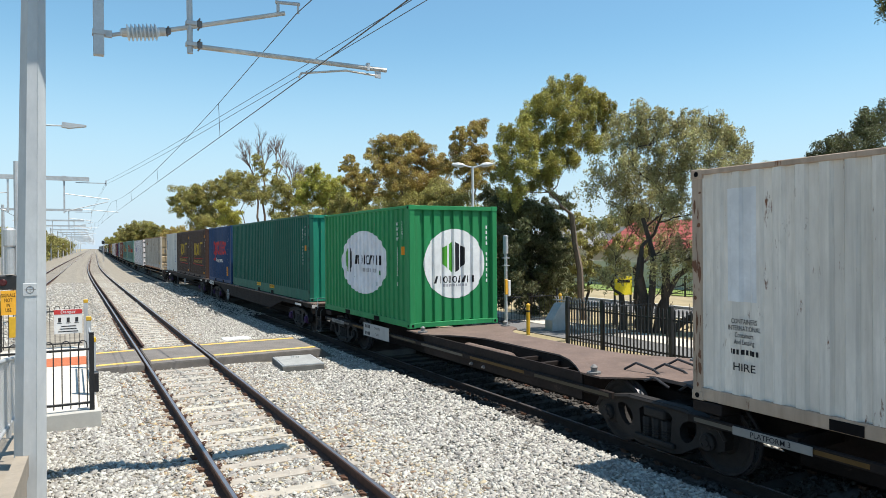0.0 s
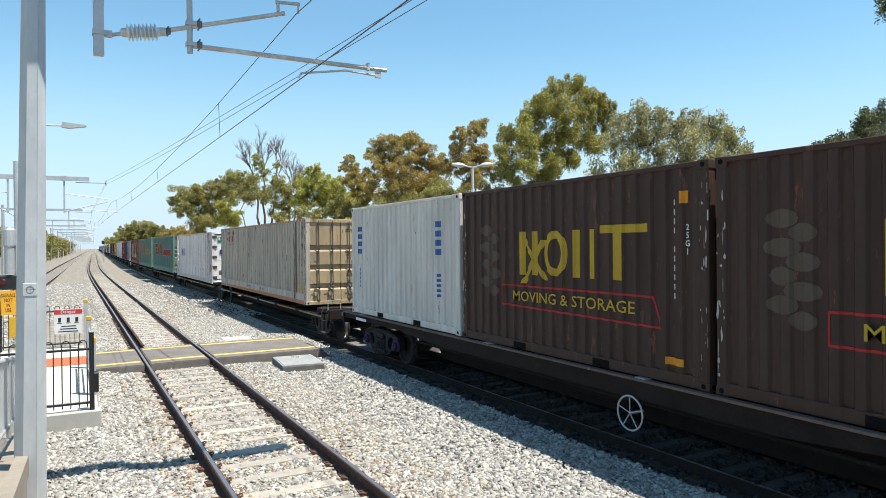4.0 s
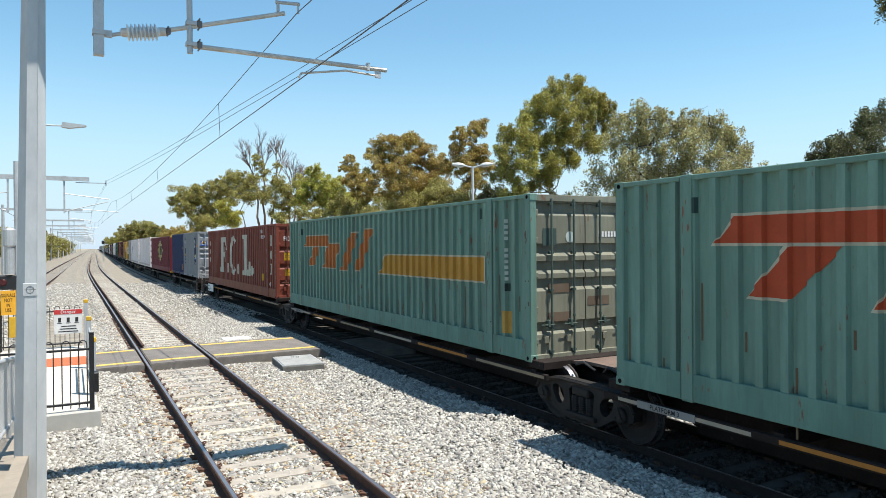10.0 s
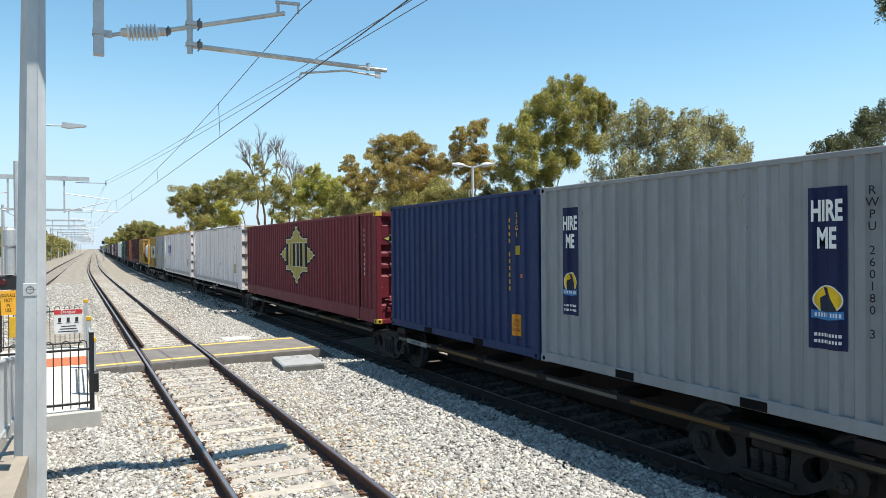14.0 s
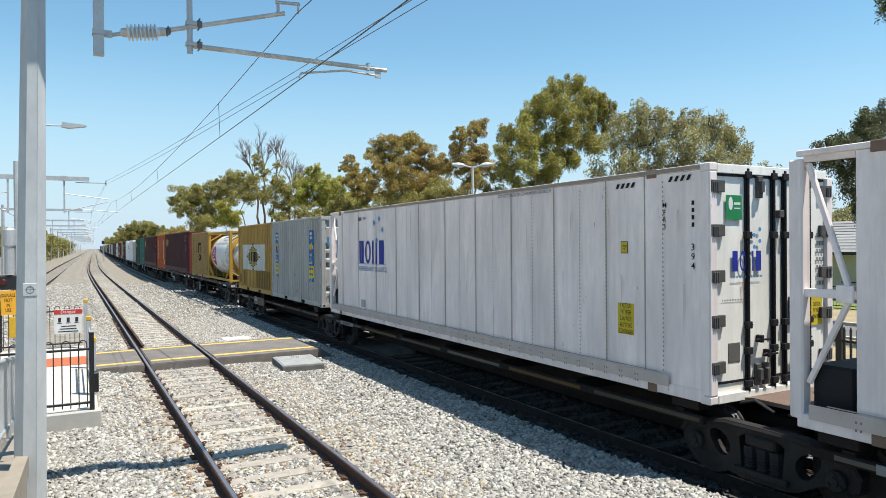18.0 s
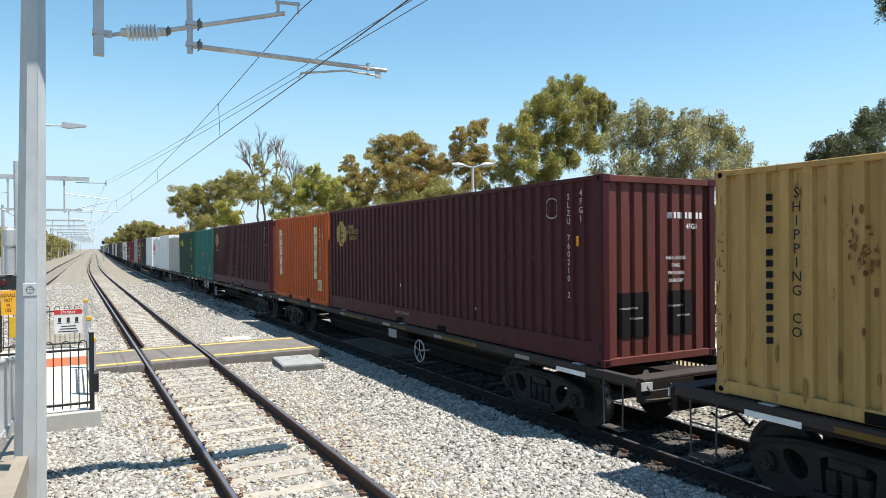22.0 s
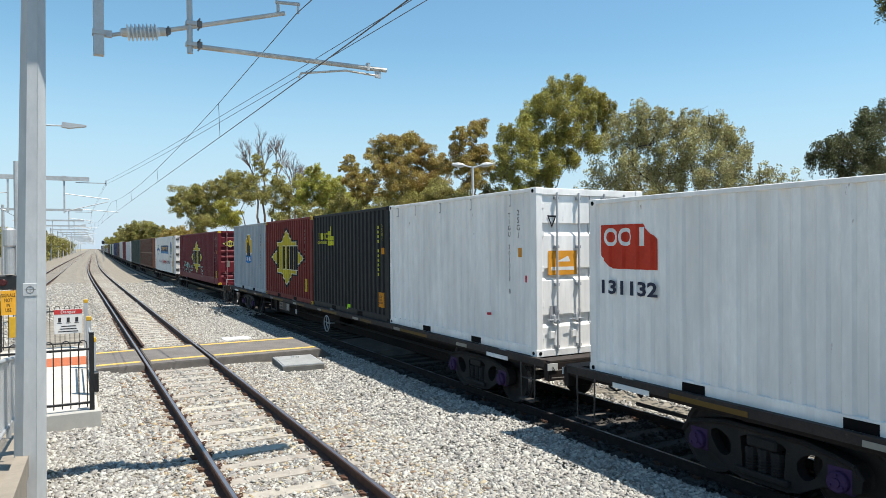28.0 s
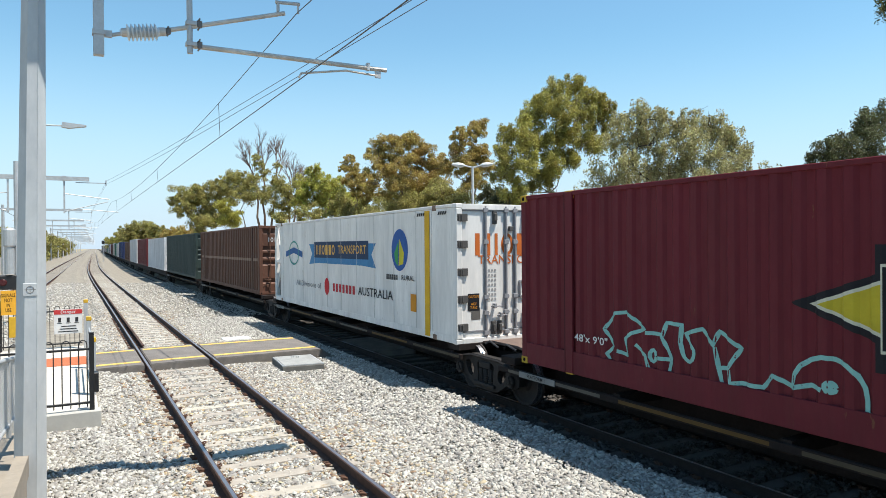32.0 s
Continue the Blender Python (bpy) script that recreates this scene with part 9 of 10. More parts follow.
for key, cw in (("ra", 6.62), ("r1", 5.58), ("r2", 5.58)):
    d = C[key]
    caution(d, cw, 0.85 if key == "ra" else 0.94, 0.32, 0.44, words="CAUTION\n9'6\" HIGH\n2.5m WIDE\n46'6\" LONG\nCONTAINER", colour=(0.55, 0.42, 0.03))
    if key == "ra":
        column(d, 6.65, 2.6, 1.7, 8, BLACK)
    else:
        side_text(d, "MFR3" if key == "r2" else "MFR1", 6.31, 2.36, 0.10, BLACK, vertical=True)
        column(d, 6.78, 2.56, 2.1, 5, BLACK)
        if key == "r2":
            side_text(d, "394", 6.78, 1.83, 0.125, BLACK, vertical=True)
        side_mark(d, [rect(5.56, 1.95, 0.14, 0.17)], (0.03, 0.03, 0.03), "height_label")
        side_mark(d, [rect(5.56, 1.95, 0.12, 0.15)], (0.55, 0.42, 0.03), "height_label", "small yellow height label")
        side_text(d, "2.90m\n9'6\"", 5.56, 1.95, 0.045, BLACK)
        for i in range(4):
            side_mark(d, [slant(6.42 + 0.1 * i, d["H"] - 0.16, 0.05, 0.07, 0.6)], BLACK, "height_stripe")
    line_bars(d, 0.38, 0.68, 2.48, 4, 0.09, BLACK, "front")
    front_text(d, "MFR3" if key == "r2" else "MFR1", 0.53, 2.35, 0.11, BLACK)
    for k, word in enumerate(("MAXGROSS", "TARE", "PAYLOAD", "CUB.CAP.")):
        front_text(d, word, 0.48 - (0.05 if k == 1 else 0), 2.16 - 0.136 * k, 0.105, BLACK, 0.13 if k == 1 else 0.28)
    for k in range(3):
        line_bars(d, 0.35, 0.68, 1.62 - 0.045 * k, 12, 0.012, (0.3, 0.3, 0.3), "front")
    line_bars(d, -1.0, -0.58, 1.28, 14, 0.022, (0.3, 0.29, 0.28), "front")
    caution(d, 0.92, 1.06, 0.24, 0.4, "front", colour=(0.6, 0.45, 0.03))
    for k in range(8):
        line_bars(d, 0.9, 1.08, 2.1 - 0.11 * k, 3, 0.06, (0.2, 0.2, 0.2), "front")
    rr_ = random.Random(len(key) + ord(key[1]))
    for k in range(16):          # rust and grime that run down from hinges, hatch and bars
        a, b, h_ = rr_.choice((-1.0, -0.6, -0.58, -0.1, 0.13, 0.3, 0.65, 0.8, 1.02)) + rr_.uniform(-0.04, 0.04), rr_.choice((0.42, 0.48, 0.95, 1.5, 2.1)), rr_.uniform(0.1, 0.35)
        front_mark(d, [[(a - 0.012, b), (a + 0.014, b), (a + 0.004, b - h_)]], rr_.choice(((0.42, 0.30, 0.18), (0.50, 0.42, 0.31), (0.35, 0.25, 0.16))), "dirt_streak")
    for i in range(5):
        front_mark(d, [slant(-1.02 + 0.075 * i, d["H"] - 0.1, 0.04, 0.05, 0.9)], BLACK if i % 2 else (0.5, 0.42, 0.08), "height_stripe")
    for i in range(4):
        side_mark(d, [slant(5.44 + 0.1 * i, d["H"] - 0.18, 0.055, 0.07, 0.6)], BLACK, "height_stripe")
for key, u0, u1, v, h in (("ra", -4.72, -3.0, 1.72, 0.5), ("r2", -4.65, -2.85, 1.83, 0.6)):
    d = C[key]
    letters_as_bars(d, u0, u1, v, h, (0.02, 0.035, 0.28), "bohb")
    front_mark(d, [rect(-0.78, 2.45, 0.3, 0.31)], (0.02, 0.22, 0.08), "green_placard", "green placard with a pale figure")
    front_mark(d, [oval(-0.84, 2.5, 0.04, 0.085, 14), rect(-0.72, 2.5, 0.12, 0.03), rect(-0.72, 2.44, 0.12, 0.015)], WHITE, "placard_figure")
    letters_as_bars(d, -0.84, -0.24, 1.77, 0.26, (0.02, 0.035, 0.28), "bohb", front_mark)
    line_bars(d, -0.82, -0.24, 1.57, 20, 0.03, (0.1, 0.25, 0.4), "front")
    front_mark(d, [oval(-0.4 + 0.11 * (i % 2), 1.95 + 0.075 * i, 0.03, None, 8) for i in range(4)], (0.1, 0.3, 0.55), "stars")
d = C["r2"]
side_text(d, "REFRIGERATED LOGISTICS", -3.68, 1.38, 0.17, (0.08, 0.2, 0.4), 1.85)
side_mark(d, [rect(-3.75, 1.52, 2.05, 0.012)], (0.2, 0.35, 0.55), "underline")
for u, v in ((-3.21, 2.68), (-3.0, 2.4), (-3.55, 2.58), (-3.4, 2.14)):
    pts5 = []
    for i in range(14):
        r_ = 0.10 if i % 2 == 0 else 0.045
        pts5.append((u + r_ * math.sin(i * math.pi / 7), v + r_ * math.cos(i * math.pi / 7)))
    side_mark(d, [pts5], (0.08, 0.3, 0.6), "star")
side_text(d, "394", -4.2, 2.72, 0.13, BLACK)
line_bars(d, -4.65, -4.4, 2.72, 4, 0.1, BLACK)
side_mark(d, [rect(-4.3, 0.45, 0.3, 0.2)], (0.4, 0.4, 0.4), "data_plate")
line_bars(C["r1"], 5.6, 6.4, 0.2, 12, 0.05, (0.4, 0.4, 0.4))
side_mark(C["r1"], [oval(2.03, 1.12, 0.16, 0.04, 14), oval(1.98, 1.06, 0.07, 0.06, 12), oval(-0.58, 0.57, 0.1, 0.03, 12), oval(-0.66, 0.63, 0.015, 0.06, 8), oval(1.11, 0.53, 0.03, 0.06, 10)], (0.40, 0.34, 0.28), "dent_stain")
side_mark(C["r1"], [oval(2.03, 1.15, 0.13, 0.009, 10), oval(-0.55, 0.55, 0.09, 0.008, 10), oval(1.14, 0.5, 0.009, 0.05, 8)], (0.13, 0.085, 0.06), "rust_slit")
for key, n, col in (("ra", 22, (0.42, 0.355, 0.31)), ("r1", 12, (0.50, 0.435, 0.40)), ("r2", 12, (0.50, 0.435, 0.40))):
    d, rnd_ = C[key], random.Random(n)
    top_, end_ = d["H"], 5.6
    for i in range(n):
        u = -end_ + i * (12.2 / (n - 1))
        side_mark(d, [[(u + a, v), (u + a + 0.02, v), (u + a + 0.012, v - h)] for a, v, h in [(rnd_.uniform(-0.25, 0.25), rnd_.uniform(1.2, top_ - 0.2), rnd_.uniform(0.3, 1.0)) for k in range(2)]], tuple(1.25 * k for k in col), "dirt_streak")
    part("dirty_edge", boxes([(-1.256, -1.2515, -6.9, 5.7, top_ - 0.07, top_ - 0.015)]), ink((0.47, 0.43, 0.37) if key == "ra" else (0.30, 0.26, 0.21)), d.ob, "grimy top edge")
    if key != "ra":
        far_ = d["L"] / 2 - 0.62
        near_, n_ = -d["L"] / 2, int((far_ + d["L"] / 2 - 0.3) / 1.18)
        for i in range(2 * n_ + 1):          # a riveted joint beside each panel seam and one between
            y_ = near_ + (0.785 if i == 0 else 1.24 + 0.615 * i)
            if y_ > far_ - 0.2:
                continue
            side_mark(d, [rect(-y_ + (0.03 if i % 2 == 0 else 0.0), 0.33 + 0.062 * k, 0.020, 0.024) for k in range(41)], (0.27, 0.215, 0.175), "rivet_seam")
            if i % 2:
                side_mark(d, [rect(-y_ + 0.022, 1.6, 0.006, 2.5)], (0.50, 0.455, 0.41), "lap_line")
        side_mark(d, [rect(-0.2, 0.205, 13.2, 0.16)], (0.50, 0.435, 0.39), "grimy_rail", "grimy riveted bottom rail")
        side_mark(d, [rect(-0.2, 0.30, 12.8, 0.012)], (0.42, 0.33, 0.30), "seam_line")
        side_mark(d, [rect(-6.3 + 0.31 * k + 0.05 * s_, v, 0.022, 0.026) for k in range(40) for s_ in (0, 1) for v in (0.12, 0.2)], (0.24, 0.19, 0.17), "rivet_band")
        side_text(d, "DO NOT STACK 20' CONTAINERS ON ROOF", 0.37 if key == "r1" else 3.15, top_ - 0.13, 0.085, (0.06, 0.06, 0.06), 1.56)
d = C["ra"]
side_mark(d, [rect(u_, 1.58, 0.018, 2.4) for u_ in [5.0 + 0.135 * i for i in range(7)] + [6.25 + 0.14 * i for i in range(6)] + [-6.1 + 0.13 * i for i in range(6)]], (0.20, 0.16, 0.13), "panel_groove")
side_mark(d, [rect(6.0, 1.45, 0.2, 2.78)], (0.70, 0.64, 0.61), "overhang_post", "flat white overhang post")
side_mark(d, [rect(6.12, 1.45, 0.02, 2.78), rect(5.89, 1.45, 0.014, 2.78)], (0.14, 0.10, 0.08), "panel_groove")
side_mark(d, [rect(0.0, 0.15, 14.0, 0.2)], (0.53, 0.475, 0.42), "grimy_rail", "grimy bottom rail")
rnd_ = random.Random(31)
for u_ in (4.63, 3.35, 2.1, 1.5, -0.4, -1.7, -2.3, -3.6):      # rust washed down beside the joints
    for k in range(4):
        a_, v_, h_, w_2 = u_ + rnd_.gauss(0, 0.05), rnd_.uniform(1.2, 2.3), rnd_.uniform(0.25, 1.0), rnd_.uniform(0.004, 0.013)
        side_mark(d, [[(a_ - w_2, v_), (a_ + w_2, v_), (a_ + 0.3 * w_2, v_ - h_), (a_ - 0.3 * w_2, v_ - h_)]], ((0.62, 0.55, 0.50), (0.54, 0.45, 0.39), (0.44, 0.34, 0.27))[k % 3], "dirt_streak")
side_text(d, "PATENT PENDING", 4.25, 0.74, 0.12, (0.2, 0.2, 0.2), 0.78)
side_text(d, "MFR1", 6.52, 2.12, 0.16, BLACK, vertical=True)
side_text(d, "208", 5.05, 1.72, 0.16, BLACK, vertical=True)
side_mark(d, [rect(5.05, 2.42 - 0.14 * k, 0.07, 0.09) for k in range(4)], BLACK, "code_line")
side_text(d, "DO NOT STACK 20' CONTAINERS ON ROOF", -0.9, 2.79, 0.085, (0.06, 0.06, 0.06), 1.7)
side_mark(d, [rect(6.54, 1.45, 0.14, 0.18)], (0.42, 0.40, 0.13), "height_plate")
post_rust(d, 5.98, 0.012, 2.2, 2.85, 26, 41, (0.13, 0.06, 0.04), 1.6)
post_rust(d, 7.0, 0.002, 0.1, 2.7, 16, 42, (0.18, 0.10, 0.07))

for key, stripe in (("t1", (0.36, 0.062, 0.025)), ("t2", (0.42, 0.22, 0.04))):
    d = C[key]
    rd = (0.36, 0.062, 0.025) if key == "t1" else (0.40, 0.135, 0.04)
    folds = [(-a - b) / 2 for (a, da), (b, db) in zip(d["_wave"][:-1], d["_wave"][1:]) if da == db > 0]
    side_mark(d, [rect(u - 0.05, 0.75 + 0.5 * math.sin(u * 3.1), 0.03, 0.5 + 0.3 * math.sin(u * 5.3)) for u in folds[::2]], (0.12, 0.085, 0.05), "dirt_streak")
    pale = (0.42, 0.40, 0.30)
    shapes = [[(-5.6, 2.02), (-5.3, 2.34), (-3.3, 2.34), (-3.0, 2.02)], [(-4.6, 1.98), (-4.0, 1.98), (-4.6, 1.40), (-5.15, 1.40)], slant(-2.95, 1.72, 1.05, 0.72, 0.6),
              slant(-1.45, 1.85, 0.55, 1.05, 0.75), slant(-0.35, 1.9, 0.5, 1.1, 0.75),]

    def grown(p, by=0.035):
        cu, cv = sum(q[0] for q in p) / len(p), sum(q[1] for q in p) / len(p)
        return [(q[0] + (by if q[0] > cu else -by), q[1] + (by if q[1] > cv else -by)) for q in p]
    each_mark(d, [grown(p) for p in shapes], pale, "mark_edge")
    each_mark(d, shapes, rd, "red_mark", "large slanting red mark")
    side_mark(d, [grown([(0.75, 1.32), (5.83, 1.32), (5.83, 1.78), (1.15, 1.78)])], pale, "mark_edge")
    side_mark(d, [[(0.75, 1.32), (5.83, 1.32), (5.83, 1.78), (1.15, 1.78)]], stripe, "red_stripe", "long red stripe")
    column(d, 6.54, 2.5, 1.35, 11, (0.45, 0.5, 0.45), text="TDDS 486090" if key == "t1" else "")
    side_mark(d, [rect(6.55, 0.62, 0.29, 0.4)], (0.36, 0.22, 0.05), "caution_plate")
    side_mark(d, [rect(6.57, 1.25, 0.1, 0.14)], (0.02, 0.035, 0.03), "data_plate")
    side_mark(d, [rect(5.63, 2.62, 0.07, 0.2), rect(-5.9, 2.5, 0.07, 0.2)], (0.03, 0.06, 0.055), "vent")
    line_bars(d, 0.3, 0.95, 2.2, 9, 0.1, WHITE, "front")
    front_mark(d, [rect(-0.8, 2.15, 0.3, 0.3)], (0.05, 0.08, 0.07), "dark_plate")
    front_mark(d, [oval(-0.35, 2.15, 0.1)], (0.45, 0.5, 0.45), "round_mark")
    for k in range(3):
        front_mark(d, [rect(-0.6 + 0.9 * (k % 2), 0.75 + 0.25 * k, 0.5, 0.16)], (0.14, 0.10, 0.07), "rust_stain")

d = C["f"]
F_SLAB = [(-3.85, 0.72), (-2.85, 0.72), (-2.85, 0.95), (-3.1, 0.98), (-3.1, 1.5), (-2.75, 1.5), (-2.72, 1.25), (-2.5, 1.25), (-2.5, 2.0), (-2.72, 2.0), (-2.75, 1.75),
          (-3.1, 1.75), (-3.1, 2.25), (-2.6, 2.25), (-2.35, 1.85), (-2.15, 1.85), (-2.3, 2.5), (-3.75, 2.5), (-3.75, 2.3), (-3.55, 2.27), (-3.6, 1.0), (-3.85, 0.95)]
bow = [math.radians(48 + 264 * k / 24) for k in range(25)]
C_SLAB = [(-0.6 + 0.74 * math.cos(a), 1.6 + 0.95 * math.sin(a)) for a in bow] + [(-0.52 + 0.40 * math.cos(a), 1.6 + 0.70 * math.sin(a)) for a in bow[::-1]]
L_SLAB = [(1.45, 2.55), (2.45, 2.55), (2.45, 2.38), (2.2, 2.35), (2.2, 0.98), (2.55, 1.0), (2.75, 1.35), (2.95, 1.35), (2.85, 0.72), (1.45, 0.72), (1.45, 0.92), (1.75, 0.95), (1.75, 2.35), (1.45, 2.38)]
for k_, slab in enumerate((F_SLAB, C_SLAB, L_SLAB)):
    side_mark(d, [slab], CREAM, "cream_letter", "tall cream slab letter")
    us_, vs_ = [p[0] for p in slab], [p[1] for p in slab]
    ku, kv = 0.28 / (max(us_) - min(us_)), 0.42 / (max(vs_) - min(vs_))
    side_mark(d, [[(6.44 + ku * (a - min(us_)), 2.03 - 0.56 * k_ + kv * (b - min(vs_))) for a, b in slab]], CREAM, "cream_letter")
    side_mark(d, [oval((-1.88, 0.5, 3.3)[k_], 0.96, 0.24, 0.24)], CREAM, "cream_dot")
side_mark(d, [rect(-6.75, 2.2, 0.16, 0.24), rect(-6.75, 1.75, 0.16, 0.24), rect(-6.75, 1.3, 0.16, 0.24)], CREAM, "cream_mark")
side_text(d, "48", 6.43, 0.52, 0.24, WHITE)
side_text(d, "FBGU", 5.12, 2.62, 0.2, WHITE, 0.36)
side_text(d, "480285 4", 5.27, 2.4, 0.2, WHITE, 0.66)
side_mark(d, [rect(5.2, 0.76, 0.24, 0.28)], YELLOW, "yellow_plate")
side_mark(d, [oval(5.93 + 0.04 * (i % 2), 0.4 + 0.22 * i, 0.03 + 0.01 * (i % 3), 0.09, 8) for i in range(10)], (0.42, 0.38, 0.33), "paint_scrape")
front_text(d, "FCL", -0.78, 2.3, 0.24, WHITE, 0.32, 0.02)
front_mark(d, [oval(-0.35, 2.3, 0.1)], WHITE, "round_mark")
front_text(d, "FBGU 480285 4", 0.62, 2.3, 0.18, WHITE, 0.84)
caution(d, -0.76, 1.62, 0.3, 0.3, "front", "9'6\" HIGH\n8'2\" WIDE", YELLOW)
caution(d, -0.76, 1.0, 0.24, 0.24, "front", "LONG", YELLOW)
for k, word in enumerate(("M G W", "TARE", "PAYLOAD", "CU CAP")):
    v_ = 1.66 - 0.16 * k - 0.28 * (k > 1)
    front_text(d, word, 0.34, v_, 0.14, WHITE, 0.27)
    line_bars(d, 0.62, 0.92, v_ + 0.035, 9, 0.05, (0.42, 0.40, 0.37), "front")
    line_bars(d, 0.62, 0.92, v_ - 0.035, 9, 0.05, (0.42, 0.40, 0.37), "front")

d = C["h"]
for u in (-2.25, 1.93):
    side_mark(d, [rect(u, 1.68, 0.4, 1.7)], (0.011, 0.018, 0.062), "banner", "dark blue hire banner")
    side_text(d, "HIRE\nME", u, 2.13, 0.30, WHITE, 0.34, bold=0.035)
    figure_disc(d, u, 1.35, 0.155, side_mark)
    for k in range(2):
        line_bars(d, u - 0.15, u + 0.15, 0.98 - 0.07 * k, 9, 0.035, WHITE)
column(d, 2.4, 2.52, 0.98, 12, BLACK, 0.085, text="RWPU 260180 3")
side_text(d, "25G1", 2.66, 2.3, 0.12, BLACK, vertical=True)
side_mark(d, [rect(2.6, 2.0, 0.11, 0.16)], ORANGE, "height_plate")
front_mark(d, [rect(-0.85, 2.16, 0.36, 0.34)], BLUE, "placard")
figure_disc(d, -0.85, 2.2, 0.12, front_mark)
front_mark(d, rings(-0.42, 2.22, 0.08, 0.1, 0.03), WHITE, "round_mark")
front_text(d, "RWPU 260180 3", 0.62, 2.3, 0.13, BLACK, 0.8)
front_text(d, "25G1", 0.75, 2.12, 0.13, BLACK)
for k, word in enumerate(("MGROSS", "TARE", "PAYLOAD", "CUB.CAP")):
    front_text(d, word, 0.36, 1.86 - 0.115 * k, 0.09, (0.05, 0.05, 0.05))
    line_bars(d, 0.62, 0.95, 1.86 - 0.115 * k, 5, 0.05, (0.05, 0.05, 0.05), "front")
caution(d, 0.88, 1.0, 0.28, 0.34, "front", "CAUTION\n9'6\"\nHIGH\nCONTAINER", (0.72, 0.45, 0.02), RED)
front_mark(d, [rect(-0.82, 0.95, 0.2, 0.28)], (0.2, 0.21, 0.22), "data_plate")

d = C["bb"]
column(d, 2.1, 2.45, 1.1, 11, YELLOW)
side_text(d, "25G1", 2.38, 2.3, 0.12, YELLOW, vertical=True)
side_mark(d, [rect(2.38, 1.85, 0.1, 0.16)], (0.4, 0.3, 0.03), "height_plate")
side_mark(d, [rect(2.5, 1.4, 0.1, 0.07)], (0.5, 0.15, 0.08), "small_plate")
caution(d, 2.35, 0.52, 0.3, 0.38)

badge(C["l1"], 0.15, 1.72, 1.0, side_mark, (0.42, 0.33, 0.10))
column(C["l1"], 6.4, 2.5, 1.2, 10, WHITE, 0.08)
badge(C["l1"], -0.62, 2.2, 0.19, front_mark)

d = C["rw"]
for u in (-2.28, 1.96):
    side_mark(d, [rect(u, 1.62, 0.4, 1.7)], (0.045, 0.16, 0.33), "banner", "blue and yellow hire banner")
    line_bars(d, u - 0.14, u + 0.14, 2.36, 5, 0.08, WHITE)
    line_bars(d, u - 0.14, u + 0.14, 2.22, 4, 0.08, WHITE)
    figure_disc(d, u, 1.92, 0.15, side_mark, False)
    side_text(d, "HIRE\n&\nSALES", u, 1.53, 0.13, WHITE, 0.32)
    side_mark(d, [rect(u, 1.1, 0.4, 0.4)], (0.62, 0.55, 0.06), "banner_panel")
    line_bars(d, u - 0.15, u + 0.15, 1.2, 6, 0.07, BLUE)
    line_bars(d, u - 0.15, u + 0.15, 1.02, 6, 0.07, BLUE)
    side_text(d, "AUSTRALIA\nWIDE", u, 0.84, 0.075, WHITE, 0.32)
column(d, 2.3, 2.45, 1.1, 11, BLACK)
side_text(d, "25G1", 2.55, 2.25, 0.12, BLACK, vertical=True)
side_mark(d, [rect(2.55, 1.8, 0.1, 0.16)], ORANGE, "height_plate")
front_mark(d, [rect(-0.82, 2.1, 0.36, 0.28)], (0.05, 0.2, 0.36), "placard")
caution(d, 0.8, 1.0, 0.28, 0.36, "front")
line_bars(d, 0.3, 0.95, 2.2, 9, 0.1, BLACK, "front")

d = C["ly"]
side_mark(d, [rect(-0.06, 1.48, 4.1, 1.1)], (0.60, 0.60, 0.56), "white_banner", "white banner panel")
badge(d, -0.15, 1.5, 0.53, side_mark, (0.34, 0.24, 0.03))
side_mark(d, [[(0.42, 0.2), (2.8, 0.2), (2.8, 0.92), (1.3, 0.95), (0.42, 0.9)], rect(-1.75, 0.55, 0.42, 0.62), rect(-2.5, 0.5, 0.3, 0.4)], (0.215, 0.135, 0.032), "repaint_patch", "darker repaint patch")
column(d, 2.2, 2.45, 1.05, 11, BLACK, text="ABLK 201294")
side_text(d, "2EB0", 2.5, 2.22, 0.14, BLACK, vertical=True)

d = C["ms"]
each_mark(d, [rect(-0.42, 1.75, 0.16, 0.6), rect(0.02, 1.75, 0.16, 0.6), rect(0.44, 1.75, 0.16, 0.6), rect(0.0, 2.0, 1.0, 0.14)], BLACK, "black_mark", "black block emblem")
side_mark(d, rings(-0.22, 1.17, 0.2, 0.22, 0.1) + rings(0.26, 1.17, 0.2, 0.22, 0.1), BLACK, "black_mark")
side_text(d, "SHIPPING CO", -1.95, 1.6, 0.16, BLACK, vertical=True)
column(d, -2.3, 2.4, 0.65, 14, BLACK, 0.12)
column(d, 1.95, 2.4, 1.1, 11, BLACK, 0.07)
for i in range(15):
    side_mark(d, [oval(-2.6 + 0.37 * i, 0.42 + 0.2 * math.sin(i * 2.3), 0.012 + 0.01 * (i % 3), 0.07 + 0.04 * (i % 4), 9)], (0.24, 0.135, 0.045), "rust_run")

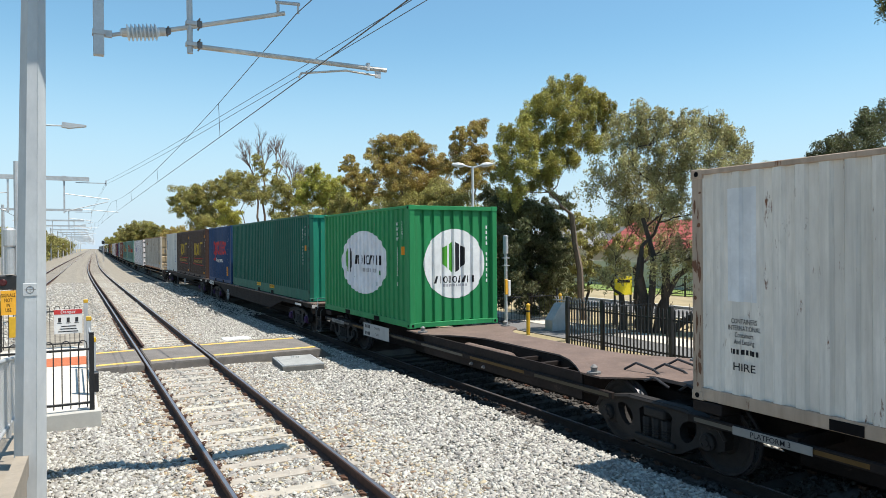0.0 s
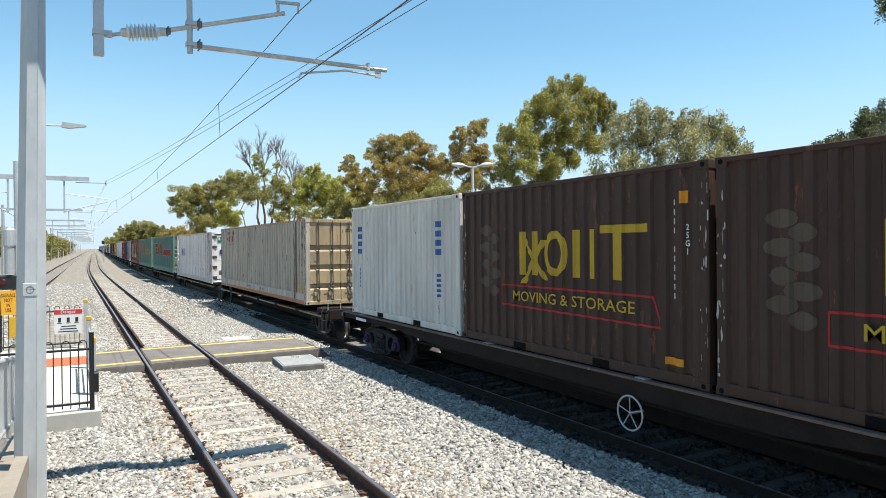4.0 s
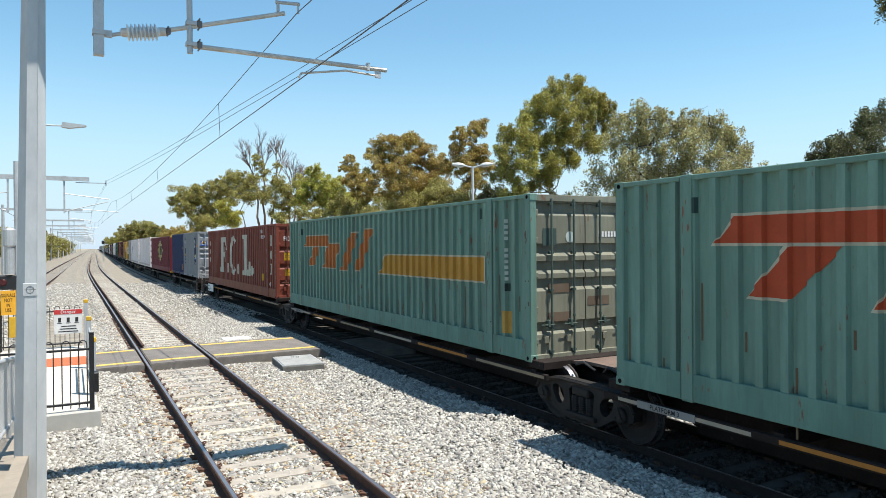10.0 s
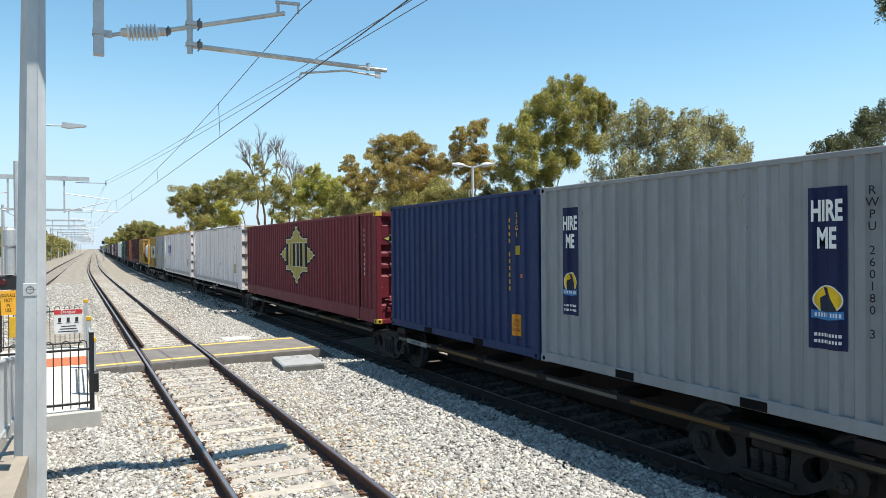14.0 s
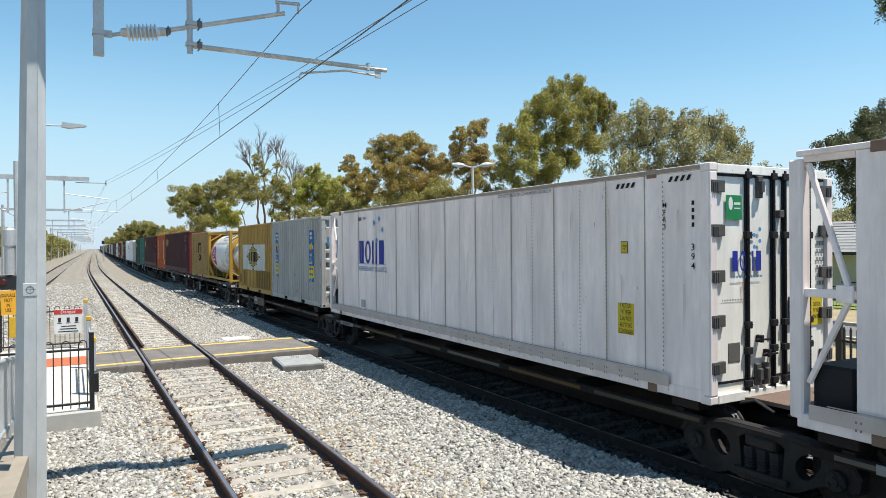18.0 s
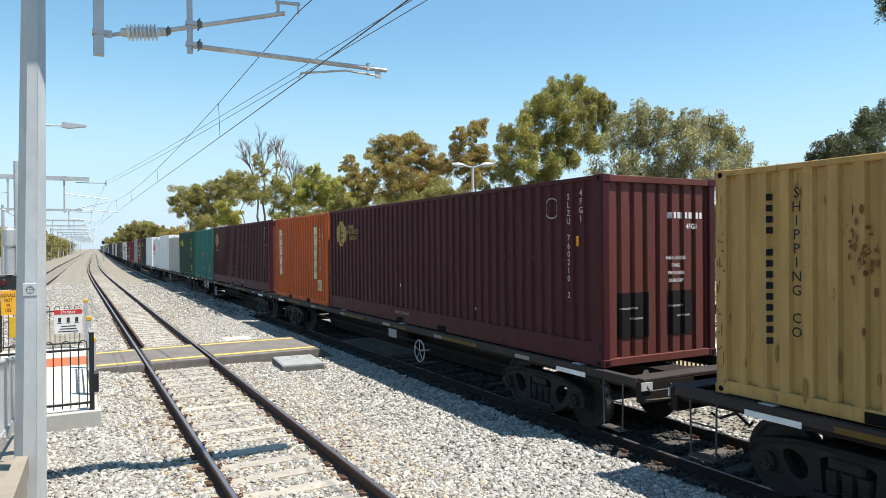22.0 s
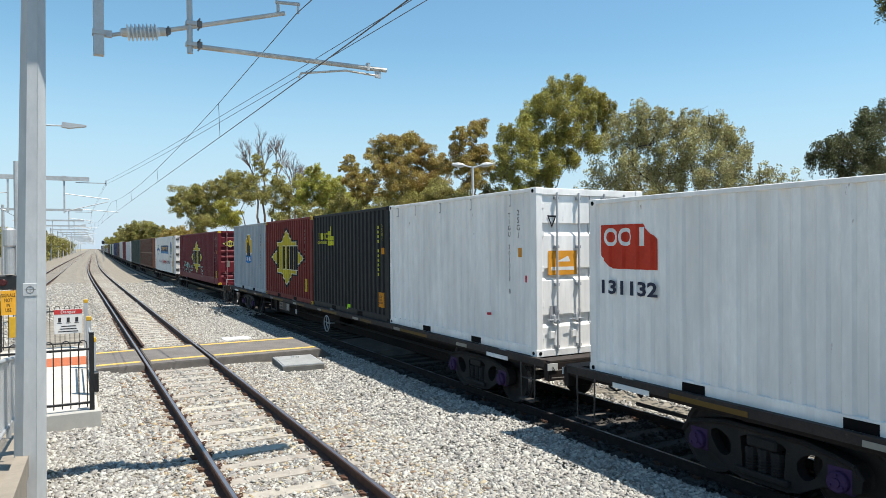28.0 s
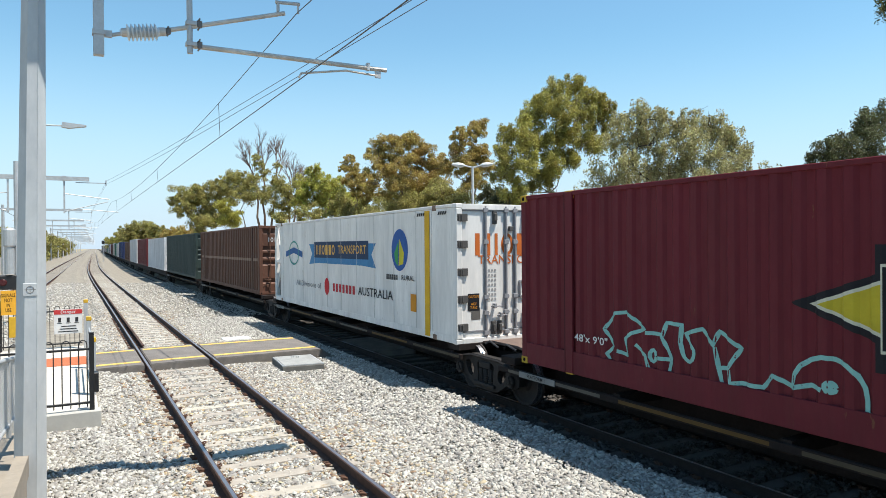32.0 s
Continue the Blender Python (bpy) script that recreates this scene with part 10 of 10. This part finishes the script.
for key in ("m1", "m2"):
    d = C[key]
    u = -5.1
    side_mark(d, [oval(u, 2.2, 0.36, 0.36)], (0.40, 0.27, 0.075), "gold_disc", "gold round emblem")
    side_mark(d, [rect(u - 0.05, 2.2, 0.08, 0.5), slant(u + 0.1, 2.3, 0.06, 0.2, 0.9), slant(u + 0.1, 2.15, 0.06, 0.2, 0.9), slant(u + 0.1, 2.0, 0.06, 0.2, 0.9)], (0.075, 0.02, 0.026), "emblem_line")
    column(d, 5.3, 2.66, 0.98, 12, (0.5, 0.42, 0.42), text="SLZU 760210 2" if key == "m1" else "")
    if key == "m1":
        side_text(d, "4FG1", 5.6, 2.44, 0.14, (0.5, 0.42, 0.42), vertical=True)
        side_mark(d, rings(4.85, 2.44, 0.17, 0.17, 0.02), (0.34, 0.30, 0.30), "chalk_ring")
    for k in range(7):
        side_mark(d, [rect(6.04, 0.32 + 0.36 * k, 0.07, 0.11)], (0.012, 0.006, 0.007), "hinge_lug")
    side_text(d, "EMPTY LIFT ONLY", -0.9 if key == "m1" else 1.2, 0.24, 0.095, (0.30, 0.25, 0.25))
    side_mark(d, [rect(5.5, 1.9, 0.11, 0.16)], ORANGE, "height_plate")
    side_mark(d, [oval(-1.0, 0.9, 0.028, 0.04, 8), oval(2.4, 0.6, 0.02, 0.03, 8)], (0.5, 0.48, 0.46), "scrape")
    if key == "m1":
        line_bars(d, 0.2, 0.95, 2.3, 9, 0.1, WHITE, "front")
        front_text(d, "4FG1", 0.7, 2.12, 0.12, WHITE)
        for k, word in enumerate(("MAX GROSS", "TARE", "PAYLOAD", "CUB.CAP")):
            front_text(d, word, 0.34, 1.62 - 0.12 * k, 0.08, WHITE)
        for x in (-0.55, 0.45):
            # recesses are flat patches painted near-black for the shade inside them
            front_mark(d, [rect(x, 0.75, 0.6, 0.7)], (0.014, 0.010, 0.010), "recess")
            front_mark(d, [rect(x - 0.1, 0.86, 0.34, 0.03), rect(x + 0.05, 0.7, 0.3, 0.03)], (0.30, 0.27, 0.25), "cream_mark")
    else:
        front_mark(d, [rect(-0.68, 0.85, 0.3, 0.03), rect(-0.6, 0.7, 0.3, 0.03)], (0.30, 0.27, 0.25), "cream_mark")
        # flat patch again, a recess given only by its painted shade
        front_mark(d, [rect(-0.62, 0.72, 0.5, 0.8)], (0.014, 0.010, 0.010), "recess")
        front_mark(d, [rect(-0.78, 1.25, 0.16, 0.13)], (0.22, 0.13, 0.09), "data_plate")
line_bars(C["m1"], -4.55, -4.2, 2.38, 4, 0.1, (0.30, 0.21, 0.06))
side_text(C["m1"], "SPECIALIZED\nLEASING", -4.12, 2.15, 0.18, (0.30, 0.21, 0.06), 0.86)
side_text(C["m2"], "LEASING", -5.0, 1.68, 0.16, (0.42, 0.29, 0.08), 0.62)

d = C["o"]
for u in (-2.38, 1.78):
    side_mark(d, [rect(u, 1.65, 0.425, 1.705)], (0.03, 0.02, 0.02), "banner_edge", "dark edge of the banner")
    side_mark(d, [rect(u, 1.65, 0.4, 1.68)], (0.62, 0.55, 0.36), "banner", "cream banner panel")
    for k in range(4):
        side_mark(d, [slant(u - 0.02 + 0.042 * i, 2.23 - 0.36 * k, 0.018, 0.07, 0.3) for i in range(5)], BLACK, "code_line")
        side_mark(d, [slant(u - 0.12 + 0.035 * i, 2.14 - 0.36 * k, 0.015, 0.05, 0.3) for i in range(9)], BLACK, "code_line")
column(d, 2.3, 2.45, 1.1, 11, WHITE)
side_text(d, "25G1", 2.52, 2.25, 0.12, WHITE, vertical=True)
caution(d, 2.2, 0.62, 0.3, 0.34, colour=(0.6, 0.5, 0.3))

d = C["te"]
side_mark(d, [rect(-0.45, 1.45, 0.16, 0.14), rect(-0.2, 1.45, 0.1, 0.12), rect(0.0, 1.45, 0.12, 0.1), rect(0.3, 1.45, 0.16, 0.15)], (0.40, 0.13, 0.03), "scraped_mark")
caution(d, 2.1, 0.62, 0.28, 0.38, colour=(0.5, 0.3, 0.03))
side_mark(d, [rect(-0.2, 0.55, 0.05, 0.4), rect(0.4, 0.6, 0.08, 0.12), rect(-0.9, 0.3, 0.04, 0.2)], (0.35, 0.42, 0.4), "scrape")

for key in ("dt", "bk"):
    d = C[key]
    yel = (0.55, 0.55, 0.03)
    letters_as_bars(d, -2.55, -1.65, 2.22, 0.2, yel, "bibho")
    side_text(d, "CONTAINERS", -2.1, 2.02, 0.12, yel, 0.9)
    side_mark(d, [rect(-1.5 + 0.15 * i, 2.0 + 0.15 * j, 0.13, 0.13) for i in range(3) for j in range(4) if j < 4 - abs(i - 1) - (i == 2)], yel, "block_emblem")
    column(d, 2.32, 2.45, 1.12, 11, yel)
    side_text(d, "25G1", 2.6, 2.25, 0.12, yel, vertical=True)
    side_mark(d, [rect(2.6, 1.78, 0.11, 0.16)], ORANGE, "height_plate")
    caution(d, 2.48, 0.53, 0.3, 0.38)
    letters_as_bars(d, -0.95, -0.3, 2.3, 0.2, yel, "bibho", front_mark)
    front_mark(d, [rect(-0.2 + 0.12 * i, 2.15 + 0.12 * j, 0.1, 0.1) for i in range(3) for j in range(4) if j < 4 - abs(i - 1)], yel, "block_emblem")
    caution(d, -0.75, 1.75, 0.34, 0.34, "front", "CAUTION\n9'6\" HIGH\nCONTAINER", (0.7, 0.3, 0.02))
side_mark(C["bk"], [[(0.05, 0.12), (0.3, 0.1), (0.32, 0.24), (0.1, 0.27)]], (0.35, 0.7, 0.02), "lime_sticker")

column(C["wa"], 2.4, 2.4, 1.2, 11, BLACK, 0.07)
rt_ = random.Random(77)
for tone, n_, wide in (((0.10, 0.34, 0.30), 60, 0.012), ((0.12, 0.055, 0.03), 40, 0.014), ((0.34, 0.36, 0.33), 12, 0.02)):          # scraped paint, rust and bare primer on the teal ribs
    strokes = []
    for k in range(n_):
        a, b, h_ = -2.85 + 0.139 * rt_.randrange(42) + rt_.uniform(-0.02, 0.02), rt_.uniform(0.5, 2.7) if wide != 0.014 else rt_.choice((0.35, 0.5, 2.3, 2.7)) + rt_.uniform(-0.1, 0.1), rt_.uniform(0.1, 0.6)
        strokes.append([(a, b), (a + wide, b - 0.02), (a + wide * 0.6, b - h_), (a, b - h_ * 0.8)])
    side_mark(C["te"], strokes, tone, "paint_scrape")
d = C["sc"]
side_mark(d, [[(-2.8, 2.2), (-1.95, 2.2), (-1.68, 1.98), (-1.68, 1.56), (-2.55, 1.56), (-2.8, 1.75)]], (0.50, 0.045, 0.02), "red_badge", "red clipped square badge")
letters_as_bars(d, -2.72, -1.82, 2.02, 0.26, WHITE, "ooi")
side_text(d, "131132", -2.23, 1.28, 0.27, (0.03, 0.035, 0.06), 1.1, bold=0.03)
column(d, 2.2, 2.35, 1.0, 11, BLACK)
side_text(d, "22G1", 2.48, 2.2, 0.12, BLACK, vertical=True)
side_mark(d, [rect(2.45, 1.8, 0.12, 0.18)], ORANGE, "height_plate")
d = C["wb"]
column(d, 2.22, 2.5, 1.02, 11, BLACK, text="TIGU 201059 8")
side_text(d, "25G1", 2.5, 2.28, 0.14, BLACK, vertical=True)
for u_ in (-2.62, -1.62, -0.45, 0.85, 2.22):
    side_mark(d, [[(u_, 2.82), (u_ + 0.06, 2.82), (u_ + 0.06, 2.6), (u_, 2.6), (u_, 2.625), (u_ + 0.04, 2.625), (u_ + 0.04, 2.795), (u_, 2.795)]], (0.45, 0.45, 0.45), "lashing_hook")
side_mark(d, [rect(2.68, 1.32, 0.05, 0.12)], (0.5, 0.04, 0.05), "red_sticker")
side_mark(d, [rect(1.5, 0.62, 0.1, 0.05)], (0.5, 0.06, 0.07), "red_sticker")
front_text(d, "TIGU 201059", 0.62, 2.42, 0.13, BLACK, 0.7)
front_text(d, "25G1", 0.76, 2.24, 0.13, BLACK)
front_text(d, "M.G.W.\nTARE\nNET\nCU.CAP.", 0.36, 1.78, 0.115, BLACK, 0.3)
for k in range(7):
    line_bars(d, 0.62, 0.92, 1.95 - 0.062 * k, 5, 0.04, (0.12, 0.12, 0.12), "front")
side_mark(d, [rect(2.55, 1.78, 0.1, 0.16)], ORANGE, "height_plate")
front_mark(d, [rect(-0.62, 1.6, 0.62, 0.42)], (0.70, 0.30, 0.03), "placard", "orange door placard")
front_mark(d, [[(-0.75, 1.62), (-0.5, 1.72), (-0.45, 1.62)], rect(-0.62, 1.5, 0.5, 0.06)], WHITE, "placard_emblem")
front_mark(d, [[(-0.95, 2.42), (-0.75, 2.42), (-0.85, 2.2)], [(-0.91, 2.39), (-0.79, 2.39), (-0.85, 2.26)]], BLACK, "warning_triangle")
front_mark(d, [rect(-0.82, 0.72, 0.18, 0.28)], (0.3, 0.3, 0.31), "data_plate")

badge(C["lr"], -0.05, 1.5, 1.04, side_mark)
side_mark(C["lr"], [oval(-2.93 + 0.022 * (k % 3), 0.4 + 0.11 * k, 0.012 + 0.01 * (k % 2), 0.09, 8) for k in range(9)], (0.26, 0.10, 0.022), "rust_slit")
side_mark(C["lr"], [[(u_, v_), (u_ + 0.02, v_), (u_ + 0.008, v_ - h_)] for u_, v_, h_ in ((-0.9, 0.95, 0.35), (-0.55, 0.92, 0.5), (-0.1, 0.9, 0.42), (0.35, 0.9, 0.55), (0.62, 0.93, 0.3))], (0.05, 0.012, 0.012), "dirt_streak")
side_mark(C["lr"], [rect(-2.3 + 0.4 * k, 0.28 + 0.05 * (k % 3), 0.012, 0.1 + 0.05 * (k % 2)) for k in range(11)], (0.22, 0.07, 0.05), "rust_slit")
caution(C["lr"], 2.24, 0.6, 0.24, 0.44, colour=(0.6, 0.42, 0.03))
column(C["lr"], 2.2, 2.5, 1.2, 10, WHITE, 0.06)
figure_disc(C["rg"], 0.0, 1.93, 0.55, side_mark)
column(C["rg"], 2.25, 2.45, 0.95, 11, BLACK, 0.085)
side_mark(C["rg"], [rect(2.5, 1.95, 0.1, 0.2)], (0.5, 0.34, 0.03), "yellow_label")

d = C["l2"]
badge(d, 0.05, 1.4, 1.02, side_mark)
badge(d, -0.62, 2.2, 0.2, front_mark)
column(d, 6.4, 2.52, 1.0, 11, WHITE, 0.1, text="LFGU 3089097")
side_text(d, "MFGB", 6.72, 2.3, 0.14, WHITE, vertical=True)
side_mark(d, [rect(6.68, 1.75, 0.1, 0.18)], ORANGE, "height_plate")
caution(d, 6.68, 0.52, 0.26, 0.42, words="CAUTION\n9'10\" HIGH\n2.5m WIDE\nCONTAINER", colour=(0.6, 0.42, 0.03))
side_text(d, "48'x 9'0\"", -5.5, 0.6, 0.16, WHITE, 0.75)
front_text(d, "LFGU 3089097", 0.58, 2.3, 0.14, WHITE, 0.8)
front_text(d, "MFGB", 0.72, 2.12, 0.14, WHITE)
front_mark(d, [rect(-0.75, 1.12, 0.2, 0.34)], (0.22, 0.22, 0.18), "data_plate")
front_mark(d, [rect(-0.35, 1.15, 0.1, 0.18)], WHITE, "small_plate")
caution(d, 0.88, 1.15, 0.26, 0.36, "front")


def arc(u, v, a, b, t0, t1, n=9):
    return [(u + a * math.cos(t0 + (t1 - t0) * i / n), v + b * math.sin(t0 + (t1 - t0) * i / n)) for i in range(n + 1)]


for path in ([(-5.11, 0.36), (-5.17, 0.44), (-5.01, 0.57), (-5.21, 0.8), (-4.98, 1.05), (-4.76, 1.08), (-4.39, 0.88), (-4.64, 0.8), (-4.8, 0.7), (-4.72, 0.47), (-4.94, 0.51)],
             [(-4.39, 0.83), (-4.11, 0.84), (-3.94, 0.53), (-4.01, 0.26)], [(-4.6, 0.64), (-4.39, 0.52), (-4.31, 0.24)], arc(-4.27, 0.53, 0.05, 0.08, 0, 6.2), [(-4.19, 0.51), (-3.97, 0.52)],
             [(-4.08, 0.82), (-4.02, 1.0), (-3.76, 1.0), (-3.78, 0.77)] + arc(-3.65, 0.66, 0.1, 0.12, 3.4, 6.6) + [(-3.71, 0.89), (-3.44, 0.98), (-3.24, 0.79)],
             [(-3.27, 0.78), (-3.18, 0.98), (-2.87, 0.81), (-3.05, 0.55), (-3.2, 0.53)], [(-3.24, 0.78), (-3.14, 0.28)],
             [(-3.04, 0.53), (-3.02, 0.37), (-2.87, 0.4), (-2.59, 0.4), (-2.45, 0.56), (-2.21, 0.47)] + arc(-1.82, 0.47, 0.4, 0.38, 3.1, 0.0) + [(-1.42, 0.22)],
             [(-2.21, 0.47), (-2.01, 0.53), (-1.89, 0.5)], arc(-1.8, 0.54, 0.06, 0.05, 0, 6.2), arc(-1.8, 0.54, 0.025, 0.02, 0, 6.2),
             arc(2.0, 0.75, 0.22, 0.12, 0, 5), [(1.85, 0.55), (2.2, 0.62), (1.9, 0.45), (2.25, 0.42), (2.0, 0.25), (2.2, 0.2)]):
    bm, last = bmesh.new(), None
    pts = []
    for (a, b), (c_, e) in zip(path[:-1], path[1:]):
        k = max(1, int(math.hypot(c_ - a, e - b) / 0.03))
        pts += [(a + (c_ - a) * i / k, b + (e - b) * i / k) for i in range(k)]
    pts.append(path[-1])
    for i, (u_, v_) in enumerate(pts):
        p0, p1 = pts[max(0, i - 1)], pts[min(len(pts) - 1, i + 1)]
        q = max(1e-6, math.hypot(p1[0] - p0[0], p1[1] - p0[1]))
        nx, ny = -(p1[1] - p0[1]) / q * 0.026, (p1[0] - p0[0]) / q * 0.026
        lift = 0.006 + 0.00006 * i
        row = [bm.verts.new((d["_x"] - lift + depth_at(d["_wave"], -(u_ + s_ * nx)), -(u_ + s_ * nx), v_ + s_ * ny)) for s_ in (1, -1)]
        if last:
            bm.faces.new((last[0], last[1], row[1], row[0]))
        last = row
    part("graffiti_stroke", bm, ink(TEALINK), d.ob, "pale teal sprayed line")

d = C["li"]
side_mark(d, [[(-2.75, 2.1), (2.85, 2.1), (2.55, 1.8), (2.85, 1.45), (1.9, 1.5), (-1.8, 1.5), (-2.75, 1.45), (-2.45, 1.8)]], (0.06, 0.22, 0.42), "ribbon", "blue ribbon banner")
side_mark(d, [rect(0.05, 1.92, 4.6, 0.5)], (0.02, 0.045, 0.10), "ribbon_panel")
letters_as_bars(d, -2.1, -0.25, 1.92, 0.3, (0.7, 0.4, 0.08), "ihobbo")
side_text(d, "TRANSPORT", 1.1, 1.92, 0.34, (0.7, 0.4, 0.08), 2.2)
side_mark(d, [oval(4.3, 1.93, 0.46, 0.5, 36)], (0.03, 0.1, 0.32), "round_emblem", "blue oval emblem with two leaves")
side_mark(d, [[(4.3, 2.2), (4.55, 1.85), (4.5, 1.6), (4.25, 1.55)]], (0.6, 0.5, 0.03), "drop_leaf")
side_mark(d, [[(4.25, 2.15), (4.2, 1.55), (4.05, 1.65), (4.0, 1.85)]], (0.05, 0.3, 0.08), "drop_leaf")
line_bars(d, 3.5, 4.2, 1.27, 6, 0.13, BLACK)
side_text(d, "RURAL", 4.75, 1.27, 0.17, BLACK, 0.7)
side_text(d, "All Divisions of", -2.9, 0.78, 0.26, (0.25, 0.25, 0.26), 2.7)
side_mark(d, [oval(-1.0, 0.8, 0.22, 0.26)], (0.55, 0.02, 0.03), "red_emblem")
line_bars(d, -0.5, 1.4, 0.8, 7, 0.24, (0.5, 0.03, 0.04))
side_text(d, "AUSTRALIA", 2.75, 0.8, 0.32, BLACK, 2.3)
side_mark(d, [[(-5.5, 1.85), (-4.5, 2.0), (-3.5, 1.85), (-3.5, 1.65), (-4.5, 1.8), (-5.5, 1.65)]], (0.04, 0.12, 0.3), "ribbon")
side_mark(d, rings(-4.5, 1.8, 0.6, 0.42, 0.05), (0.05, 0.3, 0.25), "round_emblem")
side_mark(d, [rect(5.75, 1.42, 0.24, 2.75)], (0.66, 0.38, 0.02), "yellow_strip", "yellow corner strip")
side_mark(d, [rect(5.05, 0.72, 0.3, 0.4)], ORANGE, "caution_plate")
for i in range(4):
    side_mark(d, [slant(5.3 + 0.1 * i, 2.72, 0.06, 0.07, 0.6), slant(6.3 + 0.1 * i, 2.72, 0.06, 0.07, 0.6)], BLACK, "height_stripe")
letters_as_bars(d, -0.9, 0.95, 2.05, 0.46, (0.55, 0.14, 0.03), "ihobo", front_mark)
front_text(d, "TRANSPORT", 0.05, 1.72, 0.26, (0.55, 0.14, 0.03), 1.5)
caution(d, -0.82, 0.85, 0.28, 0.36, "front", "CAUTION\n\nWIDE\nTURNS", BLACK, ORANGE)
for k in range(7):
    line_bars(d, -0.55, -0.25, 1.5 - 0.1 * k, 4, 0.05, (0.3, 0.3, 0.3), "front")
front_mark(d, [rect(0.75, 0.98, 0.3, 0.3)], BLACK, "inspection_hatch")

side_mark(C["br"], [rect(0, 1.45, 13.9, 0.12)], (0.30, 0.20, 0.15), "pale_band", "pale horizontal band")
letters_as_bars(C["br"], -0.9, -0.5, 2.3, 0.18, WHITE, "ioi", front_mark)
rnd_ = random.Random(77)
for u_, v_ in ((1.72, 1.5), (-1.25, 1.75)):
    side_mark(C["ms"], [oval(u_ + rnd_.gauss(0, 0.11), v_ + rnd_.gauss(0, 0.2), rnd_.uniform(0.008, 0.025), rnd_.uniform(0.015, 0.06), 7) for k in range(30)], (0.17, 0.065, 0.022), "rust_slit")


# ---- movement ----
SPEED = ((0, 0.0), (1, 10.61), (3.0, 31.78), (3.5, 36.97), (5.5, 58.03), (7, 73.9), (8.5, 89.69), (10, 105.34), (12, 125.96), (13.5, 141.53), (16.5, 172.69), (18, 188.15), (19.5, 203.66),
         (21, 219.02), (23, 239.82), (25.5, 266.16), (27.5, 287.1), (29, 302.95), (30.5, 318.88), (32, 334.89))


def gone(t):
    """How far the train has rolled at t seconds."""
    return float(np.interp(t, [a for a, b in SPEED], [b for a, b in SPEED]))


def motions():
    """The whole train rolls towards the camera and past it, each vehicle and load along the curve of the line; the wheels turn as they come near."""
    place = {}
    for ob, u, z in MOVING:
        place[ob.name] = u
        rows = []
        for t, s in SPEED:
            y = u - s
            rows.append((t, pose(FREIGHT_X + bend(y), y, z, 0, 0, -math.degrees(slope(y)))))
        walk(ob, rows)
    for ws, y in WHEELS:
        u = place[ws.parent.name] + y
        steps = [k / 15 for k in range(481) if -8 < u - gone(k / 15) < 34]
        if not steps:
            continue
        turn = lambda t: math.degrees((gone(t) - gone(steps[0])) / 0.46)
        walk(ws, [(t, pose(0, y, 0.46, turn(min(max(t, steps[0]), steps[-1])), 0, 0)) for t in sorted({0.0, *steps, 32.0})])


motions()
